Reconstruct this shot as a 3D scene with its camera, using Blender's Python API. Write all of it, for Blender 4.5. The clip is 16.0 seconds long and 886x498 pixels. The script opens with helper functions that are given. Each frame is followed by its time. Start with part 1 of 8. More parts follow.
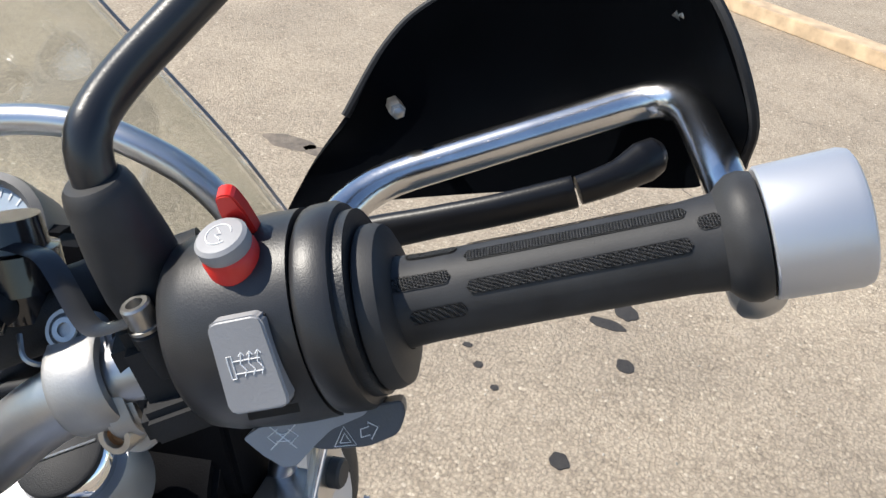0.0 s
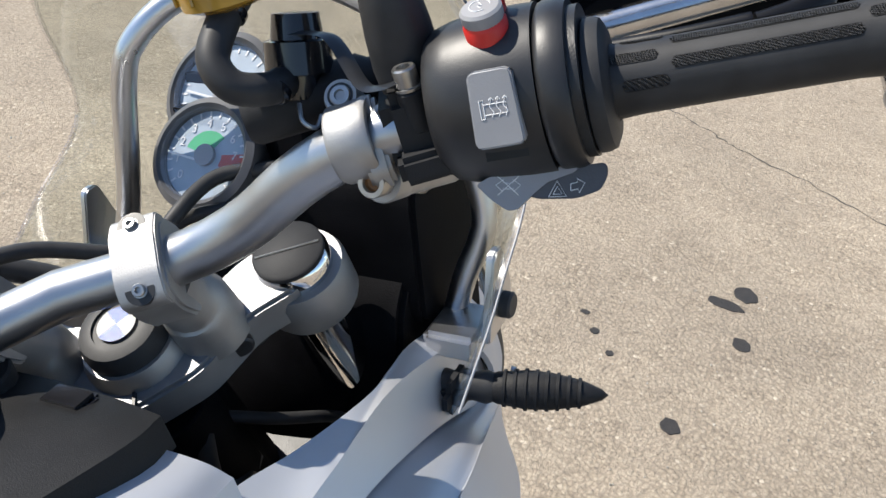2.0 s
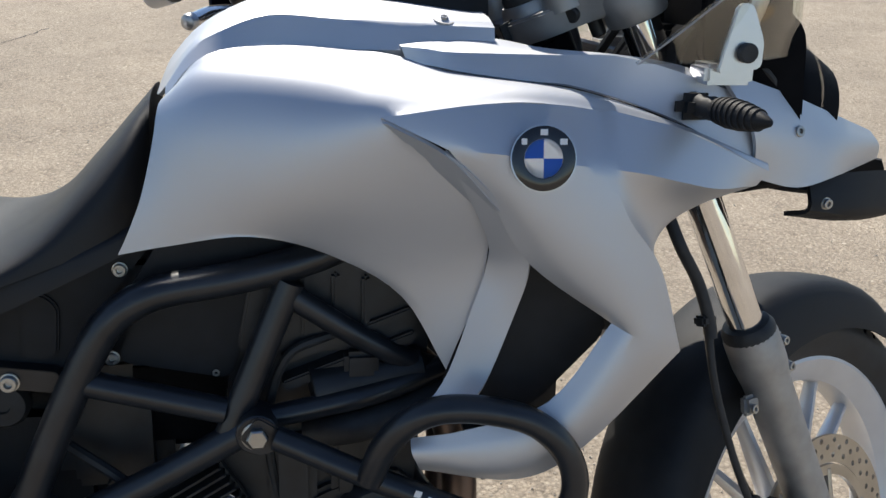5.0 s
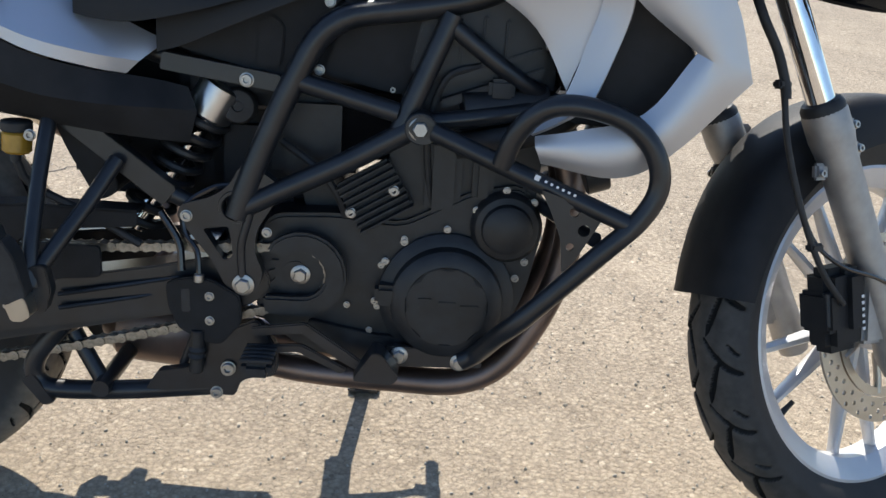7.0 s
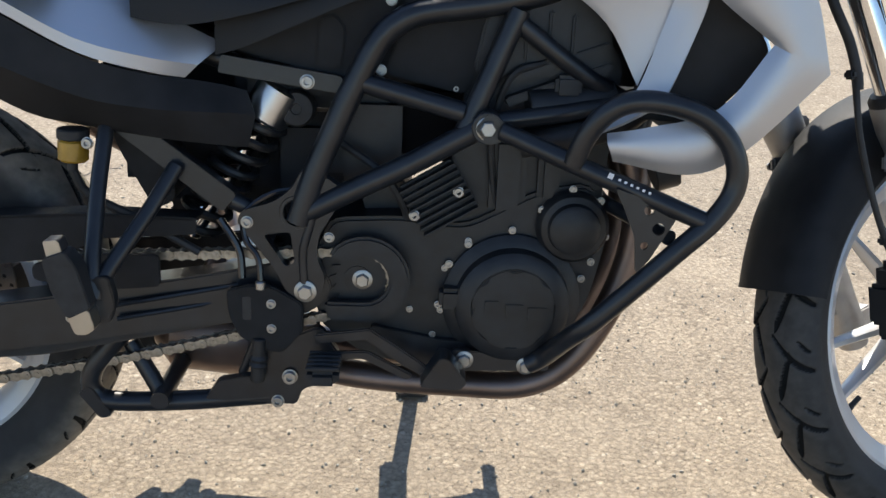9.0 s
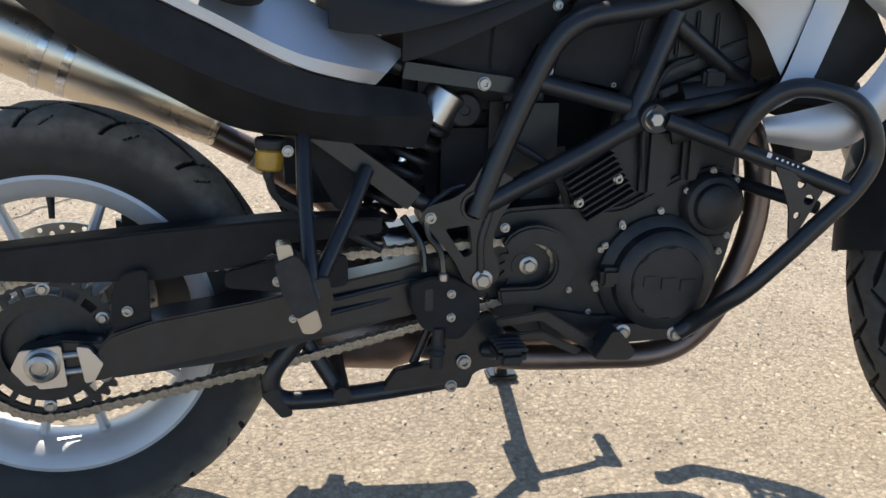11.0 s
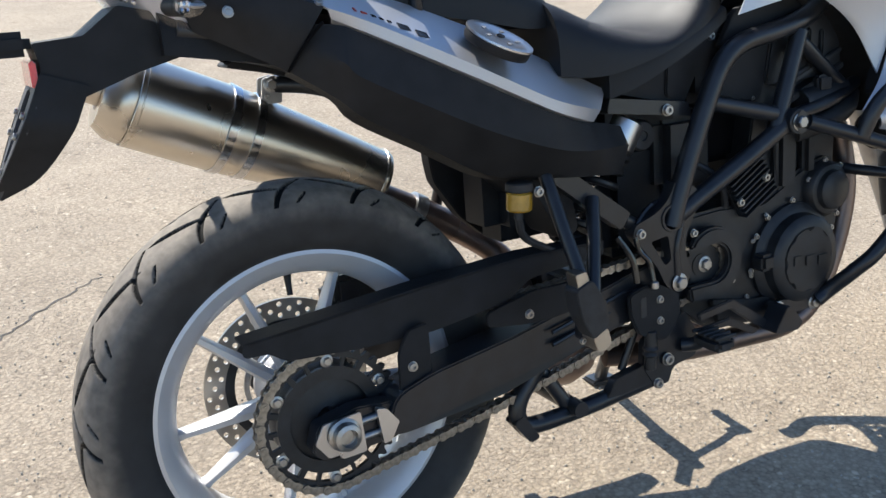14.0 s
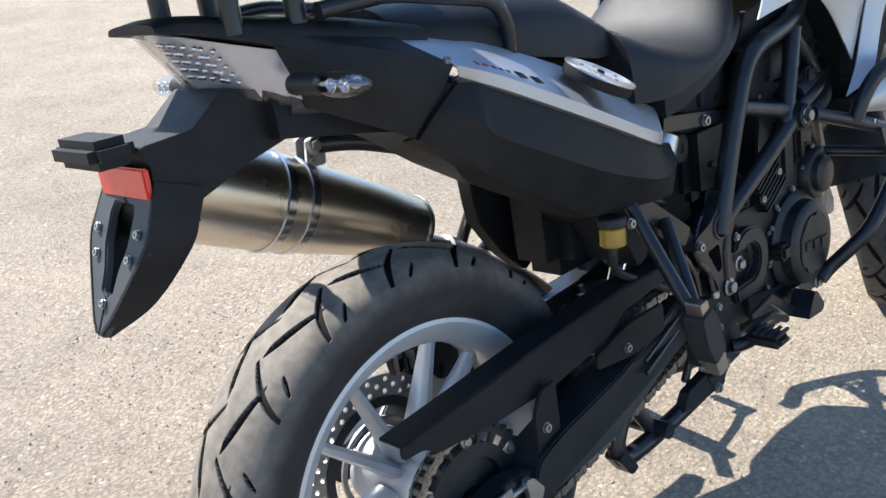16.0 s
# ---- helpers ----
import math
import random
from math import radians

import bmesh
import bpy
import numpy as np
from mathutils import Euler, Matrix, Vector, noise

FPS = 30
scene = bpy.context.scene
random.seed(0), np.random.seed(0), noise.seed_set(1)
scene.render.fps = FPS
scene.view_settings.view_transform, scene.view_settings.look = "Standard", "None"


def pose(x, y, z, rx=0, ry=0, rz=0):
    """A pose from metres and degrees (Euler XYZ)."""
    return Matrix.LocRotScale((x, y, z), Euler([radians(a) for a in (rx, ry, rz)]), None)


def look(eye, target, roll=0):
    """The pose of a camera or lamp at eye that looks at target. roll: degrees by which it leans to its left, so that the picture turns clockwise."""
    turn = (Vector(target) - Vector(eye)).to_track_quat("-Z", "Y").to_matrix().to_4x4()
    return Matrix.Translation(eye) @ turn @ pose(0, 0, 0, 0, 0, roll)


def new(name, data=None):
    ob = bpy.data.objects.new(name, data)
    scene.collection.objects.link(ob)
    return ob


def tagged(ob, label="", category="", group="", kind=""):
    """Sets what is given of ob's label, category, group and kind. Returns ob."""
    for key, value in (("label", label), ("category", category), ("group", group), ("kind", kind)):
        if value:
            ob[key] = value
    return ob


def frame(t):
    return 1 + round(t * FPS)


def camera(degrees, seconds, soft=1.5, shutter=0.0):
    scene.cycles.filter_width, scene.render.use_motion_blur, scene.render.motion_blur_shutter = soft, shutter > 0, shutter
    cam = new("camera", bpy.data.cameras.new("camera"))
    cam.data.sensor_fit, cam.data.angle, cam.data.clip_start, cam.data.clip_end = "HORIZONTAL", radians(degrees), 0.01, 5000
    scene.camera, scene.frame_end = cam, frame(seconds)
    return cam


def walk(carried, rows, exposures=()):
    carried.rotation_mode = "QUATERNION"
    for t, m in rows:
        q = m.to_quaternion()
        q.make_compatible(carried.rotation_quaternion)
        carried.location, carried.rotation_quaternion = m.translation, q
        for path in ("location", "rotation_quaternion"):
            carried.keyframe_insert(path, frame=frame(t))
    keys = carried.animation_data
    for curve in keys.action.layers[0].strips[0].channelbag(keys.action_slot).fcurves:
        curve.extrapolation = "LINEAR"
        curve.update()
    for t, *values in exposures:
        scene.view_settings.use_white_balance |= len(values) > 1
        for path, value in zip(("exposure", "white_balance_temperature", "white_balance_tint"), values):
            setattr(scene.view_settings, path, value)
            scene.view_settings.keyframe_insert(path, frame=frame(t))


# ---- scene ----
cam = camera(49.5, 16.0)
PATH = [
    (0, (0.912, -0.168, 1.44), (2.582, 0.228, 0.413), 5.5),
    (0.5, (0.891, -0.182, 1.431), (2.571, 0.244, 0.432), 5.3),
    (1, (0.86, -0.186, 1.42), (2.533, 0.263, 0.419), 5.3),
    (1.5, (0.823, -0.176, 1.408), (2.47, 0.322, 0.388), 5.6),
    (2, (0.783, -0.171, 1.399), (2.377, 0.435, 0.354), 5.8),
    (2.5, (0.769, -0.187, 1.389), (2.224, 0.674, 0.321), 4.6),
    (3, (0.781, -0.276, 1.373), (1.939, 0.952, 0.3), 2.0),
    (3.5, (0.805, -0.388, 1.349), (1.632, 1.097, 0.294), -1.4),
    (3.7, (0.807, -0.461, 1.344), (1.544, 1.094, 0.324), -1.5),
    (5.8, (0.891, -1.055, 1.181), (1.083, 0.741, 0.324), 3.2),
    (6, (0.876, -1.111, 1.173), (1.036, 0.692, 0.322), 2.5),
    (6.5, (0.855, -1.216, 1.1), (0.979, 0.599, 0.269), 3.7),
    (7, (0.852, -1.261, 1.066), (0.908, 0.536, 0.189), 3.7),
    (7.5, (0.843, -1.276, 1.049), (0.859, 0.492, 0.115), 2.1),
    (8, (0.832, -1.284, 1.057), (0.837, 0.5, 0.151), 2.2),
    (8.2, (0.828, -1.274, 1.057), (0.835, 0.519, 0.17), 2.2),
    (10.3, (0.494, -1.211, 1.057), (0.783, 0.562, 0.178), 3.0),
    (10.5, (0.441, -1.233, 1.062), (0.773, 0.537, 0.192), 2.9),
    (11, (0.301, -1.287, 1.061), (0.673, 0.479, 0.198), 2.9),
    (11.5, (0.174, -1.253, 1.044), (0.541, 0.515, 0.184), 2.6),
    (12, (0.031, -1.175, 1.035), (0.474, 0.575, 0.173), 2.3),
    (12.5, (-0.067, -1.168, 1.033), (0.468, 0.547, 0.154), 3.0),
    (13, (-0.197, -1.222, 1.041), (0.479, 0.456, 0.187), 2.2),
    (13.5, (-0.329, -1.245, 1.07), (0.45, 0.41, 0.261), 0.4),
    (14, (-0.403, -1.158, 1.079), (0.471, 0.466, 0.306), -0.1),
    (14.5, (-0.463, -1.004, 1.101), (0.514, 0.566, 0.341), -0.8),
    (15, (-0.527, -0.908, 1.126), (0.553, 0.597, 0.37), -1.3),
    (15.5, (-0.634, -0.827, 1.146), (0.564, 0.572, 0.366), -2.8),
    (16, (-0.716, -0.77, 1.146), (0.56, 0.536, 0.331), -2.5),
]
EXPOSURES = [(0.0, 0.84, 6500, 10), (1.0, 0.78, 6500, 10), (2.0, 0.78, 6500, 10), (2.5, 0.5, 6500, 10), (3.0, -0.05, 6750, 10), (3.5, -0.5, 7050, 10), (3.7, -0.46, 7050, 10), (5.8, 0.93, 6300, 10), (7.0, 0.9, 6500, 10), (11.0, 0.96, 6700, 10), (12.0, 0.94, 6650, 10), (13.5, 0.96, 6400, 10), (15.5, 1.04, 6150, 10), (16.0, 1.14, 6100, 10)]
walk(cam, [(t, look(eye, target, roll)) for t, eye, target, roll in PATH], EXPOSURES)

LEAN = radians(-9.0)
RAKE, STEER = radians(25.5), radians(30.0)
STEM = Vector((1.145, 0, 1.05))

# ---- light ----
SUN_EL, SUN_AZ = radians(47), radians(99)   # azimuth from +x towards +y
world = bpy.data.worlds.new("sky")
scene.world = world
world.use_nodes = True
sky = world.node_tree.nodes.new("ShaderNodeTexSky")
sky.sky_type, sky.sun_disc = "NISHITA", False
sky.air_density, sky.dust_density, sky.ozone_density = 1.0, 0.15, 3.0
sky.sun_elevation, sky.sun_rotation = SUN_EL, radians(90) - SUN_AZ
world.node_tree.links.new(sky.outputs[0], world.node_tree.nodes["Background"].inputs[0])
world.node_tree.nodes["Background"].inputs[1].default_value = 0.105
sun = new("sun", bpy.data.lights.new("sun", "SUN"))
sun.data.energy, sun.data.angle, sun.data.color = 4.4, radians(0.53), (1, 0.94, 0.84)
sun.matrix_basis = look((math.cos(SUN_EL) * math.cos(SUN_AZ) * 20, math.cos(SUN_EL) * math.sin(SUN_AZ) * 20, 20 * math.sin(SUN_EL)), (0, 0, 0))


# ---- materials ----
def mk(name, col, rough=0.5, metal=0.0, var=0.15, grain=60, fine=500, bump=0.1, coat=0.0, dust=0.0, bumpsize=0.001, spec=0.5):
    """A surface with stains at one scale and grain at another."""
    m = bpy.data.materials.new(name)
    m.use_nodes = True
    nt = m.node_tree
    b = nt.nodes["Principled BSDF"]
    tc = nt.nodes.new("ShaderNodeTexCoord")
    n1, n2 = nt.nodes.new("ShaderNodeTexNoise"), nt.nodes.new("ShaderNodeTexNoise")
    n1.inputs["Scale"].default_value, n1.inputs["Detail"].default_value = grain, 4
    n2.inputs["Scale"].default_value, n2.inputs["Detail"].default_value = fine, 2
    for n in (n1, n2):
        nt.links.new(tc.outputs["Object"], n.inputs["Vector"])
    ramp = nt.nodes.new("ShaderNodeValToRGB")
    lo, hi = [c * (1 - var) for c in col], [min(1, c * (1 + var) + dust) for c in col]
    ramp.color_ramp.elements[0].color, ramp.color_ramp.elements[1].color = (*lo, 1), (*hi, 1)
    ramp.color_ramp.elements[0].position, ramp.color_ramp.elements[1].position = 0.3, 0.72
    nt.links.new(n1.outputs["Fac"], ramp.inputs["Fac"])
    nt.links.new(ramp.outputs["Color"], b.inputs["Base Color"])
    mr = nt.nodes.new("ShaderNodeMapRange")
    mr.inputs["To Min"].default_value, mr.inputs["To Max"].default_value = max(0.02, rough * 0.8), min(1, rough * 1.2)
    nt.links.new(n1.outputs["Fac"], mr.inputs["Value"])
    nt.links.new(mr.outputs["Result"], b.inputs["Roughness"])
    b.inputs["Metallic"].default_value = metal
    b.inputs["Coat Weight"].default_value = coat
    b.inputs["Specular IOR Level"].default_value = spec
    if bump:
        bp = nt.nodes.new("ShaderNodeBump")
        bp.inputs["Strength"].default_value, bp.inputs["Distance"].default_value = bump, bumpsize
        nt.links.new(n2.outputs["Fac"], bp.inputs["Height"])
        nt.links.new(bp.outputs["Normal"], b.inputs["Normal"])
    return m


PAINT = mk("satin_silver_paint", (0.53, 0.545, 0.58), 0.47, 0.72, 0.03, 8, 2500, 0.06, bumpsize=0.0005)
SILVER = mk("silver_wheel_paint", (0.6, 0.6, 0.61), 0.38, 0.35, 0.05, 20, 900, 0.05)
BLACKP = mk("black_grained_plastic", (0.0132, 0.0134, 0.0148), 0.58, 0, 0.2, 25, 1400, 0.25, dust=0.005, spec=0.25)
BLACKF = mk("black_frame_paint", (0.014, 0.0155, 0.019), 0.31, 0, 0.2, 30, 800, 0.06, dust=0.004)
BLACKE = mk("black_engine_paint", (0.015, 0.0155, 0.017), 0.44, 0, 0.3, 40, 900, 0.2, dust=0.006, spec=0.45)
BLACKG = mk("gloss_black", (0.012, 0.012, 0.014), 0.16, 0, 0.15, 40, 500, 0.02, coat=0.3)
RUBBER = mk("black_rubber", (0.024, 0.024, 0.025), 0.55, 0, 0.2, 60, 1500, 0.08, dust=0.008, spec=0.35)


def tyre_rubber(name, R, dust):
    """Black rubber, dusted where it meets the road and clean on the sidewall."""
    m = mk(name, (0.021, 0.0202, 0.0198), 0.72, 0, 0.3, 22, 700, 0.3, dust=0.01)
    nt = m.node_tree
    b = nt.nodes["Principled BSDF"]
    old = b.inputs["Base Color"].links[0].from_socket
    tc, sp = nt.nodes.new("ShaderNodeTexCoord"), nt.nodes.new("ShaderNodeSeparateXYZ")
    nt.links.new(tc.outputs["Object"], sp.inputs[0])
    ln = nt.nodes.new("ShaderNodeVectorMath")
    ln.operation = "LENGTH"
    cb = nt.nodes.new("ShaderNodeCombineXYZ")
    nt.links.new(sp.outputs["X"], cb.inputs["X"])
    nt.links.new(sp.outputs["Z"], cb.inputs["Z"])
    nt.links.new(cb.outputs[0], ln.inputs[0])
    no = nt.nodes.new("ShaderNodeTexNoise")
    no.inputs["Scale"].default_value, no.inputs["Detail"].default_value = 34, 5
    nt.links.new(tc.outputs["Object"], no.inputs["Vector"])
    ad = nt.nodes.new("ShaderNodeMath")
    ad.operation, ad.inputs[1].default_value = "MULTIPLY_ADD", 0.022
    nt.links.new(no.outputs["Fac"], ad.inputs[0])
    nt.links.new(ln.outputs["Value"], ad.inputs[2])
    mr = nt.nodes.new("ShaderNodeMapRange")
    mr.interpolation_type = "SMOOTHSTEP"
    mr.inputs["From Min"].default_value, mr.inputs["From Max"].default_value = R - 0.045, R + 0.002
    nt.links.new(ad.outputs[0], mr.inputs["Value"])
    mx = nt.nodes.new("ShaderNodeMix")
    mx.data_type = "RGBA"
    nt.links.new(mr.outputs["Result"], mx.inputs["Factor"])
    nt.links.new(old, mx.inputs["A"])
    n2, rp = nt.nodes.new("ShaderNodeTexNoise"), nt.nodes.new("ShaderNodeValToRGB")
    n2.inputs["Scale"].default_value, n2.inputs["Detail"].default_value = 55, 6
    nt.links.new(tc.outputs["Object"], n2.inputs["Vector"])
    rp.color_ramp.elements[0].position, rp.color_ramp.elements[0].color = 0.32, (*[c * 0.72 for c in dust], 1)
    rp.color_ramp.elements[1].position, rp.color_ramp.elements[1].color = 0.68, (*[c * 1.25 for c in dust], 1)
    nt.links.new(n2.outputs["Fac"], rp.inputs["Fac"])
    nt.links.new(rp.outputs["Color"], mx.inputs["B"])
    nt.links.new(mx.outputs["Result"], b.inputs["Base Color"])
    return m


TREAD = tyre_rubber("dusty_tyre_rubber", 0.326, (0.195, 0.166, 0.133))
TREADF = tyre_rubber("front_tyre_rubber", 0.3285, (0.055, 0.052, 0.048))
# groove floors: undusted rubber, with the shade inside darkened into the colour
GROOVE = mk("shaded_groove_rubber", (0.012, 0.012, 0.012), 0.85, 0, 0.2, 30, 500, 0.2, spec=0.2)
PEARL = mk("silvered_reflector", (0.72, 0.7, 0.7), 0.25, 0.3, 0.06, 30, 300, 0.1, coat=0.3)
SEATM = mk("black_seat_vinyl", (0.013, 0.0128, 0.0135), 0.5, 0, 0.15, 14, 1100, 0.4, dust=0.001, bumpsize=0.0008, spec=0.33)
ALU = mk("anodised_aluminium", (0.56, 0.56, 0.57), 0.3, 1, 0.06, 25, 900, 0.08)
CAST = mk("cast_aluminium", (0.39, 0.385, 0.38), 0.55, 0.9, 0.14, 40, 900, 0.09)
BARM = mk("grey_anodised_bar", (0.40, 0.41, 0.43), 0.36, 1, 0.08, 30, 900, 0.06)
POLISH = mk("dull_polished_steel", (0.55, 0.55, 0.56), 0.2, 1, 0.12, 30, 500, 0.05)
CHROME = mk("chrome", (0.75, 0.75, 0.76), 0.08, 1, 0.05, 40, 300, 0.02)
STEEL = mk("steel_bolt", (0.4, 0.39, 0.375), 0.36, 1, 0.2, 90, 900, 0.1)
DISC = mk("brake_steel", (0.42, 0.39, 0.35), 0.34, 1, 0.12, 18, 900, 0.08)
CHAINM = mk("chain_steel", (0.33, 0.295, 0.25), 0.42, 0.9, 0.3, 130, 900, 0.15)
HEADER = mk("heat_tinted_steel", (0.2, 0.15, 0.13), 0.4, 0.9, 0.35, 9, 600, 0.1)
MUFF = mk("brushed_stainless", (0.6, 0.55, 0.48), 0.28, 1, 0.08, 7, 1200, 0.08)
GREYP = mk("grey_button_plastic", (0.27, 0.27, 0.28), 0.45, 0, 0.06, 40, 900, 0.1)
DGREY = mk("dark_grey_plastic", (0.075, 0.075, 0.08), 0.45, 0, 0.1, 40, 900, 0.15)
RED = mk("red_plastic", (0.55, 0.02, 0.015), 0.4, 0, 0.08, 40, 600, 0.05)
REDR = mk("red_reflector", (0.75, 0.03, 0.02), 0.15, 0, 0.1, 200, 300, 0.3, coat=0.5)
AMBER = mk("amber_reservoir", (0.42, 0.24, 0.03), 0.25, 0, 0.3, 35, 300, 0.03, coat=0.4)
WHITE = mk("white_print", (0.75, 0.75, 0.75), 0.5, 0, 0.03, 60, 600, 0)
BLUE = mk("blue_enamel", (0.02, 0.12, 0.5), 0.2, 0, 0.05, 60, 600, 0, coat=0.5)
REDL = mk("red_print", (0.45, 0.05, 0.03), 0.5, 0, 0.05, 60, 600, 0)
GREEN = mk("green_print", (0.03, 0.35, 0.14), 0.5, 0, 0.05, 60, 600, 0)
BRASS = mk("brass", (0.6, 0.48, 0.2), 0.3, 1, 0.1, 60, 600, 0.05)
# pale blue: the sky mirrored in the dial glass is put into this colour
DIAL = mk("sky_paled_dial_face", (0.34, 0.41, 0.48), 0.5, 0, 0.1, 60, 600, 0)
RUST = mk("rusty_steel", (0.28, 0.13, 0.05), 0.6, 0.4, 0.4, 150, 600, 0.2)
LEDM = mk("led_reflector", (0.8, 0.8, 0.82), 0.12, 1, 0.05, 90, 160, 0.6)
HOLDERM = mk("grey_holder_plastic", (0.05, 0.052, 0.056), 0.6, 0, 0.2, 25, 900, 0.2)
# black plastic for inner parts, darkened to carry the shade of the cavities
BLACKM = mk("shade_black_plastic", (0.005, 0.005, 0.006), 0.65, 0, 0.3, 25, 900, 0.25, dust=0.001, spec=0.05)
SHIELDM = mk("smooth_black_plastic", (0.0016, 0.002, 0.0028), 0.42, 0, 0.2, 20, 900, 0.04, spec=0.03)
BLACKS = mk("satin_black_plastic", (0.016, 0.016, 0.0175), 0.42, 0, 0.3, 30, 1700, 0.1, dust=0.006, spec=0.5)
LEVERM = mk("black_lever_paint", (0.007, 0.007, 0.008), 0.36, 0, 0.2, 30, 900, 0.05, spec=0.3)
YOKEM = mk("silver_painted_casting", (0.27, 0.27, 0.275), 0.52, 0.7, 0.12, 40, 900, 0.08)
COVERM = mk("fine_grained_black_plastic", (0.009, 0.009, 0.0095), 0.5, 0, 0.2, 25, 1400, 0.2, dust=0.002, spec=0.22)
WOOD = mk("weathered_lumber", (0.52, 0.38, 0.24), 0.7, 0, 0.3, 12, 200, 0.3)


def clear(name, col, rough=0.03):
    """A thin clear sheet: lets light through and mirrors at its own gloss."""
    m = bpy.data.materials.new(name)
    m.use_nodes = True
    nt = m.node_tree
    out = nt.nodes["Material Output"]
    nt.nodes.remove(nt.nodes["Principled BSDF"])
    tr, gl, mx, fr = (nt.nodes.new("ShaderNode" + k) for k in ("BsdfTransparent", "BsdfGlossy", "MixShader", "LayerWeight"))
    tr.inputs["Color"].default_value = (*col, 1)
    gl.inputs["Roughness"].default_value = rough
    fr.inputs["Blend"].default_value = 0.2
    pw = nt.nodes.new("ShaderNodeMath")
    pw.operation, pw.inputs[1].default_value = "MULTIPLY_ADD", 0.55
    pw.inputs[2].default_value = 0.03
    nt.links.new(fr.outputs["Facing"], pw.inputs[0])
    nt.links.new(pw.outputs[0], mx.inputs[0])
    nt.links.new(tr.outputs[0], mx.inputs[1])
    nt.links.new(gl.outputs[0], mx.inputs[2])
    nt.links.new(mx.outputs[0], out.inputs["Surface"])
    return m


CLEAR = clear("clear_polycarbonate", (0.95, 0.97, 0.95))
LENS = clear("clear_lens", (0.95, 0.95, 0.96), 0.05)


def ground_material():
    m = bpy.data.materials.new("worn_asphalt")
    m.use_nodes = True
    nt = m.node_tree
    b = nt.nodes["Principled BSDF"]
    b.inputs["Roughness"].default_value = 0.88
    tc = nt.nodes.new("ShaderNodeTexCoord")

    def node(kind, **kw):
        n = nt.nodes.new(kind)
        for k, v in kw.items():
            n.inputs[k].default_value = v
        nt.links.new(tc.outputs["Object"], n.inputs["Vector"])
        return n

    def ramp(src, *stops):
        r = nt.nodes.new("ShaderNodeValToRGB")
        el = r.color_ramp.elements
        while len(el) < len(stops):
            el.new(0.5)
        for e, (p, c) in zip(el, stops):
            e.position, e.color = p, (*c, 1)
        nt.links.new(src, r.inputs["Fac"])
        return r.outputs["Color"]

    def mix(kind, fac, a, c):
        x = nt.nodes.new("ShaderNodeMix")
        x.data_type, x.blend_type = "RGBA", kind
        if isinstance(fac, float):
            x.inputs["Factor"].default_value = fac
        else:
            nt.links.new(fac, x.inputs["Factor"])
        nt.links.new(a, x.inputs["A"])
        nt.links.new(c, x.inputs["B"])
        return x.outputs["Result"]

    v1, v2 = node("ShaderNodeTexVoronoi", Scale=105.0), node("ShaderNodeTexVoronoi", Scale=330.0)
    big, mid, fine = node("ShaderNodeTexNoise", Scale=0.8, Detail=5.0), node("ShaderNodeTexNoise", Scale=9.0, Detail=6.0), node("ShaderNodeTexNoise", Scale=420.0, Detail=3.0)
    stone = ramp(v1.outputs["Color"], (0.0, (0.25, 0.203, 0.15)), (0.45, (0.44, 0.362, 0.27)), (0.84, (0.53, 0.443, 0.333)), (1.0, (0.88, 0.77, 0.61)))
    grit = ramp(v2.outputs["Color"], (0.0, (0.33, 0.272, 0.205)), (0.6, (0.44, 0.365, 0.275)), (1.0, (0.52, 0.436, 0.33)))
    gap = ramp(v1.outputs["Distance"], (0.34, (1, 1, 1)), (0.66, (0.3, 0.3, 0.3)))
    base = mix("MIX", ramp(mid.outputs["Fac"], (0.4, (0.15, 0.15, 0.15)), (0.62, (0.85, 0.85, 0.85))), stone, grit)
    base = mix("MULTIPLY", 0.33, base, gap)
    blotch = node("ShaderNodeTexNoise", Scale=3.2, Detail=4.0)
    base = mix("MULTIPLY", 0.36, base, ramp(blotch.outputs["Fac"], (0.36, (0.8, 0.79, 0.78)), (0.62, (1.06, 1.06, 1.05))))
    pit = node("ShaderNodeTexVoronoi", Scale=38.0)
    base = mix("MULTIPLY", 0.8, base, ramp(pit.outputs["Distance"], (0.05, (0.35, 0.32, 0.28)), (0.1, (1, 1, 1))))
    base = mix("MULTIPLY", 0.6, base, ramp(big.outputs["Fac"], (0.3, (0.72, 0.71, 0.7)), (0.7, (1.1, 1.08, 1.05))))
    base = mix("MULTIPLY", 0.5, base, ramp(mid.outputs["Fac"], (0.35, (0.82, 0.81, 0.8)), (0.7, (1.05, 1.05, 1.05))))
    nt.links.new(base, b.inputs["Base Color"])
    add = nt.nodes.new("ShaderNodeMath")
    add.operation = "MULTIPLY_ADD"
    nt.links.new(v1.outputs["Distance"], add.inputs[0])
    add.inputs[1].default_value = -0.8
    nt.links.new(fine.outputs["Fac"], add.inputs[2])
    bp = nt.nodes.new("ShaderNodeBump")
    bp.inputs["Strength"].default_value, bp.inputs["Distance"].default_value = 0.8, 0.0045
    nt.links.new(add.outputs[0], bp.inputs["Height"])
    nt.links.new(bp.outputs["Normal"], b.inputs["Normal"])
    return m


GROUND = ground_material()
OIL = mk("oil_soaked_asphalt", (0.03, 0.026, 0.023), 0.7, 0, 0.35, 90, 400, 0.5, bumpsize=0.003)
OILB = mk("brown_oil_stain", (0.16, 0.13, 0.1), 0.8, 0, 0.3, 40, 400, 0.5, bumpsize=0.003)
CRACK = mk("crack_shadow", (0.07, 0.062, 0.055), 0.9, 0, 0.3, 60, 400, 0.3)
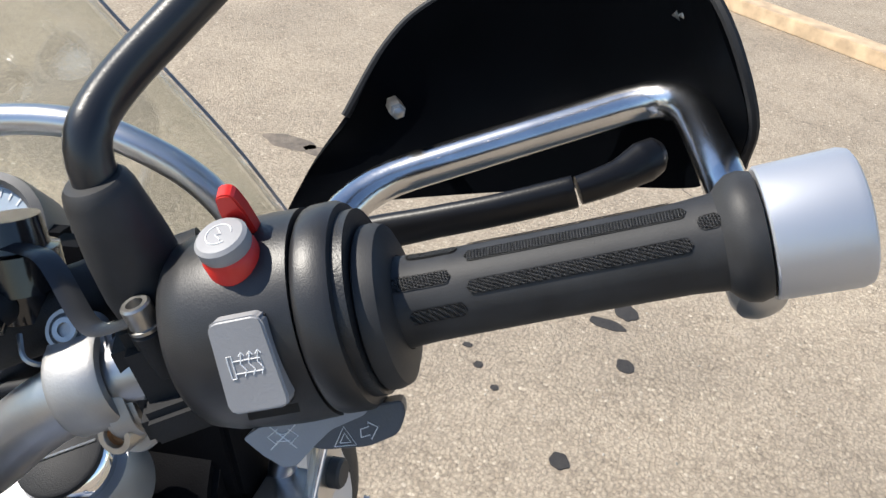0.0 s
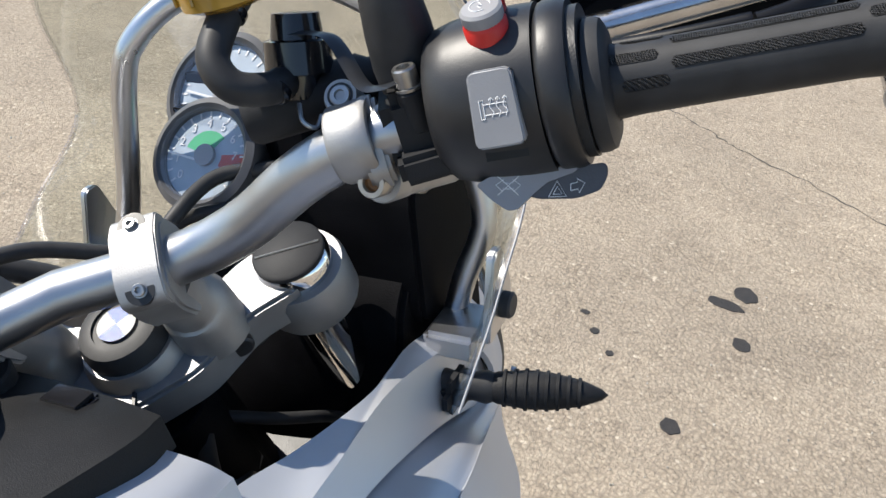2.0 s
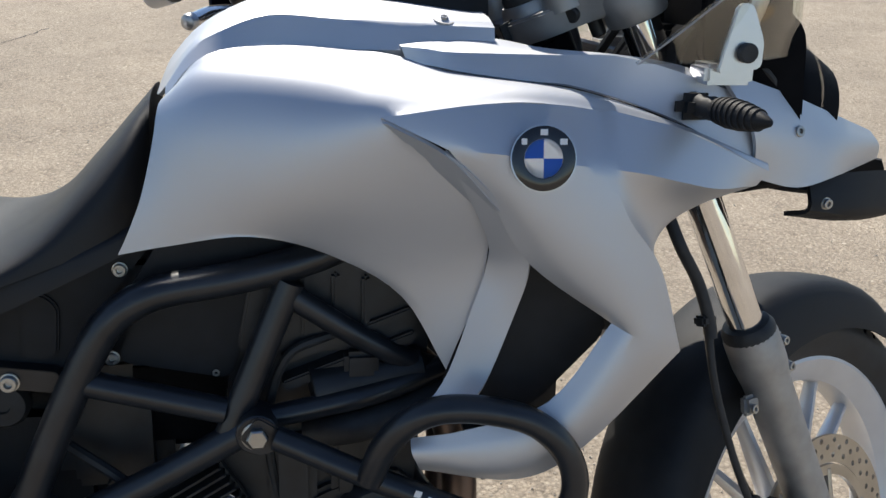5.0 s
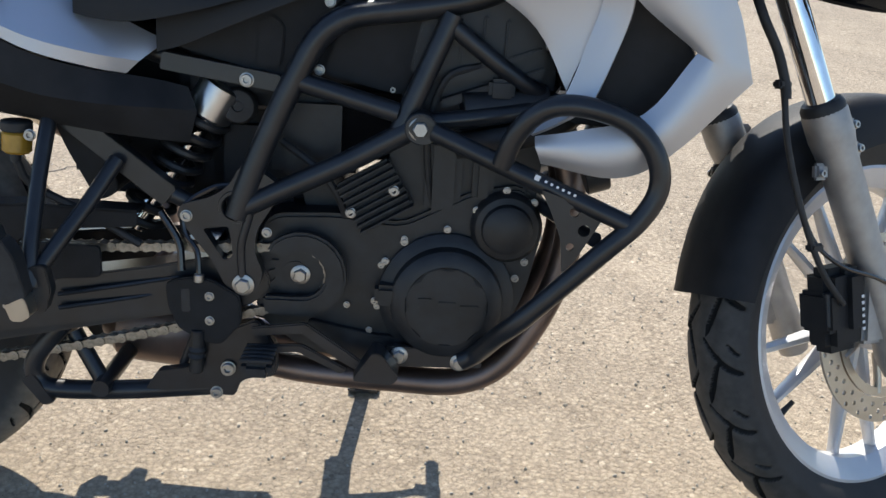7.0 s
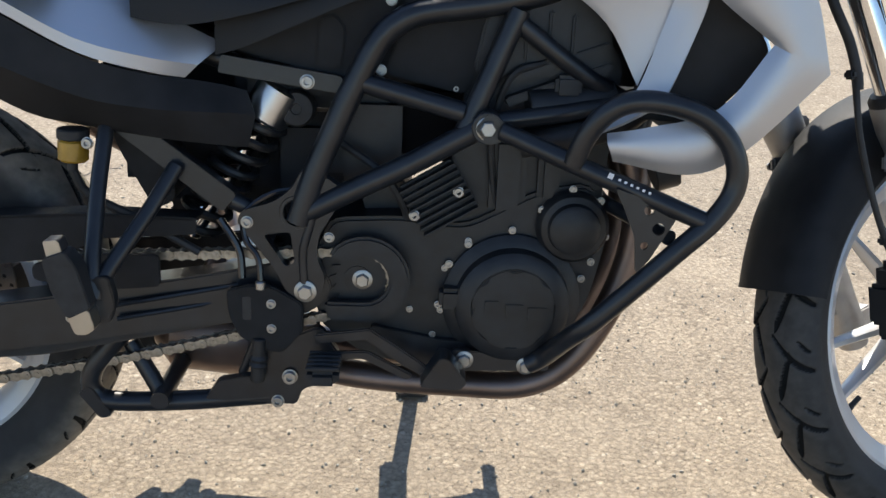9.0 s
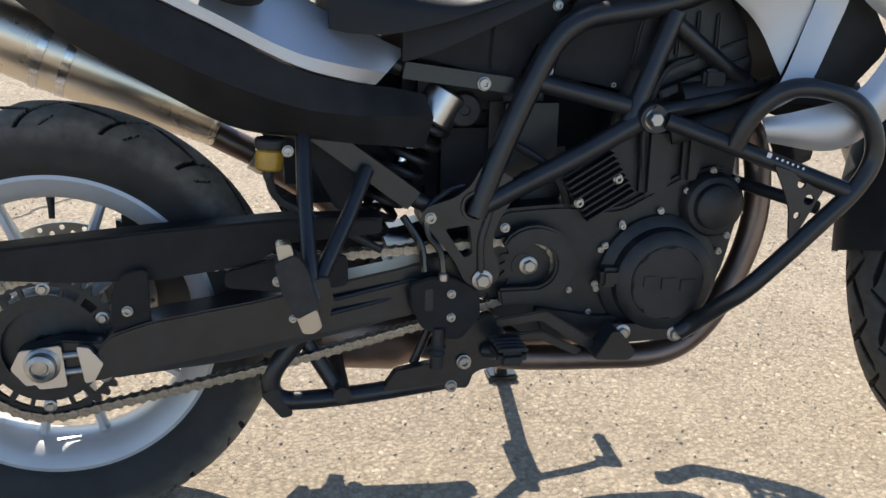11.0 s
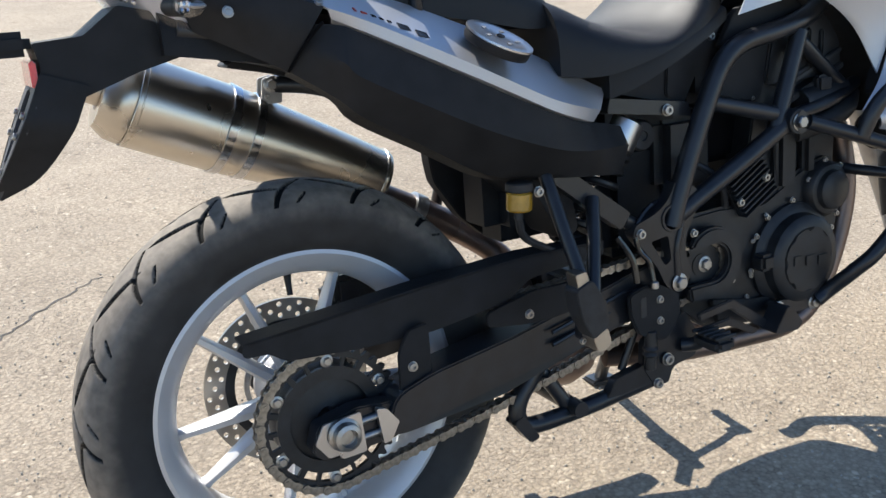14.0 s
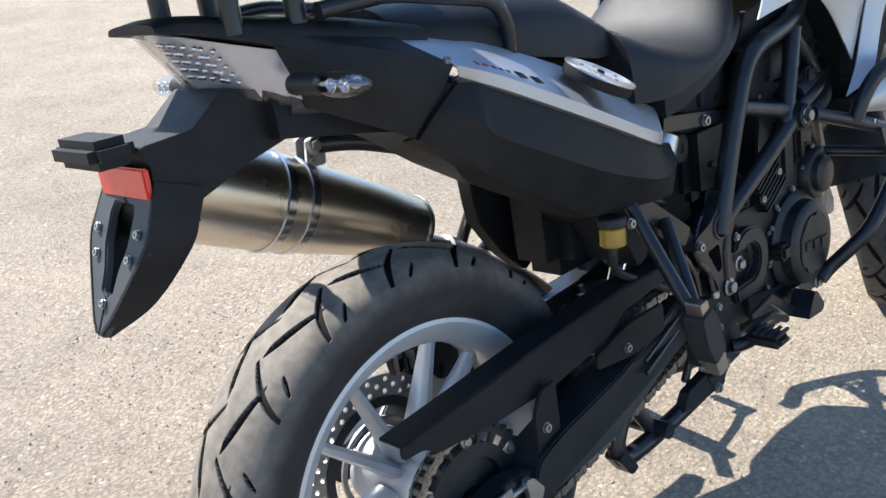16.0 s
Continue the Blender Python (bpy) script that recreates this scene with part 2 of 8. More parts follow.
PEBBLE = mk("pebble_stone", (0.4, 0.365, 0.31), 0.85, 0, 0.4, 70, 500, 0.3)


# ---- mesh tools ----
def skin(grids, thick):
    """Several point grids that share borders become one smooth shell."""
    bm = bmesh.new()
    for g in grids:
        V = [[bm.verts.new(p) for p in line] for line in g]
        for i in range(len(V) - 1):
            for j in range(len(V[0]) - 1):
                bm.faces.new((V[i][j], V[i + 1][j], V[i + 1][j + 1], V[i][j + 1]))
    bmesh.ops.remove_doubles(bm, verts=bm.verts, dist=0.0004)
    bmesh.ops.recalc_face_normals(bm, faces=bm.faces)
    bmesh.ops.solidify(bm, geom=bm.faces[:], thickness=thick)
    return bm



def sharpen(bm, deg=38):
    lim = radians(deg)
    for f in bm.faces:
        f.smooth = True
    for e in bm.edges:
        if len(e.link_faces) == 2:
            e.smooth = e.calc_face_angle(0) < lim


def part(name, bm, material, parent, label="", deg=38):
    bmesh.ops.recalc_face_normals(bm, faces=bm.faces)
    sharpen(bm, deg)
    me = bpy.data.meshes.new(name)
    bm.to_mesh(me)
    bm.free()
    me.materials.append(material)
    ob = new(name, me)
    ob.parent = parent
    if label:
        ob["label"] = label
    return ob


def group(name, parent, m=None, label=""):
    ob = new(name)
    ob.parent = parent
    ob.empty_display_size = 0.02
    if m is not None:
        ob.matrix_basis = m
    if label:
        ob["label"] = label
    return ob


def catmull(pts, k=6, closed=False):
    p = [Vector(v) for v in pts]
    n = len(p)
    out = []
    for i in range(n if closed else n - 1):
        a, b = p[i], p[(i + 1) % n]
        z = p[i - 1] if (closed or i > 0) else a * 2 - b
        c = p[(i + 2) % n] if (closed or i + 2 < n) else b * 2 - a
        for j in range(k):
            t = j / k
            out.append(0.5 * (2 * a + (b - z) * t + (2 * z - 5 * a + 4 * b - c) * t * t + (3 * a - z - 3 * b + c) * t ** 3))
    if not closed:
        out.append(p[-1])
    return out


def frames(path, closed=False):
    n = len(path)
    tang = []
    for i in range(n):
        a = path[i - 1] if (closed or i) else path[0]
        b = path[(i + 1) % n] if (closed or i < n - 1) else path[-1]
        tang.append((b - a).normalized())
    up = Vector((0, 0, 1)) if abs(tang[0].z) < 0.9 else Vector((0, 1, 0))
    u = tang[0].cross(up).normalized()
    res = []
    for t in tang:
        u = (u - t * u.dot(t)).normalized()
        res.append((t, u, t.cross(u)))
    return res


def sweep(pts, r, n=12, k=6, closed=False, flat=1.0, bm=None, smooth=True):
    """A tube along points; r one radius or one per point."""
    bm = bm or bmesh.new()
    pts = [Vector(p) for p in pts]
    path = catmull(pts, k, closed) if smooth and len(pts) > 2 else pts
    m = len(path)
    rs = [r] * m if not isinstance(r, (list, tuple)) else [np.interp(i / (m - 1) * (len(r) - 1), range(len(r)), r) for i in range(m)]
    rings = []
    for q, (t, u, v), rr in zip(path, frames(path, closed), rs):
        rings.append([bm.verts.new(q + u * math.cos(a) * rr + v * math.sin(a) * rr * flat) for a in [2 * math.pi * j / n for j in range(n)]])
    for i in range(m if closed else m - 1):
        A, B = rings[i], rings[(i + 1) % m]
        for j in range(n):
            bm.faces.new((A[j], A[(j + 1) % n], B[(j + 1) % n], B[j]))
    if not closed:
        bm.faces.new(rings[0])
        bm.faces.new(list(reversed(rings[-1])))
    return bm


def bend(pts, r, k=5):
    """Points with round corners of radius r."""
    p = [Vector(v) for v in pts]
    out = [p[0]]
    for a, b, c in zip(p, p[1:], p[2:]):
        d1, d2 = (a - b), (c - b)
        s1, s2 = min(r, d1.length * 0.48), min(r, d2.length * 0.48)
        q1, q2 = b + d1.normalized() * s1, b + d2.normalized() * s2
        for j in range(k + 1):
            t = j / k
            out.append(q1 * (1 - t) ** 2 + b * 2 * t * (1 - t) + q2 * t * t)
    return out + [p[-1]]


def pipe(pts, rad, corner=0.03, n=12, bm=None):
    return sweep(bend(pts, corner), rad, n, bm=bm, smooth=False)


def bevel_all(bm, off, seg=2, deg=25):
    if off > 0:
        ed = [e for e in bm.edges if len(e.link_faces) == 2 and e.calc_face_angle(0) > radians(deg)]
        bmesh.ops.bevel(bm, geom=ed, offset=off, segments=seg, affect="EDGES", clamp_overlap=True)
    return bm


def prism(outline, y0, y1, bev=0.003, m=None, seg=2):
    """A plate of the given x, z outline from y0 to y1."""
    bm = bmesh.new()
    A = [bm.verts.new((x, y0, z)) for x, z in outline]
    B = [bm.verts.new((x, y1, z)) for x, z in outline]
    n = len(outline)
    bm.faces.new(A)
    bm.faces.new(list(reversed(B)))
    for i in range(n):
        bm.faces.new((A[i], B[i], B[(i + 1) % n], A[(i + 1) % n]))
    bmesh.ops.recalc_face_normals(bm, faces=bm.faces)
    bevel_all(bm, bev, seg)
    if m is not None:
        bm.transform(m)
    return bm


def holed(outline, holes, y0, y1, cuts=()):
    """A plate of an x, z outline with round holes (x, z, radius) and free cuts through it."""
    bm = bmesh.new()
    edges = []
    loops = [list(outline)] + [[(x + r * math.cos(2 * math.pi * j / 14), z + r * math.sin(2 * math.pi * j / 14)) for j in range(14)] for x, z, r in holes] + [list(c_) for c_ in cuts]
    for lp_ in loops:
        vs = [bm.verts.new((x, y0, z)) for x, z in lp_]
        edges += [bm.edges.new((vs[i], vs[(i + 1) % len(vs)])) for i in range(len(vs))]
    bmesh.ops.triangle_fill(bm, edges=edges, use_beauty=True, use_dissolve=False)
    res = bmesh.ops.extrude_face_region(bm, geom=bm.faces[:])
    bmesh.ops.translate(bm, vec=(0, y1 - y0, 0), verts=[g for g in res["geom"] if isinstance(g, bmesh.types.BMVert)])
    return bm


def rounded(pts, r, k=3):
    """A closed x, z outline with its corners rounded."""
    n = len(pts)
    out = []
    for i in range(n):
        a, b, c = Vector(pts[i - 1]), Vector(pts[i]), Vector(pts[(i + 1) % n])
        d1, d2 = a - b, c - b
        s = min(r, d1.length * 0.4, d2.length * 0.4)
        q1, q2 = b + d1.normalized() * s, b + d2.normalized() * s
        for j in range(k + 1):
            t = j / k
            out.append(tuple(q1 * (1 - t) ** 2 + b * 2 * t * (1 - t) + q2 * t * t))
    return out


def box(c, size, bev=0.003, m=None, seg=2):
    bm = bmesh.new()
    bmesh.ops.create_cube(bm, size=1)
    bmesh.ops.scale(bm, vec=size, verts=bm.verts)
    bevel_all(bm, bev, seg)
    bmesh.ops.translate(bm, vec=c, verts=bm.verts)
    if m is not None:
        bm.transform(m)
    return bm


def lathe(profile, n=32, m=None, closed=False, bm=None):
    """Turns (radius, height) points about z."""
    bm = bm or bmesh.new()
    fresh = []
    rings = []
    for r, h in profile:
        if r < 1e-6:
            v = bm.verts.new((0, 0, h))
            rings.append([v] * n)
            fresh.append(v)
        else:
            ring = [bm.verts.new((r * math.cos(a), r * math.sin(a), h)) for a in [2 * math.pi * j / n for j in range(n)]]
            rings.append(ring)
            fresh += ring
    pairs = list(zip(rings, rings[1:])) + ([(rings[-1], rings[0])] if closed else [])
    for A, B in pairs:
        for j in range(n):
            f = [A[j], A[(j + 1) % n], B[(j + 1) % n], B[j]]
            f = list(dict.fromkeys(f))
            if len(f) > 2:
                bm.faces.new(f)
    if m is not None:
        bmesh.ops.transform(bm, matrix=m, verts=fresh)
    return bm


def aim(p, d, roll=0):
    """A pose at p whose z points along d."""
    q = Vector(d).to_track_quat("Z", "Y").to_matrix().to_4x4()
    return Matrix.Translation(p) @ q @ Matrix.Rotation(roll, 4, "Z")


def turned(p0, p1, profile, n=28):
    """Turned (radius, share of the length) points between two ends."""
    p0, p1 = Vector(p0), Vector(p1)
    h = (p1 - p0).length
    return lathe([(r, t * h) for r, t in profile], n, aim(p0, p1 - p0))


def rod(p0, p1, r, n=14, bev=0.0015):
    h = (Vector(p1) - Vector(p0)).length
    b = min(bev / h, 0.2)
    return turned(p0, p1, [(0, 0), (r - bev, 0), (r, b), (r, 1 - b), (r - bev, 1), (0, 1)], n)


def spread(rows, ku, kv, sharp_rows=()):
    """A finer point grid through rows of points, column by column."""
    rows = [catmull(r, ku) for r in rows]
    cols = list(zip(*rows))
    cuts = [0, *sorted(sharp_rows), len(rows) - 1]
    grid = []
    for c in cols:
        line = []
        for a, b in zip(cuts, cuts[1:]):
            seg = catmull(c[a:b + 1], kv) if b - a > 1 else [c[a].lerp(c[b], j / kv) for j in range(kv + 1)]
            line += seg if not line else seg[1:]
        grid.append(line)
    return grid


def patch(rows, ku=4, kv=4, thick=0.004, mirror=False, sharp_rows=()):
    """A smooth shell through a grid of points, with thickness to the inside; rows named sharp keep a crease."""
    grid = spread(rows, ku, kv, sharp_rows)
    bm = bmesh.new()

    def sheet(s):
        V = [[bm.verts.new((p.x, p.y * s, p.z)) for p in line] for line in grid]
        for i in range(len(V) - 1):
            for j in range(len(V[0]) - 1):
                bm.faces.new((V[i][j], V[i + 1][j], V[i + 1][j + 1], V[i][j + 1]))
        return V
    sheet(1)
    if mirror:
        sheet(-1)
        bmesh.ops.remove_doubles(bm, verts=bm.verts, dist=0.0004)
    bmesh.ops.recalc_face_normals(bm, faces=bm.faces)
    if thick:
        bmesh.ops.solidify(bm, geom=bm.faces[:], thickness=thick)
    return bm


def join(*bms):
    out = bmesh.new()
    for b in bms:
        me = bpy.data.meshes.new("x")
        b.to_mesh(me)
        b.free()
        out.from_mesh(me)
        bpy.data.meshes.remove(me)
    return out


def mesh_of(name, bm, material, deg=38):
    bmesh.ops.recalc_face_normals(bm, faces=bm.faces)
    sharpen(bm, deg)
    me = bpy.data.meshes.new(name)
    bm.to_mesh(me)
    bm.free()
    me.materials.append(material)
    return me


def piece(name, me, parent, m):
    ob = new(name, me)
    ob.parent = parent
    ob.matrix_basis = m
    return ob


# one unit screw: socket head, and one hexagon head with its flange
SOCKET = mesh_of("screw", lathe([(1.2, 0), (1.2, 0.12), (1.0, 0.15), (1.0, 0.75), (0.9, 0.85), (0.5, 0.85), (0.46, 0.8), (0.44, 0.3), (0, 0.3)], 18), STEEL)
HEXB = mesh_of("bolt", join(lathe([(1.45, 0), (1.45, 0.15), (1.2, 0.25), (0, 0.25)], 18), lathe([(1.0, 0.2), (1.0, 0.8), (0.85, 0.95), (0, 0.95)], 6)), STEEL)


def screw(p, d, r, parent, hexa=False):
    return piece("bolt" if hexa else "screw", HEXB if hexa else SOCKET, parent, aim(p, d, p[0] * 37) @ Matrix.Scale(r * (0.85 if hexa else 0.74), 4))


RIGHT = (0, -1, 0)


def text(s, size, m, material, parent, name="lettering"):
    cu = bpy.data.curves.new(name, "FONT")
    cu.body, cu.size, cu.align_x, cu.align_y, cu.extrude = s, size, "CENTER", "CENTER", 0.0002
    cu.materials.append(material)
    ob = new(name, cu)
    ob.parent = parent
    ob.matrix_basis = m
    return ob


# ---- ground ----
bm = bmesh.new()
bmesh.ops.create_grid(bm, x_segments=4, y_segments=4, size=300)
tagged(part("ground", bm, GROUND, None), "worn light grey asphalt with exposed aggregate in the sun", "ground", kind="structure")

rng = random.Random(5)
verts, faces = [], []
ico = bmesh.new()
bmesh.ops.create_icosphere(ico, subdivisions=1, radius=1)
IV, IF = [v.co.copy() for v in ico.verts], [[v.index for v in f.verts] for f in ico.faces]
ico.free()
for i in range(9000):
    x, y = rng.uniform(-1.3, 3.2), rng.uniform(-0.7, 3.0)
    if i % 3:
        x, y = rng.uniform(-0.9, 1.9), rng.uniform(-0.5, 1.4)
    s = 0.0011 + 0.0026 * rng.random() ** 3
    rot = Euler((rng.random() * 6, rng.random() * 6, rng.random() * 6)).to_matrix()
    base = len(verts)
    for v in IV:
        w = rot @ Vector((v.x * 1.3, v.y, v.z * 0.7))
        verts.append((x + w.x * s, y + w.y * s, s * 0.25 + w.z * s))
    faces += [[base + j for j in f] for f in IF]
me = bpy.data.meshes.new("loose_grit")
me.from_pydata(verts, [], faces)
me.materials.append(PEBBLE)
tagged(new("loose_grit", me), "loose pale grit scattered on the asphalt", "gravel", kind="stuff")


def blot(name, x, y, rx, ry, turn, material, label, seed, h=0.0022):
    r = random.Random(seed)
    ph = [(r.random() * 6.28, r.uniform(0.01, 0.05)) for _ in range(6)]
    bm = bmesh.new()
    top, low = [], []
    for j in range(40):
        a = j / 40 * 2 * math.pi
        k = 1 + sum(s * math.sin((n + 2) * a + p) for n, (p, s) in enumerate(ph))
        u, v = rx * k * math.cos(a), ry * k * math.sin(a)
        X, Y = x + u * math.cos(turn) - v * math.sin(turn), y + u * math.sin(turn) + v * math.cos(turn)
        top.append(bm.verts.new((X, Y, h)))
        low.append(bm.verts.new((x + (X - x) * 1.03, y + (Y - y) * 1.03, 0.0005)))
    bm.faces.new(top)
    for j in range(40):
        bm.faces.new((top[j], low[j], low[(j + 1) % 40], top[(j + 1) % 40]))
    return tagged(part(name, bm, material, None), label, "stain", "oil stains")


def crack(pts, w, label, seed):
    r = random.Random(seed)
    path = [p + Vector((r.uniform(-0.008, 0.008), r.uniform(-0.008, 0.008), 0)) for p in catmull([(x, y, 0.0014) for x, y in pts], 10)]
    bm = bmesh.new()
    rows = []
    for p, (t, u, v) in zip(path, frames(path)):
        d = Vector((-t.y, t.x, 0)).normalized() * w * r.uniform(0.3, 1.1)
        rows.append((bm.verts.new(p + d), bm.verts.new(p - d)))
    for a, b in zip(rows, rows[1:]):
        bm.faces.new((a[0], a[1], b[1], b[0]))
    return tagged(part("crack", bm, CRACK, None), label, "crack", "asphalt cracks")

# ---- motorcycle ----
bike = tagged(new("motorcycle"), "silver and black adventure motorcycle leaning on its side stand", "motorcycle")
bike.empty_display_size = 0.1
bike.matrix_basis = Matrix.Translation((0, 0, -0.002)) @ Matrix.Rotation(LEAN, 4, "X")
AX = Vector((-math.sin(RAKE), 0, math.cos(RAKE)))
STEERED = Matrix.Translation(STEM) @ Matrix.Rotation(STEER, 4, AX) @ Matrix.Translation(-STEM)
TOY = Matrix.Rotation(radians(90), 4, "X")   # turns a lathe's z to -y


# wheels: built about the y axis with the axle at the origin
def tyre_mesh(R, half, bead, period, slant, rubber, n=1500, m=190):
    prof = [(bead, 0.62), (bead + 0.02, 0.86), ((bead + R) * 0.5, 1.0), (R - 0.032, 0.97), (R - 0.017, 0.8), (R - 0.006, 0.5), (R, 0.0)]
    side = [Vector((r, -half * w, 0)) for r, w in prof]
    full = side + [Vector((v.x, -v.y, 0)) for v in reversed(side[:-1])]
    line = catmull(full, 8)
    run = np.cumsum([0] + [(q - p).length for p, q in zip(line, line[1:])])
    # most of the lines across lie on the tread, where the grooves are cut
    share = np.interp(np.linspace(0, 1, m), (0, 0.1, 0.9, 1), (0, 0.27, 0.73, 1))
    ys = np.interp(share * run[-1], run, np.arange(len(line)))
    line = [line[int(i)].lerp(line[min(int(i) + 1, len(line) - 1)], i - int(i)) for i in ys]
    r, y = np.array([p.x for p in line]), np.array([p.y for p in line])
    a = 2 * math.pi * np.arange(n) / n
    step = 2 * math.pi / period
    w = np.abs(y) / half
    ph = (a[:, None] + np.where(y > 0, 0.5 * step, 0)[None, :]) / step
    cut = np.zeros((n, m))

    def groove(w0, p0, w1, p1, width, bow=0.0):
        """One groove from the share w0 of the half width to w1."""
        f = (w - w0) / (w1 - w0)
        c = p0 + (p1 - p0) * f + bow * np.sin(np.clip(f, 0, 1) * math.pi)
        d = np.abs((ph - c[None, :] + 0.5) % 1 - 0.5) * step * R
        lim = width * (0.55 + 0.45 * np.sin(np.clip(f, 0.02, 0.98) * math.pi)) * math.hypot(1, (p1 - p0) * step * R / ((w1 - w0) * half))
        return np.where(((f > 0) & (f < 1))[None, :], np.clip((lim[None, :] + 0.0006 - d) / 0.0012, 0, 1), 0)
    cut = np.maximum(cut, groove(0.10, 0.0, 0.92, slant * 0.62, 0.0042, 0.05))
    cut = np.maximum(cut, groove(0.54, slant * 0.34, 0.16, slant * 0.34 + 0.62, 0.0052, 0.03))
    cut = np.maximum(cut, groove(0.70, slant * 0.48 - 0.32, 0.90, slant * 0.62 - 0.28, 0.0024))
    cut = cut * (r > R - 0.036)[None, :]
    rr = r[None, :] - 0.0065 * cut
    V = np.stack([rr * np.cos(a)[:, None], np.broadcast_to(y, rr.shape), rr * np.sin(a)[:, None]], -1).reshape(-1, 3)
    i, j = np.meshgrid(np.arange(n), np.arange(m - 1), indexing="ij")
    i2 = (i + 1) % n
    Q = np.stack([i * m + j, i2 * m + j, i2 * m + j + 1, i * m + j + 1], -1).reshape(-1, 4)
    # faces in the cut take the shade-darkened, dust-free rubber
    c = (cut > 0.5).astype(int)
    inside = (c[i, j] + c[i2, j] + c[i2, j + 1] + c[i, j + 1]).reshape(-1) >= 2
    me = bpy.data.meshes.new("tyre")
    me.from_pydata(V.tolist(), [], Q.tolist())
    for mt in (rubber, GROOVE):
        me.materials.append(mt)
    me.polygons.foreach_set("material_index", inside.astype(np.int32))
    me.polygons.foreach_set("use_smooth", np.ones(len(Q), bool))
    return me


def rim_bm(R, half):
    prof = [(R, -half), (R, -half + 0.006), (R - 0.012, -half + 0.008), (R - 0.02, -half * 0.5), (R - 0.032, -half * 0.35), (R - 0.032, half * 0.35), (R - 0.02, half * 0.5), (R - 0.012, half - 0.008), (R, half - 0.006), (R, half),
            (R - 0.006, half + 0.0015), (R - 0.022, half - 0.006), (R - 0.037, half * 0.55), (R - 0.041, 0), (R - 0.037, -half * 0.55), (R - 0.022, -half + 0.006), (R - 0.006, -half - 0.0015)]
    return lathe([(r, -y) for r, y in prof], 96, TOY, closed=True)


def spoke_mesh(r0, r1, w0, w1, d0, d1):
    bm = bmesh.new()
    rings = []
    for t in (0, 0.25, 0.7, 0.9, 1):
        r = r0 + (r1 - r0) * t
        w, d = w0 + (w1 - w0) * t, d0 + (d1 - d0) * t
        if t == 1:
            w *= 1.5
        rings.append([bm.verts.new((r, d * b, w * a)) for a, b in ((-1, -0.5), (-0.5, -1), (0.5, -1), (1, -0.5), (1, 0.5), (0.5, 1), (-0.5, 1), (-1, 0.5))])
    for A, B in zip(rings, rings[1:]):
        for j in range(8):
            bm.faces.new((A[j], A[(j + 1) % 8], B[(j + 1) % 8], B[j]))
    bm.faces.new(rings[0])
    bm.faces.new(list(reversed(rings[-1])))
    return mesh_of("spoke", bm, SILVER)


def turn_y(a):
    return Matrix.Rotation(-a, 4, "Y")


def disc_bm(R, r_in, y, th, holes_rows, parent, name="brake_disc"):
    """A ring drilled through in rows."""
    circle = [(R * math.cos(2 * math.pi * j / 96), R * math.sin(2 * math.pi * j / 96)) for j in range(96)]
    holes = []
    for rr, cnt, off in holes_rows:
        holes += [(rr * math.cos(2 * math.pi * (i + off) / cnt), rr * math.sin(2 * math.pi * (i + off) / cnt), 0.0042) for i in range(cnt)]
    bm = bmesh.new()
    edges = []
    for lp_ in [circle, [(x * r_in / R, z * r_in / R) for x, z in circle]] + [[(x + q * math.cos(0.785 * j), z + q * math.sin(0.785 * j)) for j in range(8)] for x, z, q in holes]:
        vs = [bm.verts.new((x, y - th, z)) for x, z in lp_]
        edges += [bm.edges.new((vs[i], vs[(i + 1) % len(vs)])) for i in range(len(vs))]
    bmesh.ops.triangle_fill(bm, edges=edges, use_beauty=True, use_dissolve=False)
    res = bmesh.ops.extrude_face_region(bm, geom=bm.faces[:])
    bmesh.ops.translate(bm, vec=(0, 2 * th, 0), verts=[g for g in res["geom"] if isinstance(g, bmesh.types.BMVert)])
    part(name, bm, DISC, parent, "drilled steel brake disc", 30)


# rear wheel
rw = group("rear_wheel", bike, Matrix.Translation((0.004, 0, 0.324)))
t = new("tyre", tyre_mesh(0.326, 0.071, 0.222, 17, 0.75, TREAD, 2300, 230))
t.parent = rw
t["label"] = "dusty black rear tyre with slanted grooves"
part("rim", rim_bm(0.2305, 0.052), SILVER, rw)
SP = spoke_mesh(0.045, 0.196, 0.011, 0.006, 0.024, 0.011)
for i in range(10):
    piece("spoke", SP, rw, turn_y(radians(54.4 + 72 * (i // 2) + (13.6 if i % 2 else -13.6))))
part("hub", lathe([(0, -0.085), (0.05, -0.085), (0.058, -0.07), (0.058, -0.05), (0.045, -0.03), (0.042, 0.03), (0.055, 0.05), (0.055, 0.065), (0, 0.065)], 40, Matrix.Rotation(radians(-90), 4, "X")), SILVER, rw)
part("sprocket_carrier", lathe([(0.02, -0.118), (0.074, -0.112), (0.078, -0.1), (0.078, -0.08), (0.02, -0.08)], 40, Matrix.Rotation(radians(-90), 4, "X")), BLACKE, rw)
part("valve", sweep([(0, 0, 0.19), (0, 0, 0.172), (0, -0.003, 0.155)], [0.0065, 0.005, 0.0045], 10), RUBBER, rw)
disc_bm(0.1325, 0.1, 0.062, 0.0025, ((0.125, 24, 0), (0.116, 24, 0.5), (0.107, 24, 0)), rw)
part("disc_carrier", lathe([(0.1, 0.058), (0.1, 0.066), (0.086, 0.066), (0.086, 0.058)], 48, Matrix.Rotation(radians(-90), 4, "X"), closed=True), BLACKE, rw)


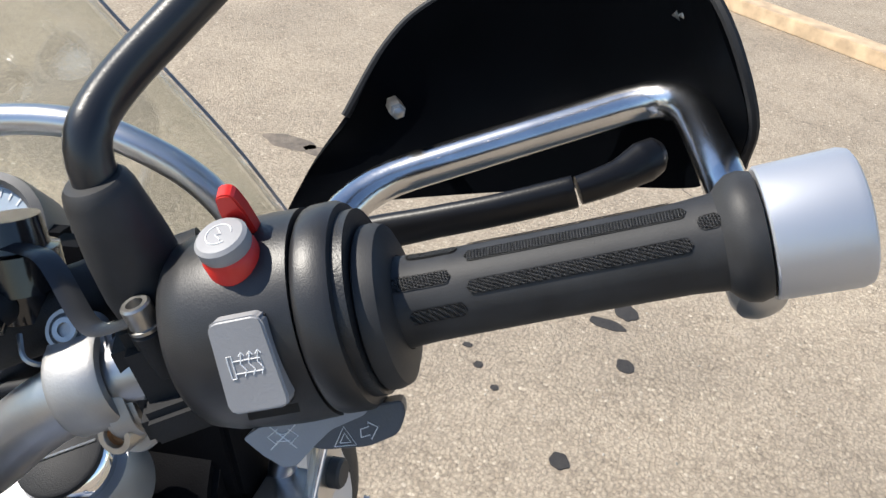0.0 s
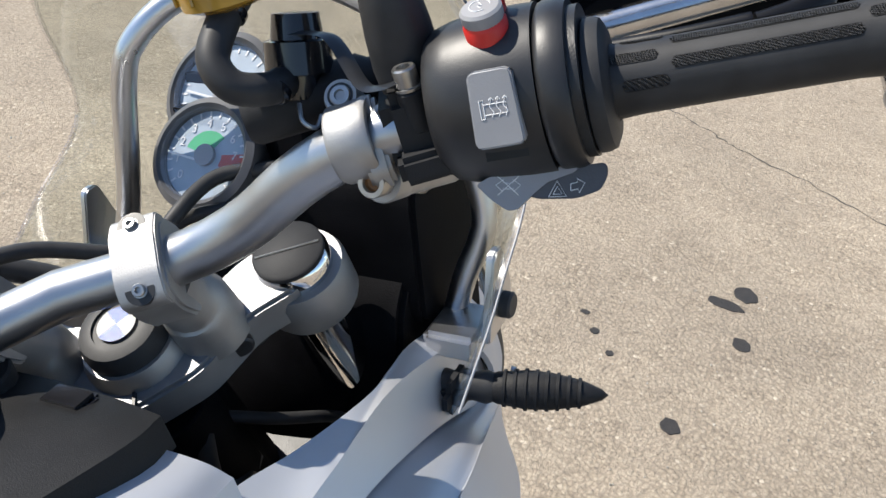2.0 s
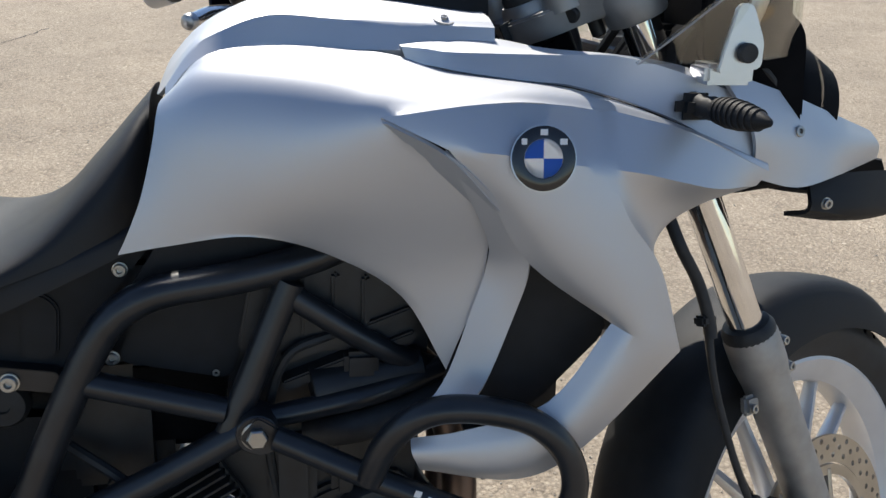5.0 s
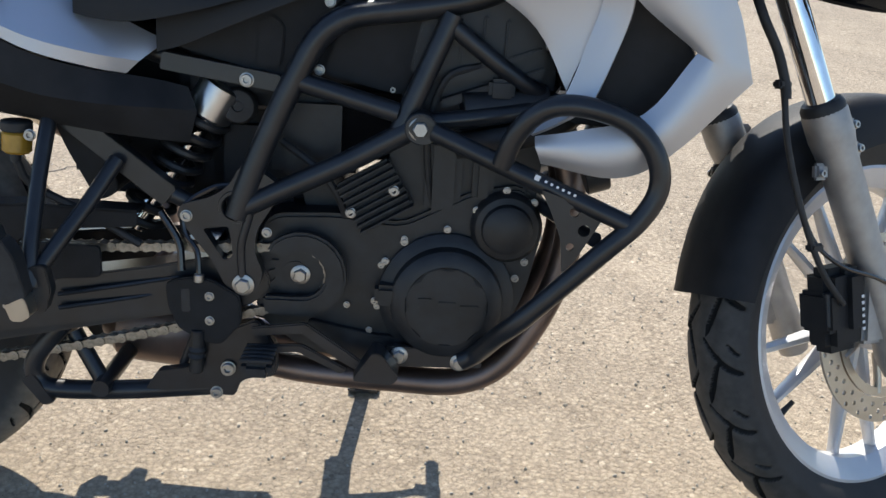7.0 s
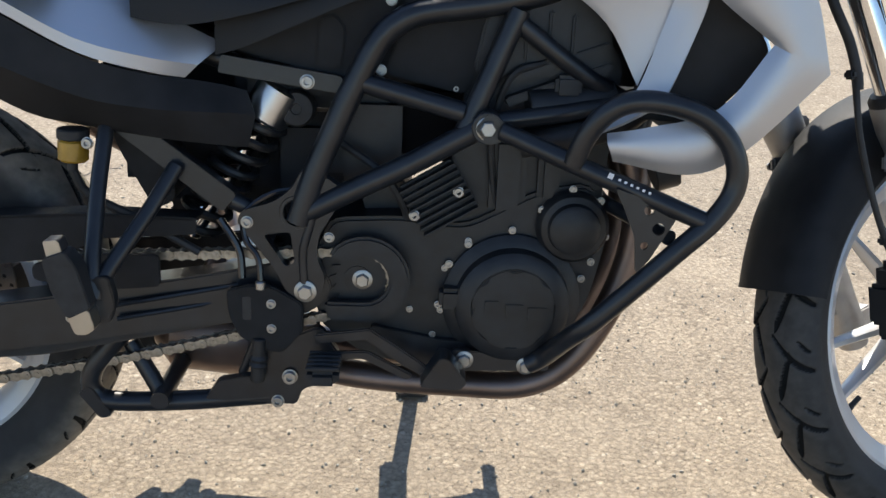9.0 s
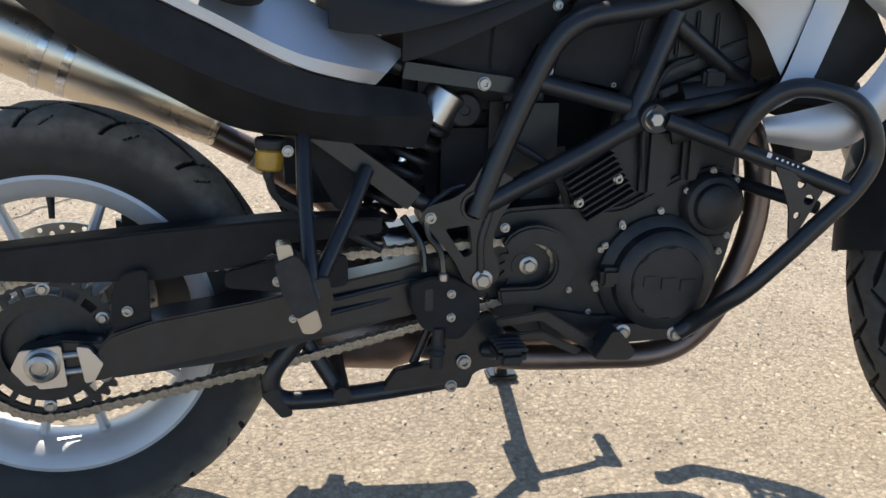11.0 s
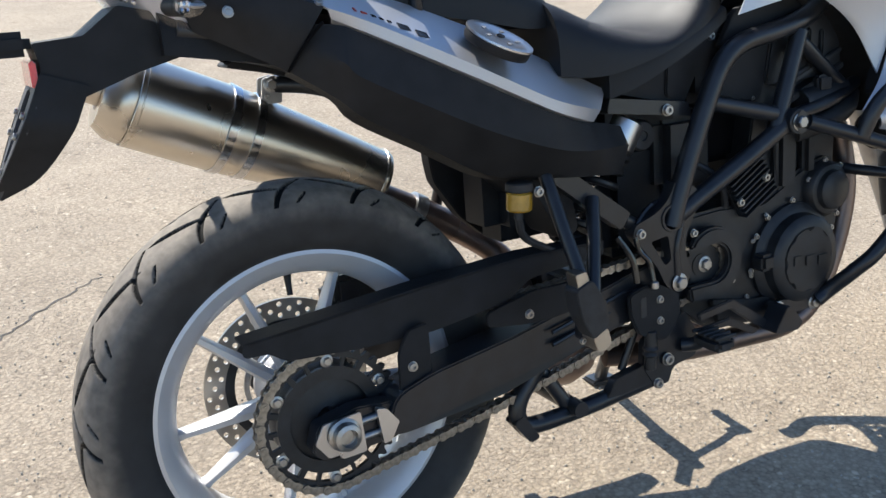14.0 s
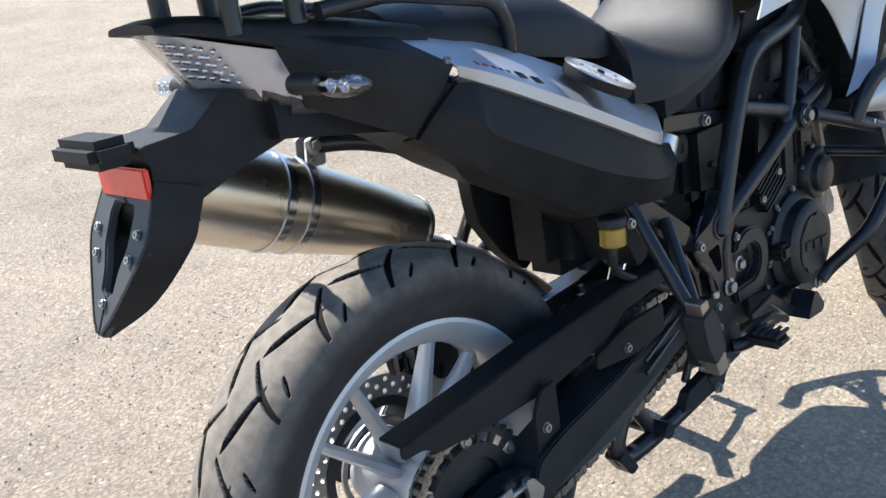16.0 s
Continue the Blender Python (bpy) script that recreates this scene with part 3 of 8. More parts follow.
rc = group("rear_caliper", bike)
for c_, sz in (((0.13, 0.068, 0.45), (0.075, 0.045, 0.05)), ((0.105, 0.085, 0.43), (0.05, 0.03, 0.06)), ((0.16, 0.07, 0.42), (0.05, 0.03, 0.05))):
    part("caliper_body", box(c_, sz, 0.009, None), BLACKE, rc, "black rear brake caliper")
part("caliper_bracket", prism(rounded([(0.0, 0.30), (0.03, 0.28), (0.20, 0.40), (0.21, 0.44), (0.09, 0.44), (0.0, 0.35)], 0.012), 0.078, 0.088, 0.003), CAST, rc, "cast caliper bracket")
part("speed_sensor_ring", lathe([(0.062, 0.062), (0.07, 0.062), (0.07, 0.066), (0.062, 0.066)], 48, Matrix.Translation((0.004, 0, 0.324)) @ Matrix.Rotation(radians(-90), 4, "X"), closed=True), STEEL, rc)


def sprocket_bm(teeth, rp, inner):
    bm = bmesh.new()
    n = teeth * 6
    rad = [rp + 0.0045, rp + 0.003, rp - 0.003, rp - 0.0055, rp - 0.003, rp + 0.003]
    out = [[bm.verts.new((rad[i % 6] * math.cos(2 * math.pi * i / n), y, rad[i % 6] * math.sin(2 * math.pi * i / n))) for i in range(n)] for y in (-0.0035, 0.0035)]
    inn = [[bm.verts.new((inner * math.cos(2 * math.pi * i / n), y, inner * math.sin(2 * math.pi * i / n))) for i in range(n)] for y in (-0.0035, 0.0035)]
    for i in range(n):
        j = (i + 1) % n
        bm.faces.new((out[0][i], out[0][j], out[1][j], out[1][i]))
        bm.faces.new((inn[0][i], inn[0][j], inn[1][j], inn[1][i]))
        for s in (0, 1):
            bm.faces.new((out[s][i], out[s][j], inn[s][j], inn[s][i]))
    return bm


SY = -0.119
bm = join(sprocket_bm(41, 0.1037, 0.0915), lathe([(0.0785, -0.0035), (0.0785, 0.0035), (0.06, 0.0035), (0.06, -0.0035)], 60, Matrix.Rotation(radians(-90), 4, "X"), closed=True))
for i in range(20):
    bm = join(bm, box((0.085, 0, 0), (0.018, 0.0066, 0.009 if i % 2 else 0.006), 0.0006, turn_y(2 * math.pi * i / 20), 1))
o = part("sprocket", bm, BLACKE, rw, "black rear sprocket with slots and worn teeth", 30)
o.location = (0, SY, 0)
for i in range(6):
    a = radians(60 * i + 28)
    screw((0.0875 * math.cos(a), SY - 0.003, 0.0875 * math.sin(a)), RIGHT, 0.0075, rw, True)

# chain
RC, RR = Vector((0.004, 0.324)), 0.1037
FC, FR = Vector((0.690, 0.415)), 0.0408
d = FC - RC
base, beta = math.atan2(d.y, d.x), math.acos((RR - FR) / d.length)
path = []
a0, a1 = base + beta, base - beta + 2 * math.pi
for i in range(61):
    a = a0 + (a1 - a0) * i / 60
    path.append(RC + Vector((math.cos(a), math.sin(a))) * RR)
q0 = path[-1]
q1 = FC + Vector((math.cos(base - beta), math.sin(base - beta))) * FR
for i in range(1, 40):
    s = i / 40
    path.append(q0.lerp(q1, s) + Vector((0, -0.010 * math.sin(math.pi * s))))
for i in range(31):
    a = base - beta + 2 * beta * i / 30
    path.append(FC + Vector((math.cos(a), math.sin(a))) * FR)
p1, p0 = path[-1], path[0]
for i in range(1, 40):
    s = i / 40
    path.append(p1.lerp(p0, s) + Vector((0, -0.003 * math.sin(math.pi * s))))
path.append(path[0].copy())
seg = [0.0]
for a, b in zip(path, path[1:]):
    seg.append(seg[-1] + (b - a).length)
links = 2 * round(seg[-1] / 0.015875 / 2)


def along(s):
    s %= seg[-1]
    i = int(np.searchsorted(seg, s, side="right")) - 1
    i = min(i, len(path) - 2)
    return path[i].lerp(path[i + 1], (s - seg[i]) / (seg[i + 1] - seg[i]))


def link_mesh(name, y, material):
    bm = bmesh.new()
    P, h = 0.015875, 0.0073
    out = [(-P / 2 - h * 0.85, 0), (-P / 2 - h * 0.6, h * 0.75), (-P / 2, h), (-0.003, h * 0.72), (0.003, h * 0.72), (P / 2, h), (P / 2 + h * 0.6, h * 0.75), (P / 2 + h * 0.85, 0)]
    out += [(x, -z) for x, z in reversed(out[1:-1])]
    ms = [prism(out, s * y - 0.001, s * y + 0.001, 0, None) for s in (-1, 1)]
    for x in (-P / 2, P / 2):
        ms.append(lathe([(0, -y - 0.0022), (0.0028, -y - 0.0022), (0.0028, y + 0.0022), (0, y + 0.0022)] if name == "outer" else [(0.005, -y), (0.005, y)], 8, Matrix.Translation((x, 0, 0)) @ TOY))
    return mesh_of("chain_link", join(*ms), material, 30)


LO, LI = link_mesh("outer", 0.0082, CHAINM), link_mesh("inner", 0.0055, CHAINM)
chain = group("drive_chain", bike, Matrix.Translation((0, SY, 0)), "worn steel drive chain")
for i in range(links):
    a, b = along(i * seg[-1] / links), along((i + 1) * seg[-1] / links)
    m, dd = (a + b) / 2, b - a
    piece("chain_link", LO if i % 2 else LI, chain, Matrix.Translation((m.x, 0, m.y)) @ turn_y(math.atan2(dd.y, dd.x)))
o = part("front_sprocket", sprocket_bm(16, 0.0408, 0.008), BLACKE, bike)
o.location = (FC.x, SY, FC.y)

# swing arm
sw = group("swing_arm", bike)
for s in (-1, 1):
    o = [(0.068, 0.296), (0.10, 0.293), (0.27, 0.309), (0.48, 0.341), (0.62, 0.362), (0.655, 0.40), (0.62, 0.446), (0.5, 0.421), (0.31, 0.396), (0.15, 0.373), (0.085, 0.352)]
    bm = prism(rounded(o, 0.02), s * 0.105, s * 0.168, 0.013, None, 4)
    for v in bm.verts:
        if v.co.x > 0.26:
            v.co.y *= 1 - 0.27 * min(1, (v.co.x - 0.26) / 0.26)
    part("arm", bm, BLACKF, sw, "gloss black box section swing arm")
    for dz in (0.0, 0.02):
        part("arm_rib", sweep([(0.36, s * 0.1515, 0.358 + dz), (0.44, s * 0.138, 0.370 + dz), (0.52, s * 0.125, 0.383 + dz)], 0.0035, 8), BLACKF, sw)
    o = [(-0.04, 0.30), (-0.028, 0.335), (0.03, 0.348), (0.09, 0.342), (0.11, 0.315), (0.09, 0.288), (0.02, 0.283), (-0.025, 0.283)]
    part("axle_block", prism(rounded(o, 0.008), s * 0.128, s * 0.158, 0.003), BLACKF, sw)
part("axle_plate", prism(rounded([(-0.036, 0.312), (-0.022, 0.338), (0.012, 0.340), (0.005, 0.289), (-0.018, 0.287)], 0.004), -0.158, -0.163, 0.001), ALU, sw, "bare aluminium axle plate")
part("axle_plate", prism(rounded([(-0.012, 0.3), (0.0, 0.342), (0.032, 0.345), (0.036, 0.285), (0.0, 0.283)], 0.004), -0.163, -0.168, 0.001), ALU, sw)
part("chain_adjuster", prism(rounded([(0.06, 0.291), (0.053, 0.345), (0.068, 0.342), (0.086, 0.318), (0.072, 0.293)], 0.003), -0.164, -0.174, 0.001), ALU, sw)
for z in (0.303, 0.327):
    part("adjuster_screw", rod((0.03, -0.16, z), (0.07, -0.16, z + 0.003), 0.0055), STEEL, sw)
part("axle", rod((0.004, -0.178, 0.319), (0.004, 0.16, 0.319), 0.012), STEEL, sw)
part("axle_nut", turned((0.006, -0.165, 0.318), (0.006, -0.184, 0.318), [(0, 0), (0.024, 0), (0.024, 0.2), (0.02, 0.3), (0.019, 0.9), (0.013, 1), (0.012, 0.6), (0, 0.6)], 24), STEEL, sw)
part("cross_member", box((0.52, 0, 0.385), (0.07, 0.26, 0.06), 0.012), BLACKF, sw)
screw((0.12, -0.158, 0.386), RIGHT, 0.0085, sw)
part("guard_bracket", prism(rounded([(0.098, 0.335), (0.1, 0.41), (0.118, 0.44), (0.15, 0.445), (0.15, 0.345)], 0.008), -0.152, -0.158, 0.0015), BLACKP, sw)

# chain guard
cg = group("chain_guard", bike)
o = [(-0.112, 0.468), (0.02, 0.480), (0.155, 0.492), (0.33, 0.503), (0.47, 0.500), (0.47, 0.478), (0.335, 0.468), (0.29, 0.44), (0.165, 0.423), (0.05, 0.424), (-0.055, 0.432), (-0.077, 0.448), (-0.112, 0.449)]
part("guard_shell", prism(rounded(o, 0.008), -0.142, -0.138, 0.001), BLACKP, cg)
part("guard_shell", prism([(-0.11, 0.464), (0.155, 0.488), (0.33, 0.499), (0.47, 0.496), (0.47, 0.501), (0.33, 0.504), (0.155, 0.493), (-0.11, 0.469)], -0.142, -0.1, 0.001), BLACKP, cg)
part("guard_arm", prism(rounded([(0.25, 0.432), (0.33, 0.45), (0.42, 0.45), (0.42, 0.405), (0.34, 0.398), (0.25, 0.41)], 0.008), -0.15, -0.143, 0.001), BLACKP, cg)
screw((0.322, -0.15, 0.416), RIGHT, 0.0085, cg)

# main frame
fr = group("frame", bike)
for s in (-1, 1):
    Y = s * 0.142
    T = lambda pts, r=0.0165, c=0.07: part("frame_tube", pipe([(x, Y if y is None else s * y, z) for x, y, z in pts], r, c, 14), BLACKF, fr)
    T([(1.02, 0.09, 0.86), (0.94, 0.125, 0.812), (0.845, None, 0.79), (0.725, None, 0.775), (0.675, None, 0.68), (0.622, None, 0.555), (0.605, None, 0.50)])
    T([(0.885, None, 0.785), (0.836, 0.15, 0.665), (0.82, 0.152, 0.625)], 0.0145)
    T([(0.69, None, 0.688), (0.82, 0.15, 0.655)], 0.0135)
    T([(0.845, 0.158, 0.64), (0.75, 0.148, 0.583), (0.655, 0.142, 0.535), (0.60, 0.14, 0.505)], 0.015, 0.03)
    T([(0.885, None, 0.77), (0.98, 0.13, 0.7), (1.06, 0.1, 0.66)], 0.012)
    T([(0.86, 0.15, 0.645), (0.97, 0.14, 0.66), (1.06, 0.11, 0.68)], 0.012, 0.03)
    o = [(0.597, 0.545), (0.573, 0.527), (0.53, 0.514), (0.524, 0.498), (0.549, 0.466), (0.574, 0.434), (0.589, 0.401), (0.613, 0.386), (0.636, 0.398), (0.642, 0.424), (0.629, 0.451), (0.633, 0.483), (0.657, 0.522), (0.672, 0.54), (0.645, 0.562), (0.612, 0.575)]
    part("side_plate", holed(rounded(o, 0.012), ((0.604, 0.514, 0.0175),), s * 0.124, s * 0.146, (rounded([(0.559, 0.482), (0.595, 0.487), (0.601, 0.444), (0.588, 0.437)], 0.006),)), BLACKF, fr, "black cast frame plate with a round eye", 30)
    part("plate_rim", lathe([(0.0172, 0), (0.0235, 0), (0.0225, 0.003), (0.0185, 0.003)], 26, aim((0.604, s * 0.1455, 0.514), (0, s, 0)), closed=True), BLACKF, fr)
    part("plate_rib", sweep([(0.63, s * 0.1455, 0.545), (0.622, s * 0.1455, 0.50), (0.612, s * 0.1455, 0.46), (0.613, s * 0.1455, 0.415)], 0.006, 10), BLACKF, fr)
part("neck", rod((1.163, 0, 1.012), (1.26, 0, 0.80), 0.03), BLACKM, fr)
for s in (-1, 1):
    part("frame_tube", pipe([(1.02, s * 0.09, 0.86), (1.13, s * 0.04, 0.90), (1.2, s * 0.02, 0.92)], 0.017, 0.05), BLACKF, fr)
for p, r, h in (((0.615, -0.148, 0.404), 0.0125, True), ((0.538, -0.147, 0.499), 0.0095, False), ((0.647, -0.147, 0.481), 0.008, False), ((0.85, -0.178, 0.64), 0.0125, True)):
    screw(p, RIGHT, r, fr, h)
part("lug", rod((0.85, -0.14, 0.64), (0.85, -0.178, 0.64), 0.021), BLACKF, fr)
# rear subframe
for s in (-1, 1):
    part("subframe_rail", prism(rounded([(0.505, 0.715), (0.66, 0.692), (0.67, 0.668), (0.50, 0.692)], 0.004), s * 0.098, s * 0.122, 0.003), BLACKF, fr)
    part("subframe_rail", prism(rounded([(0.33, 0.645), (0.365, 0.655), (0.525, 0.535), (0.505, 0.51)], 0.006), s * 0.118, s * 0.142, 0.003), BLACKF, fr)
    part("rail_end", pipe([(0.515, s * 0.13, 0.525), (0.56, s * 0.12, 0.50)], 0.012), BLACKF, fr)
    part("subframe_rail", pipe([(0.52, s * 0.09, 0.70), (0.2, s * 0.07, 0.80), (-0.12, s * 0.06, 0.87)], 0.014), BLACKF, fr)
screw((0.616, -0.123, 0.684), RIGHT, 0.011, fr)

# passenger foot peg hangers
for s in (-1, 1):
    pg = group("passenger_peg", bike)
    part("hanger_tube", pipe([(0.362, s * 0.150, 0.622), (0.36, s * 0.19, 0.555), (0.362, s * 0.243, 0.462), (0.366, s * 0.25, 0.43)], 0.0105, 0.03), BLACKF, pg)
    part("hanger_tube", pipe([(0.448, s * 0.147, 0.572), (0.42, s * 0.185, 0.52), (0.374, s * 0.242, 0.448), (0.367, s * 0.25, 0.425)], 0.0105, 0.03), BLACKF, pg)
    part("peg_mount", prism(rounded([(0.342, 0.398), (0.345, 0.45), (0.385, 0.455), (0.392, 0.42), (0.382, 0.39)], 0.006), s * 0.236, s * 0.256, 0.003), BLACKF, pg)
    m = Matrix.Translation((0.3445, s * 0.267, 0.449)) @ turn_y(radians(-73))
    part("peg_rubber", prism(rounded([(-0.042, -0.017), (-0.044, 0.013), (-0.02, 0.02), (0.034, 0.018), (0.04, -0.014), (0.0, -0.021)], 0.006), -0.016, 0.016, 0.004, m), RUBBER, pg, "black rubber folded foot peg")
    part("peg_cap", prism(rounded([(0.036, -0.014), (0.034, 0.014), (0.06, 0.013), (0.064, 0.0), (0.06, -0.013)], 0.004), -0.0155, 0.0155, 0.003, m), DISC, pg, "bare aluminium peg end")
    part("peg_cap", prism(rounded([(-0.04, -0.011), (-0.04, 0.009), (-0.058, 0.01), (-0.062, -0.008)], 0.003), -0.0125, 0.0125, 0.003, m), DISC, pg)
    screw((0.338, s * 0.262, 0.402), (0, s, 0), 0.006, pg)

# brake fluid reservoir of the rear brake
rs = group("rear_reservoir", bike)
part("reservoir", rod((0.316, -0.148, 0.575), (0.318, -0.148, 0.604), 0.0195, 18, 0.003), AMBER, rs, "amber plastic brake fluid reservoir")
part("cap", rod((0.318, -0.148, 0.604), (0.3185, -0.148, 0.618), 0.0205, 18, 0.002), RUBBER, rs)
part("spout", rod((0.315, -0.148, 0.576), (0.314, -0.148, 0.562), 0.007), RUBBER, rs)
part("hose", sweep([(0.314, -0.148, 0.565), (0.33, -0.14, 0.53), (0.40, -0.13, 0.49), (0.47, -0.13, 0.45)], 0.006, 8), RUBBER, rs)
screw((0.341, -0.163, 0.602), RIGHT, 0.009, rs)

# shock absorber
sh = group("shock_absorber", bike)
S0, S1 = Vector((0.575, -0.045, 0.665)), Vector((0.44, -0.045, 0.45))
part("reservoir_head", rod(S0 + Vector((0.002, -0.02, 0.005)), S0.lerp(S1, 0.19) + Vector((0, -0.02, 0)), 0.034, 26, 0.004), ALU, sh, "bare aluminium shock body")
part("shock_rod", rod(S0.lerp(S1, 0.15), S1, 0.014), CHROME, sh)
ax = (S1 - S0).normalized()
u = ax.cross(Vector((0, 1, 0))).normalized()
v = ax.cross(u)
coil = [S0.lerp(S1, 0.2 + 0.72 * i / 90) + Vector((0, -0.015, 0)) + (u * math.cos(i * 2 * math.pi / 12) + v * math.sin(i * 2 * math.pi / 12)) * 0.032 for i in range(91)]
part("spring", sweep(coil, 0.0065, 8, smooth=False), BLACKE, sh, "black coil spring")
part("knob", lathe([(0, 0.0), (0.024, 0.0), (0.026, 0.004), (0.026, 0.012), (0.022, 0.018), (0.008, 0.019), (0.007, 0.016), (0, 0.016)], 22, aim((0.597, -0.07, 0.642), RIGHT)), RUBBER, sh, "black preload hand wheel")
part("bleed_screw", rod((0.566, -0.075, 0.683), (0.572, -0.09, 0.692), 0.004), STEEL, sh)

# ---- engine ----
en = group("engine", bike)
o = [(0.645, 0.50), (0.74, 0.505), (0.83, 0.495), (0.925, 0.545), (1.0, 0.56), (1.03, 0.50), (1.01, 0.40), (0.975, 0.315), (0.95, 0.295), (0.83, 0.285), (0.70, 0.295), (0.63, 0.345), (0.62, 0.43)]
part("crankcase", prism(rounded(o, 0.02), -0.118, 0.118, 0.01), BLACKE, en, "black painted crankcase")
o = [(0.79, 0.47), (0.83, 0.72), (0.865, 0.76), (0.99, 0.775), (1.03, 0.72), (1.015, 0.52)]
part("cylinder_block", prism(rounded(o, 0.015), -0.105, 0.105, 0.01), BLACKE, en)
o = [(0.83, 0.70), (0.845, 0.775), (0.87, 0.80), (0.97, 0.81), (1.01, 0.76), (1.015, 0.70)]
part("head_cover", prism(rounded(o, 0.015), -0.12, 0.12, 0.008), BLACKE, en)
for k in range(3):
    part("head_rib", box((0.90 + 0.03 * k, -0.122, 0.755 - 0.004 * k), (0.008, 0.012, 0.07), 0.003), BLACKE, en)
part("head_flange", prism([(0.875, 0.672), (1.01, 0.722), (1.012, 0.712), (0.878, 0.66)], -0.128, -0.1, 0.002), BLACKE, en)
part("head_flange", prism([(0.875, 0.70), (1.005, 0.748), (1.007, 0.74), (0.878, 0.69)], -0.128, -0.1, 0.002), BLACKE, en)
part("intake_stub", rod((0.905, -0.125, 0.66), (1.02, -0.11, 0.675), 0.024), BLACKE, en)
part("thermostat", box((0.955, -0.13, 0.69), (0.035, 0.02, 0.03), 0.005), BLACKE, en)
part("coolant_hose", sweep([(0.90, -0.12, 0.61), (0.96, -0.135, 0.625), (1.02, -0.125, 0.64), (1.06, -0.1, 0.66)], 0.018, 12), RUBBER, en)
part("cylinder_web", box((0.885, -0.11, 0.565), (0.05, 0.03, 0.11), 0.01, None), BLACKE, en)
part("cylinder_web", box((0.94, -0.112, 0.575), (0.03, 0.025, 0.09), 0.008, None), BLACKE, en)
# clutch cover
CC = (0.898, -0.118, 0.39)
part("clutch_cover", lathe([(0.096, 0), (0.096, 0.008), (0.088, 0.014), (0.08, 0.016), (0.078, 0.034), (0.072, 0.040), (0.058, 0.042), (0.0565, 0.0405), (0, 0.0405)], 48, aim(CC, RIGHT)), BLACKE, en, "round black clutch cover")
edge = [((0.058 if i % 4 else 0.0535) * math.cos(2 * math.pi * i / 32), (0.058 if i % 4 else 0.0535) * math.sin(2 * math.pi * i / 32)) for i in range(32)]
part("cover_plate", prism([(CC[0] + x, CC[2] + z) for x, z in edge], -0.156, -0.1625, 0.0015), BLACKE, en)
for k, w in enumerate((0.019, 0.024, 0.026)):   # raised maker's mark as plain bars
    part("raised_mark", box((CC[0] - 0.03 + 0.031 * k, -0.1635, CC[2] + 0.004 - 0.004 * k), (w, 0.003, 0.018), 0.001, None), BLACKE, en)
part("cover_lug", box((0.822, -0.138, 0.398), (0.05, 0.03, 0.03), 0.006), BLACKE, en)
for i in range(8):
    a = radians((62, 92, 128, 150, 185, 250, 292, 20)[i])
    screw((CC[0] + 0.102 * math.cos(a), -0.124, CC[2] + 0.102 * math.sin(a)), RIGHT, 0.0062, en)
part("alternator_cover", lathe([(0.05, 0), (0.05, 0.012), (0.044, 0.02), (0.036, 0.022), (0.034, 0.032), (0.028, 0.036), (0, 0.036)], 36, aim((0.976, -0.116, 0.50), RIGHT)), BLACKE, en)
for p in ((0.973, 0.552), (1.012, 0.537), (1.022, 0.487), (1.005, 0.45), (0.933, 0.522)):
    screw((p[0], -0.125, p[1]), RIGHT, 0.0062, en)
for p in ((0.835, 0.474), (0.804, 0.434), (0.80, 0.372), (0.79, 0.335), (0.84, 0.33), (0.757, 0.372)):
    screw((p[0], -0.121, p[1]), RIGHT, 0.0055, en)
# finned regulator
m = Matrix.Translation((0.792, -0.122, 0.534)) @ turn_y(radians(31))
part("regulator", box((0, 0.004, 0), (0.083, 0.014, 0.078), 0.003, m), BLACKE, en)
for k in range(8):
    part("cooling_fin", box((0, -0.009, -0.034 + 0.0097 * k), (0.083, 0.016, 0.0032), 0.0008, m, 1), BLACKE, en)
for p in ((0.818, 0.546), (0.76, 0.512)):
    screw((p[0], -0.136, p[1]), RIGHT, 0.0085, en)
# sprocket cover, a hooked plate
ring = [(0.695 + 0.062 * math.cos(radians(a)), 0.42 + 0.062 * math.sin(radians(a))) for a in range(-95, 131, 15)]
inn = [(0.695 + 0.033 * math.cos(radians(a)), 0.42 + 0.033 * math.sin(radians(a))) for a in range(125, -96, -20)]
part("sprocket_cover", prism(ring + [(0.645, 0.452)] + inn + [(0.64, 0.387), (0.645, 0.36)], -0.128, -0.146, 0.004), BLACKE, en, "hooked black sprocket cover")
part("sprocket_washer", lathe([(0.019, 0), (0.019, 0.003), (0, 0.003)], 24, aim((0.684, -0.121, 0.415), RIGHT)), BLACKE, en)
screw((0.691, -0.124, 0.415), RIGHT, 0.0115, en, True)
part("lower_case", prism(rounded([(0.70, 0.35), (0.80, 0.33), (0.95, 0.325), (0.955, 0.296), (0.82, 0.285), (0.72, 0.30)], 0.01), -0.13, -0.1, 0.004), BLACKE, en)
part("mount_plate", prism(rounded([(0.815, 0.325), (0.95, 0.318), (0.955, 0.296), (0.82, 0.293)], 0.006), -0.152, -0.142, 0.002), BLACKF, en)
part("mount_spacer", rod((0.835, -0.11, 0.311), (0.835, -0.152, 0.311), 0.012), BLACKF, en)
part("mount_spacer", rod((0.921, -0.11, 0.304), (0.921, -0.152, 0.304), 0.012), BLACKF, en)
screw((0.835, -0.152, 0.311), RIGHT, 0.0105, en, True)
screw((0.921, -0.152, 0.304), RIGHT, 0.0105, en, True)
part("starter", rod((0.72, -0.07, 0.52), (0.72, 0.09, 0.52), 0.035), BLACKE, en)
part("oil_tank", box((0.70, 0, 0.6), (0.12, 0.16, 0.14), 0.02), BLACKE, en)
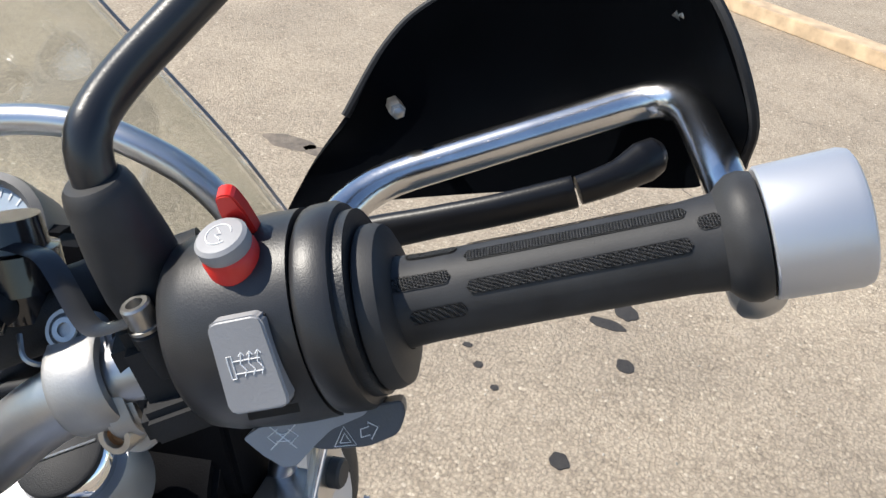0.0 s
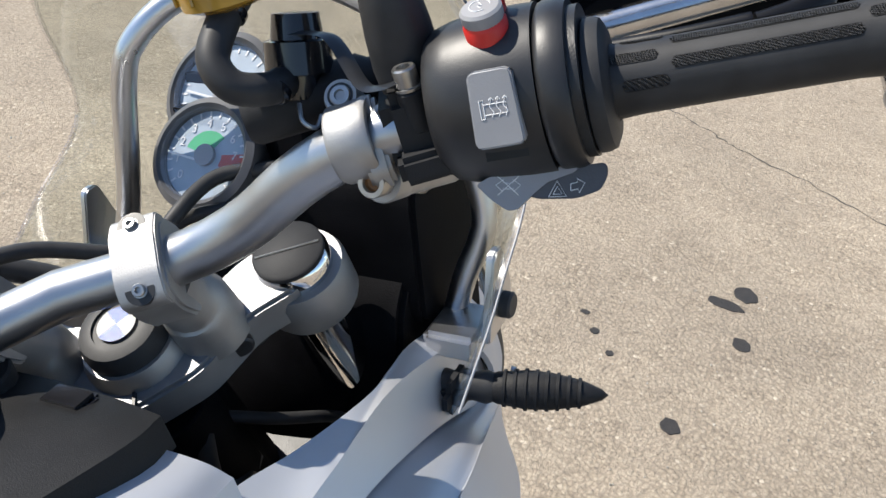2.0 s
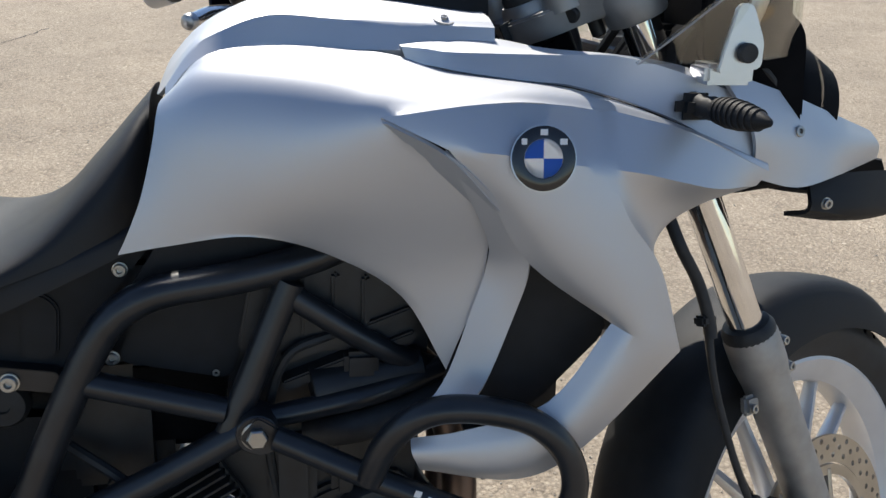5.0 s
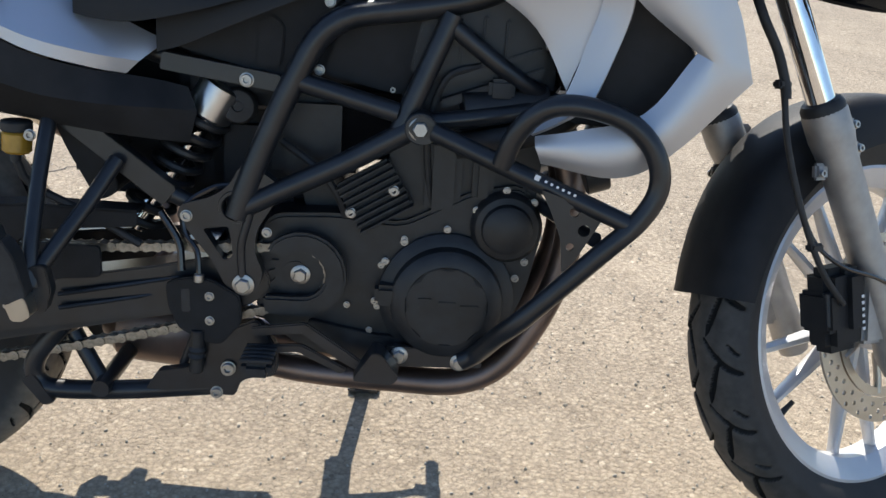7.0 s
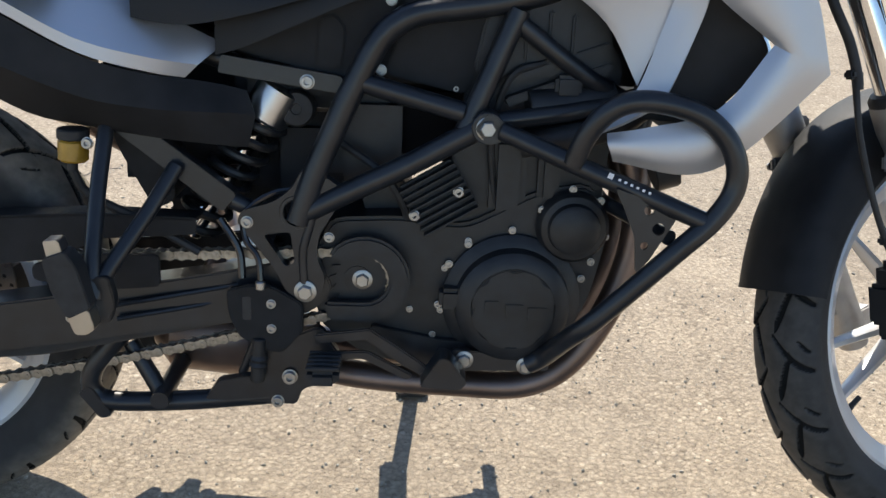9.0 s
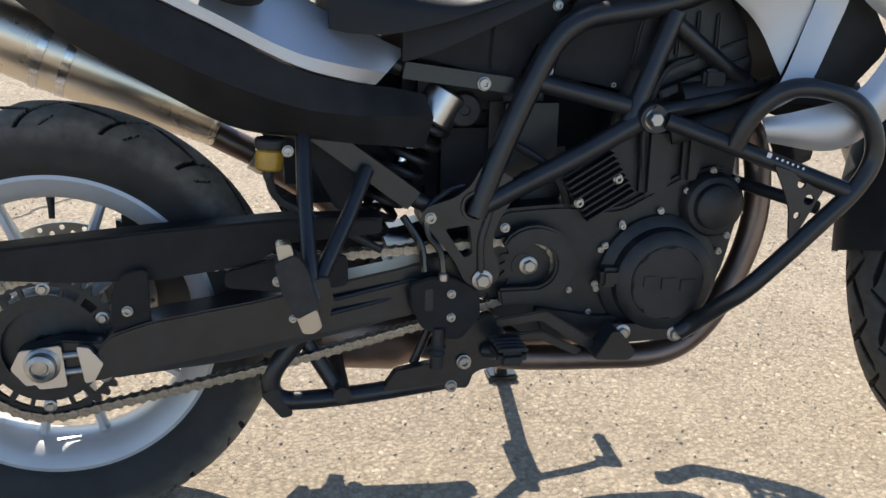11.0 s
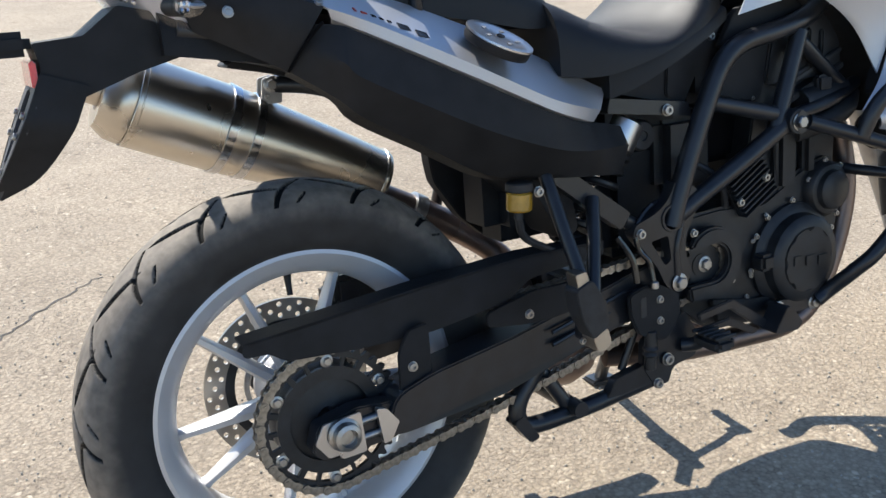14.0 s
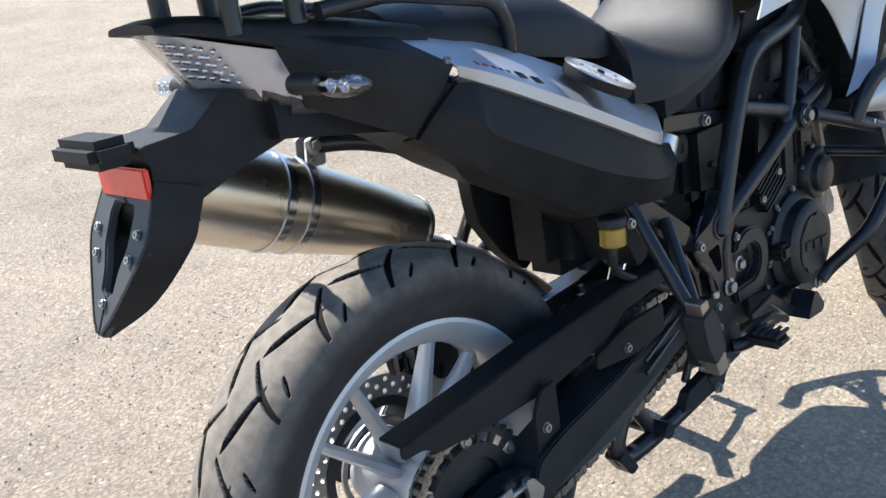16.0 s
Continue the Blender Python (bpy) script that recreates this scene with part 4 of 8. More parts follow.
part("engine_cable", sweep([(0.66, -0.1, 0.60), (0.72, -0.12, 0.56), (0.75, -0.11, 0.50), (0.72, -0.1, 0.47)], 0.006, 8), RUBBER, en)
part("engine_cable", sweep([(0.93, -0.12, 0.72), (0.88, -0.13, 0.70), (0.86, -0.12, 0.62), (0.87, -0.11, 0.52)], 0.005, 8), RUBBER, en)

# air box and side covers between seat and frame
sc = group("side_cover", bike)
part("air_box", box((0.80, 0, 0.745), (0.24, 0.19, 0.13), 0.02), BLACKP, sc)
part("battery_box", box((0.60, 0, 0.70), (0.18, 0.15, 0.12), 0.02), BLACKP, sc)
for s in (-1, 1):
    o = [(0.715, 0.696), (0.74, 0.762), (0.86, 0.775), (0.825, 0.672)]
    part("cover_panel", prism(rounded(o, 0.012), s * 0.105, s * 0.114, 0.002), BLACKP, sc)
    o = [(0.515, 0.722), (0.545, 0.77), (0.66, 0.80), (0.745, 0.815), (0.765, 0.83), (0.70, 0.745), (0.665, 0.685)]
    part("cover_panel", prism(rounded(o, 0.008), s * 0.085, s * 0.105, 0.003), BLACKP, sc, "grained black side cover under the seat")
    o = [(0.768, 0.83), (0.83, 0.842), (0.90, 0.835), (0.965, 0.79), (0.90, 0.775), (0.76, 0.765), (0.73, 0.77)]
    part("cover_panel", prism(rounded(o, 0.008), s * 0.105, s * 0.118, 0.003), BLACKP, sc)
    part("cover_boss", prism(rounded([(0.625, 0.70), (0.63, 0.765), (0.65, 0.77), (0.665, 0.755), (0.66, 0.70)], 0.012), s * 0.1, s * 0.11, 0.003), BLACKP, sc)
screw((0.711, -0.114, 0.701), RIGHT, 0.0085, sc)
screw((0.723, -0.106, 0.79), RIGHT, 0.0085, sc)
screw((0.81, -0.112, 0.68), RIGHT, 0.005, sc)

part("inner_mudguard", box((0.47, 0.03, 0.59), (0.26, 0.12, 0.2), 0.03), BLACKP, sc)
part("inner_mudguard", box((0.62, 0.02, 0.53), (0.14, 0.14, 0.2), 0.02), BLACKP, sc)

# radiator behind the fairing opening
rd = group("radiator", bike)
part("core", box((1.13, 0, 0.74), (0.05, 0.33, 0.24), 0.008), BLACKE, rd)
for s in (-1, 1):
    part("duct", prism(rounded([(1.03, 0.66), (1.08, 0.83), (1.15, 0.82), (1.2, 0.74), (1.12, 0.655)], 0.02), s * 0.15, s * 0.185, 0.004), BLACKP, rd)
    part("horn", rod((1.07, s * 0.14, 0.59), (1.10, s * 0.14, 0.60), 0.035), BLACKE, rd)

# ---- exhaust ----
ex = group("exhaust", bike)
for y in (-0.075, 0.03):
    part("header_pipe", sweep([(1.0, y, 0.64), (1.055, y, 0.60), (1.072, y - 0.01, 0.50), (1.055, y - 0.012, 0.40), (1.0, y - 0.015, 0.295), (0.93, y - 0.012, 0.247), (0.82, y, 0.24), (0.68, y + 0.01, 0.245), (0.55, y + 0.05, 0.255)], 0.0205, 16, 8), HEADER, ex, "heat tinted steel header pipe")
part("catalyst", turned((0.36, 0.05, 0.27), (0.56, 0.05, 0.25), [(0, 0), (0.03, 0), (0.062, 0.15), (0.065, 0.3), (0.065, 0.75), (0.05, 0.95), (0.03, 1), (0, 1)], 28), HEADER, ex)
part("mid_pipe", sweep([(0.44, 0.07, 0.34), (0.46, 0.10, 0.38), (0.442, 0.15, 0.43), (0.36, 0.183, 0.493), (0.307, 0.185, 0.527), (0.252, 0.185, 0.557), (0.22, 0.186, 0.575)], 0.0225, 16, 8), HEADER, ex, "heat tinted link pipe")
part("pipe_sleeve", turned((0.378, 0.179, 0.481), (0.305, 0.185, 0.528), [(0.0225, 0), (0.0262, 0.04), (0.0262, 0.96), (0.0225, 1)], 24), HEADER, ex)
M0, M1 = Vector((0.249, 0.188, 0.590)), Vector((-0.185, 0.2, 0.789))
MD, ML = (M1 - M0).normalized(), (M1 - M0).length
part("muffler", turned(M0, M1, [(0, 0.0), (0.043, 0.0), (0.0475, 0.004), (0.049, 0.014), (0.0595, 0.27), (0.068, 0.5), (0.0705, 0.58), (0.0715, 0.9), (0.069, 0.905), (0.07, 0.915), (0.068, 0.955), (0.055, 1), (0.03, 1), (0.028, 0.97), (0, 0.97)], 56), MUFF, ex, "brushed stainless steel muffler with heat tinted front")
part("muffler_seam", turned(M0 + MD * ML * 0.015, M0 + MD * ML * 0.03, [(0.0488, 0), (0.0508, 0.2), (0.0508, 0.8), (0.0492, 1)], 48), MUFF, ex)
for a_ in (0.5, 0.585):
    r_ = 0.0685 if a_ < 0.55 else 0.071
    part("muffler_band", turned(M0 + MD * ML * a_, M0 + MD * ML * (a_ + 0.032), [(r_ - 0.002, 0), (r_ + 0.0012, 0.06), (r_ + 0.0026, 0.94), (r_, 1)], 56), POLISH, ex, "polished steel muffler band")
for a_ in (0.885, 0.9):
    part("muffler_seam", turned(M0 + MD * ML * a_, M0 + MD * ML * (a_ + 0.006), [(0.0712, 0), (0.0724, 0.3), (0.0724, 0.7), (0.0712, 1)], 56), MUFF, ex)
part("tail_pipe", rod(M1 - MD * 0.03, M1 + MD * 0.025, 0.024, 24), MUFF, ex)
HG = Vector((0.068, 0.172, 0.772))
part("muffler_hanger", prism(rounded([(-0.022, -0.03), (0.012, -0.03), (0.016, 0.004), (0.004, 0.014), (-0.016, 0.01)], 0.004), -0.012, -0.006, 0.001, Matrix.Translation(HG)), CAST, ex, "pressed steel muffler bracket")
part("muffler_hanger", prism(rounded([(-0.022, -0.03), (0.012, -0.03), (0.016, 0.004), (0.004, 0.014), (-0.016, 0.01)], 0.004), 0.012, 0.018, 0.001, Matrix.Translation(HG)), CAST, ex)
part("muffler_hanger", pipe([HG + Vector((-0.004, 0.0, 0.0)), HG + Vector((0.05, -0.03, -0.004)), HG + Vector((0.12, -0.07, -0.03))], 0.014), BLACKF, ex)
screw(tuple(HG + Vector((-0.004, -0.013, 0.0))), RIGHT, 0.010, ex, True)
screw(tuple(HG + Vector((-0.012, -0.0125, -0.018))), RIGHT, 0.006, ex)
part("pipe_clamp", turned((0.318, 0.1845, 0.5205), (0.296, 0.185, 0.5335), [(0.0225, 0), (0.0285, 0.05), (0.0285, 0.95), (0.0225, 1)], 24), STEEL, ex)
part("clamp_bolt", rod((0.318, 0.162, 0.506), (0.298, 0.162, 0.518), 0.004), STEEL, ex)

# ---- centre stand and side stand ----
cs = group("centre_stand", bike)
for s in (-1, 1):
    part("stand_leg", pipe([(0.352, s * 0.122, 0.322), (0.304, s * 0.122, 0.262), (0.312, s * 0.122, 0.222), (0.36, s * 0.122, 0.219), (0.45, s * 0.122, 0.224), (0.575, s * 0.122, 0.238)], 0.0145, 0.03, 14), BLACKF, cs, "black folded centre stand")
    part("stand_foot", prism(rounded([(0.292, 0.238), (0.322, 0.198), (0.34, 0.204), (0.31, 0.25)], 0.006), s * 0.107, s * 0.137, 0.003), BLACKF, cs)
    part("stand_plate", prism(rounded([(0.47, 0.232), (0.60, 0.228), (0.61, 0.255), (0.565, 0.275), (0.49, 0.262)], 0.006), s * 0.118, s * 0.136, 0.002), BLACKF, cs)
part("cross_tube", pipe([(0.41, -0.15, 0.235), (0.41, 0.15, 0.235)], 0.013), BLACKF, cs)
part("stand_strut", pipe([(0.405, -0.118, 0.232), (0.362, -0.105, 0.305)], 0.012), BLACKF, cs)
part("stand_spring", rod((0.52, -0.11, 0.262), (0.55, -0.118, 0.34), 0.007), BLACKF, cs)
screw((0.592, -0.142, 0.274), RIGHT, 0.0125, cs)
screw((0.574, -0.138, 0.234), RIGHT, 0.0105, cs)
ss = group("side_stand", bike)
foot = Matrix.Rotation(-LEAN, 4, "X") @ Vector((0.765, 0.29, 0.008))
part("stand_leg", pipe([(0.70, 0.13, 0.27), (0.72, 0.17, 0.2), tuple(foot)], 0.0135, 0.04), BLACKF, ss)
part("stand_foot", box(tuple(foot), (0.06, 0.045, 0.012), 0.004), BLACKF, ss)

# ---- foot controls ----
fp = group("foot_peg_bracket", bike)
o = [(0.508, 0.404), (0.538, 0.413), (0.57, 0.411), (0.611, 0.388), (0.613, 0.348), (0.584, 0.314), (0.563, 0.316), (0.525, 0.336), (0.511, 0.367)]
part("bracket_plate", prism(rounded(o, 0.008), -0.143, -0.153, 0.003), BLACKP, fp, "black heel guard plate")
part("bracket_slot", prism(rounded([(0.53, 0.362), (0.53, 0.395), (0.542, 0.396), (0.542, 0.362)], 0.003), -0.1515, -0.1535, 0.0004), BLACKE, fp)
screw((0.569, -0.153, 0.386), RIGHT, 0.0075, fp)
screw((0.569, -0.153, 0.350), RIGHT, 0.0075, fp)
part("pivot_block", prism(rounded([(0.548, 0.313), (0.545, 0.262), (0.567, 0.229), (0.589, 0.228), (0.614, 0.256), (0.66, 0.262), (0.662, 0.306), (0.633, 0.35)], 0.01), -0.138, -0.12, 0.004), BLACKF, fp)
part("master_cylinder", rod((0.548, -0.15, 0.27), (0.552, -0.15, 0.335), 0.01), BLACKE, fp)
part("master_boot", turned((0.549, -0.15, 0.29), (0.551, -0.15, 0.315), [(0.009, 0), (0.013, 0.2), (0.010, 0.4), (0.013, 0.6), (0.010, 0.8), (0.009, 1)], 14), RUBBER, fp)
part("brake_line", sweep([(0.556, -0.155, 0.415), (0.552, -0.15, 0.45), (0.535, -0.145, 0.475), (0.535, -0.14, 0.51), (0.57, -0.13, 0.535), (0.61, -0.12, 0.54)], 0.0045, 8), BLACKG, fp)
part("brake_line", sweep([(0.50, -0.135, 0.50), (0.525, -0.14, 0.46), (0.53, -0.145, 0.42)], 0.0055, 8), BLACKG, fp)
part("line_fitting", rod((0.5555, -0.157, 0.408), (0.556, -0.157, 0.42), 0.007), STEEL, fp)
part("foot_peg", box((0.645, -0.195, 0.309), (0.042, 0.064, 0.024), 0.008), RUBBER, fp, "black rubber rider's foot peg")
for k in range(5):
    part("peg_rib", box((0.645, -0.169 - 0.0130 * k, 0.3225), (0.044, 0.006, 0.006), 0.0015, None, 1), RUBBER, fp)
part("peg_arm", pipe([(0.625, -0.14, 0.29), (0.64, -0.155, 0.292), (0.646, -0.172, 0.305)], 0.012, 0.02), BLACKF, fp)
bp_ = group("brake_pedal", bike)
part("pedal_arm", prism([(0.63, 0.352), (0.705, 0.362), (0.765, 0.322), (0.80, 0.296), (0.79, 0.288), (0.752, 0.308), (0.70, 0.346), (0.635, 0.339)], -0.176, -0.168, 0.002), BLACKF, bp_)
part("pedal_arm", prism([(0.635, 0.326), (0.70, 0.33), (0.765, 0.296), (0.755, 0.288), (0.695, 0.318), (0.64, 0.314)], -0.176, -0.168, 0.002), BLACKF, bp_)
part("pedal_pad", prism(rounded([(0.772, 0.292), (0.80, 0.335), (0.812, 0.333), (0.838, 0.30), (0.828, 0.288)], 0.006), -0.205, -0.165, 0.003), BLACKF, bp_)
gl = group("gear_lever", bike)
part("lever_arm", pipe([(0.70, 0.16, 0.28), (0.80, 0.17, 0.275), (0.845, 0.175, 0.265)], 0.007, 0.02), BLACKF, gl)
part("lever_arm", prism(rounded([(0.835, 0.255), (0.84, 0.275), (0.875, 0.285), (0.88, 0.262)], 0.006), 0.17, 0.186, 0.002), BLACKF, gl)
part("toe_rubber", rod((0.865, 0.185, 0.272), (0.865, 0.245, 0.272), 0.0115), RUBBER, gl)
lp = group("foot_peg", bike)
part("peg_rubber", box((0.70, 0.215, 0.297), (0.045, 0.10, 0.028), 0.008), RUBBER, lp)
part("peg_arm", pipe([(0.635, 0.12, 0.29), (0.68, 0.155, 0.29), (0.70, 0.175, 0.297)], 0.012, 0.02), BLACKF, lp)

# ---- crash bars ----
for s in (-1, 1):
    cb = group("crash_bar", bike)
    part("bar_tube", sweep([(0.955, s * 0.215, 0.606), (0.968, s * 0.225, 0.645), (0.99, s * 0.235, 0.675), (1.02, s * 0.243, 0.69), (1.063, s * 0.247, 0.688), (1.108, s * 0.247, 0.672), (1.141, s * 0.247, 0.638), (1.151, s * 0.247, 0.595), (1.132, s * 0.247, 0.552), (1.086, s * 0.244, 0.502), (1.0, s * 0.225, 0.405), (0.968, s * 0.2, 0.365), (0.945, s * 0.165, 0.325), (0.925, s * 0.156, 0.308)], 0.0135, 16, 6), BLACKF, cb, "thick black tubular crash bar")
    part("bar_tube", pipe([(0.868, s * 0.18, 0.638), (0.955, s * 0.21, 0.606), (1.118, s * 0.245, 0.545)], 0.0125, 0.03, 16), BLACKF, cb)
    part("bar_lug", prism(rounded([(0.83, 0.64), (0.85, 0.663), (0.875, 0.645), (0.872, 0.625), (0.85, 0.618)], 0.008), s * 0.17, s * 0.181, 0.002), BLACKF, cb)
    o = [(1.005, 0.583), (1.09, 0.555), (1.055, 0.49), (1.04, 0.473), (1.035, 0.52), (1.02, 0.555)]
    part("gusset", holed(rounded(o, 0.006), ((1.05, 0.556, 0.0065), (1.064, 0.532, 0.008), (1.048, 0.51, 0.005)), s * 0.236, s * 0.24), BLACKF, cb, "black gusset plate with holes", 30)
    part("bar_tube", pipe([(1.08, s * 0.235, 0.52), (1.02, s * 0.1, 0.53), (1.02, s * 0.03, 0.53)], 0.01, 0.02), BLACKF, cb)
    if s < 0:
        d = (Vector((1.118, -0.245, 0.545)) - Vector((0.955, -0.21, 0.606))).normalized()
        for k in range(7):
            q = Vector((1.0, -0.2325, 0.593)) + d * (0.008 * k + (0.004 if k else 0))
            part("print_bar", box((0, 0, 0), (0.0035 if k else 0.007, 0.0008, 0.0032 if k else 0.007), 0.0002, Matrix.Translation(q + Vector((0, 0.0008 - 0.0008 * k * 0, 0.003))) @ turn_y(radians(-20))), WHITE, cb)

part("inner_case", box((0.775, 0, 0.625), (0.13, 0.13, 0.11), 0.012), BLACKM, en)

# ---- tank and fairing ----
tk = group("fuel_tank_cover", bike)
rows = [
    [(1.075, 0, 1.043), (1.0, 0, 1.05), (0.93, 0, 1.053), (0.87, 0, 1.047), (0.81, 0, 1.02), (0.775, 0, 0.985), (0.76, 0, 0.955)],
    [(1.075, -0.05, 1.041), (1.0, -0.05, 1.047), (0.93, -0.05, 1.048), (0.87, -0.05, 1.043), (0.812, -0.05, 1.017), (0.778, -0.05, 0.982), (0.762, -0.05, 0.952)],
    [(1.08, -0.098, 1.034), (1.0, -0.095, 1.037), (0.93, -0.085, 1.039), (0.87, -0.08, 1.038), (0.815, -0.088, 1.016), (0.79, -0.09, 0.994), (0.77, -0.095, 0.96)],
    [(1.083, -0.116, 1.025), (1.0, -0.112, 1.027), (0.93, -0.1, 1.030), (0.87, -0.096, 1.032), (0.82, -0.104, 1.014), (0.798, -0.107, 0.998), (0.776, -0.111, 0.968)],
    [(1.083, -0.121, 1.006), (1.0, -0.124, 1.004), (0.93, -0.112, 1.003), (0.87, -0.107, 1.005), (0.822, -0.116, 0.998), (0.797, -0.119, 0.985), (0.776, -0.122, 0.957)],
    [(1.075, -0.11, 0.965), (1.0, -0.112, 0.97), (0.93, -0.102, 0.965), (0.87, -0.1, 0.955), (0.81, -0.118, 0.925), (0.785, -0.12, 0.895), (0.768, -0.118, 0.86)]]
part("centre_panel", patch(rows, 5, 5, 0.004, True, (3, 4)), PAINT, tk, "satin silver tank panel", 30)
screw((1.036, -0.104, 1.0315), (0.1, -0.4, 1), 0.0052, tk)
# added grey dish, stands in for the shaded recess round the screw
part("screw_recess_ring", lathe([(0.0115, -0.003), (0.0112, 0.0006), (0.0095, 0.0009), (0.0085, -0.0002), (0, -0.0002)], 26, aim((1.036, -0.104, 1.0315), (0.1, -0.4, 1))), CAST, tk)
# shoulder of the tank cover, rolling over into its flank
SH = [
    [(0.779, -0.126, 0.962), (0.815, -0.122, 0.998), (0.88, -0.114, 1.006), (0.945, -0.118, 1.003), (0.97, -0.124, 1.002), (1.0, -0.135, 0.997), (1.06, -0.152, 0.984), (1.15, -0.155, 0.973), (1.25, -0.152, 0.943), (1.36, -0.14, 0.888)],
    [(0.772, -0.146, 0.955), (0.81, -0.155, 0.991), (0.876, -0.167, 0.997), (0.938, -0.178, 0.992), (0.96, -0.182, 0.988), (0.985, -0.187, 0.982), (1.056, -0.193, 0.981), (1.135, -0.192, 0.976), (1.25, -0.176, 0.946), (1.363, -0.152, 0.898)],
    [(0.766, -0.158, 0.922), (0.805, -0.180, 0.95), (0.87, -0.199, 0.959), (0.92, -0.213, 0.954), (0.945, -0.219, 0.956), (0.964, -0.2235, 0.957), (1.05, -0.216, 0.967), (1.12, -0.210, 0.966), (1.25, -0.186, 0.94), (1.365, -0.154, 0.89)]]
FL = [
    [(0.755, -0.164, 0.878), (0.80, -0.182, 0.895), (0.87, -0.205, 0.90), (0.92, -0.209, 0.89), (0.97, -0.206, 0.885), (1.05, -0.212, 0.878)],
    [(0.742, -0.164, 0.845), (0.79, -0.178, 0.857), (0.86, -0.196, 0.862), (0.93, -0.19, 0.845), (0.995, -0.178, 0.812), (1.066, -0.189, 0.805)],
    [(0.731, -0.162, 0.822), (0.778, -0.174, 0.833), (0.85, -0.188, 0.844), (0.92, -0.178, 0.822), (0.99, -0.168, 0.775), (1.034, -0.178, 0.70)]]


def tank_side(s):
    up = [catmull([(x, y * -s, z) for x, y, z in r], 5) for r in SH]
    dn = [catmull([(x, y * -s, z) for x, y, z in r], 5) for r in FL]
    cols = [catmull([r[i] for r in up] + ([r[i] for r in dn] if i < 26 else []), 6) for i in range(len(up[0]))]
    P = {(i, j): p for i, c in enumerate(cols) for j, p in enumerate(c)}
    for _ in range(14):
        Q = dict(P)
        for i, j in P:
            near = [(i - 1, j), (i + 1, j), (i, j - 1), (i, j + 1)]
            if all(k in P for k in near):
                Q[i, j] = P[i, j].lerp(sum((P[k] for k in near), Vector()) / 4, 0.6)
        P = Q
    full = [[P[i, j] for j in range(len(cols[i]))] for i in range(26)]
    rest = [[P[i, j] for j in range(13)] for i in range(25, len(cols))]
    return skin([full, rest], 0.004)


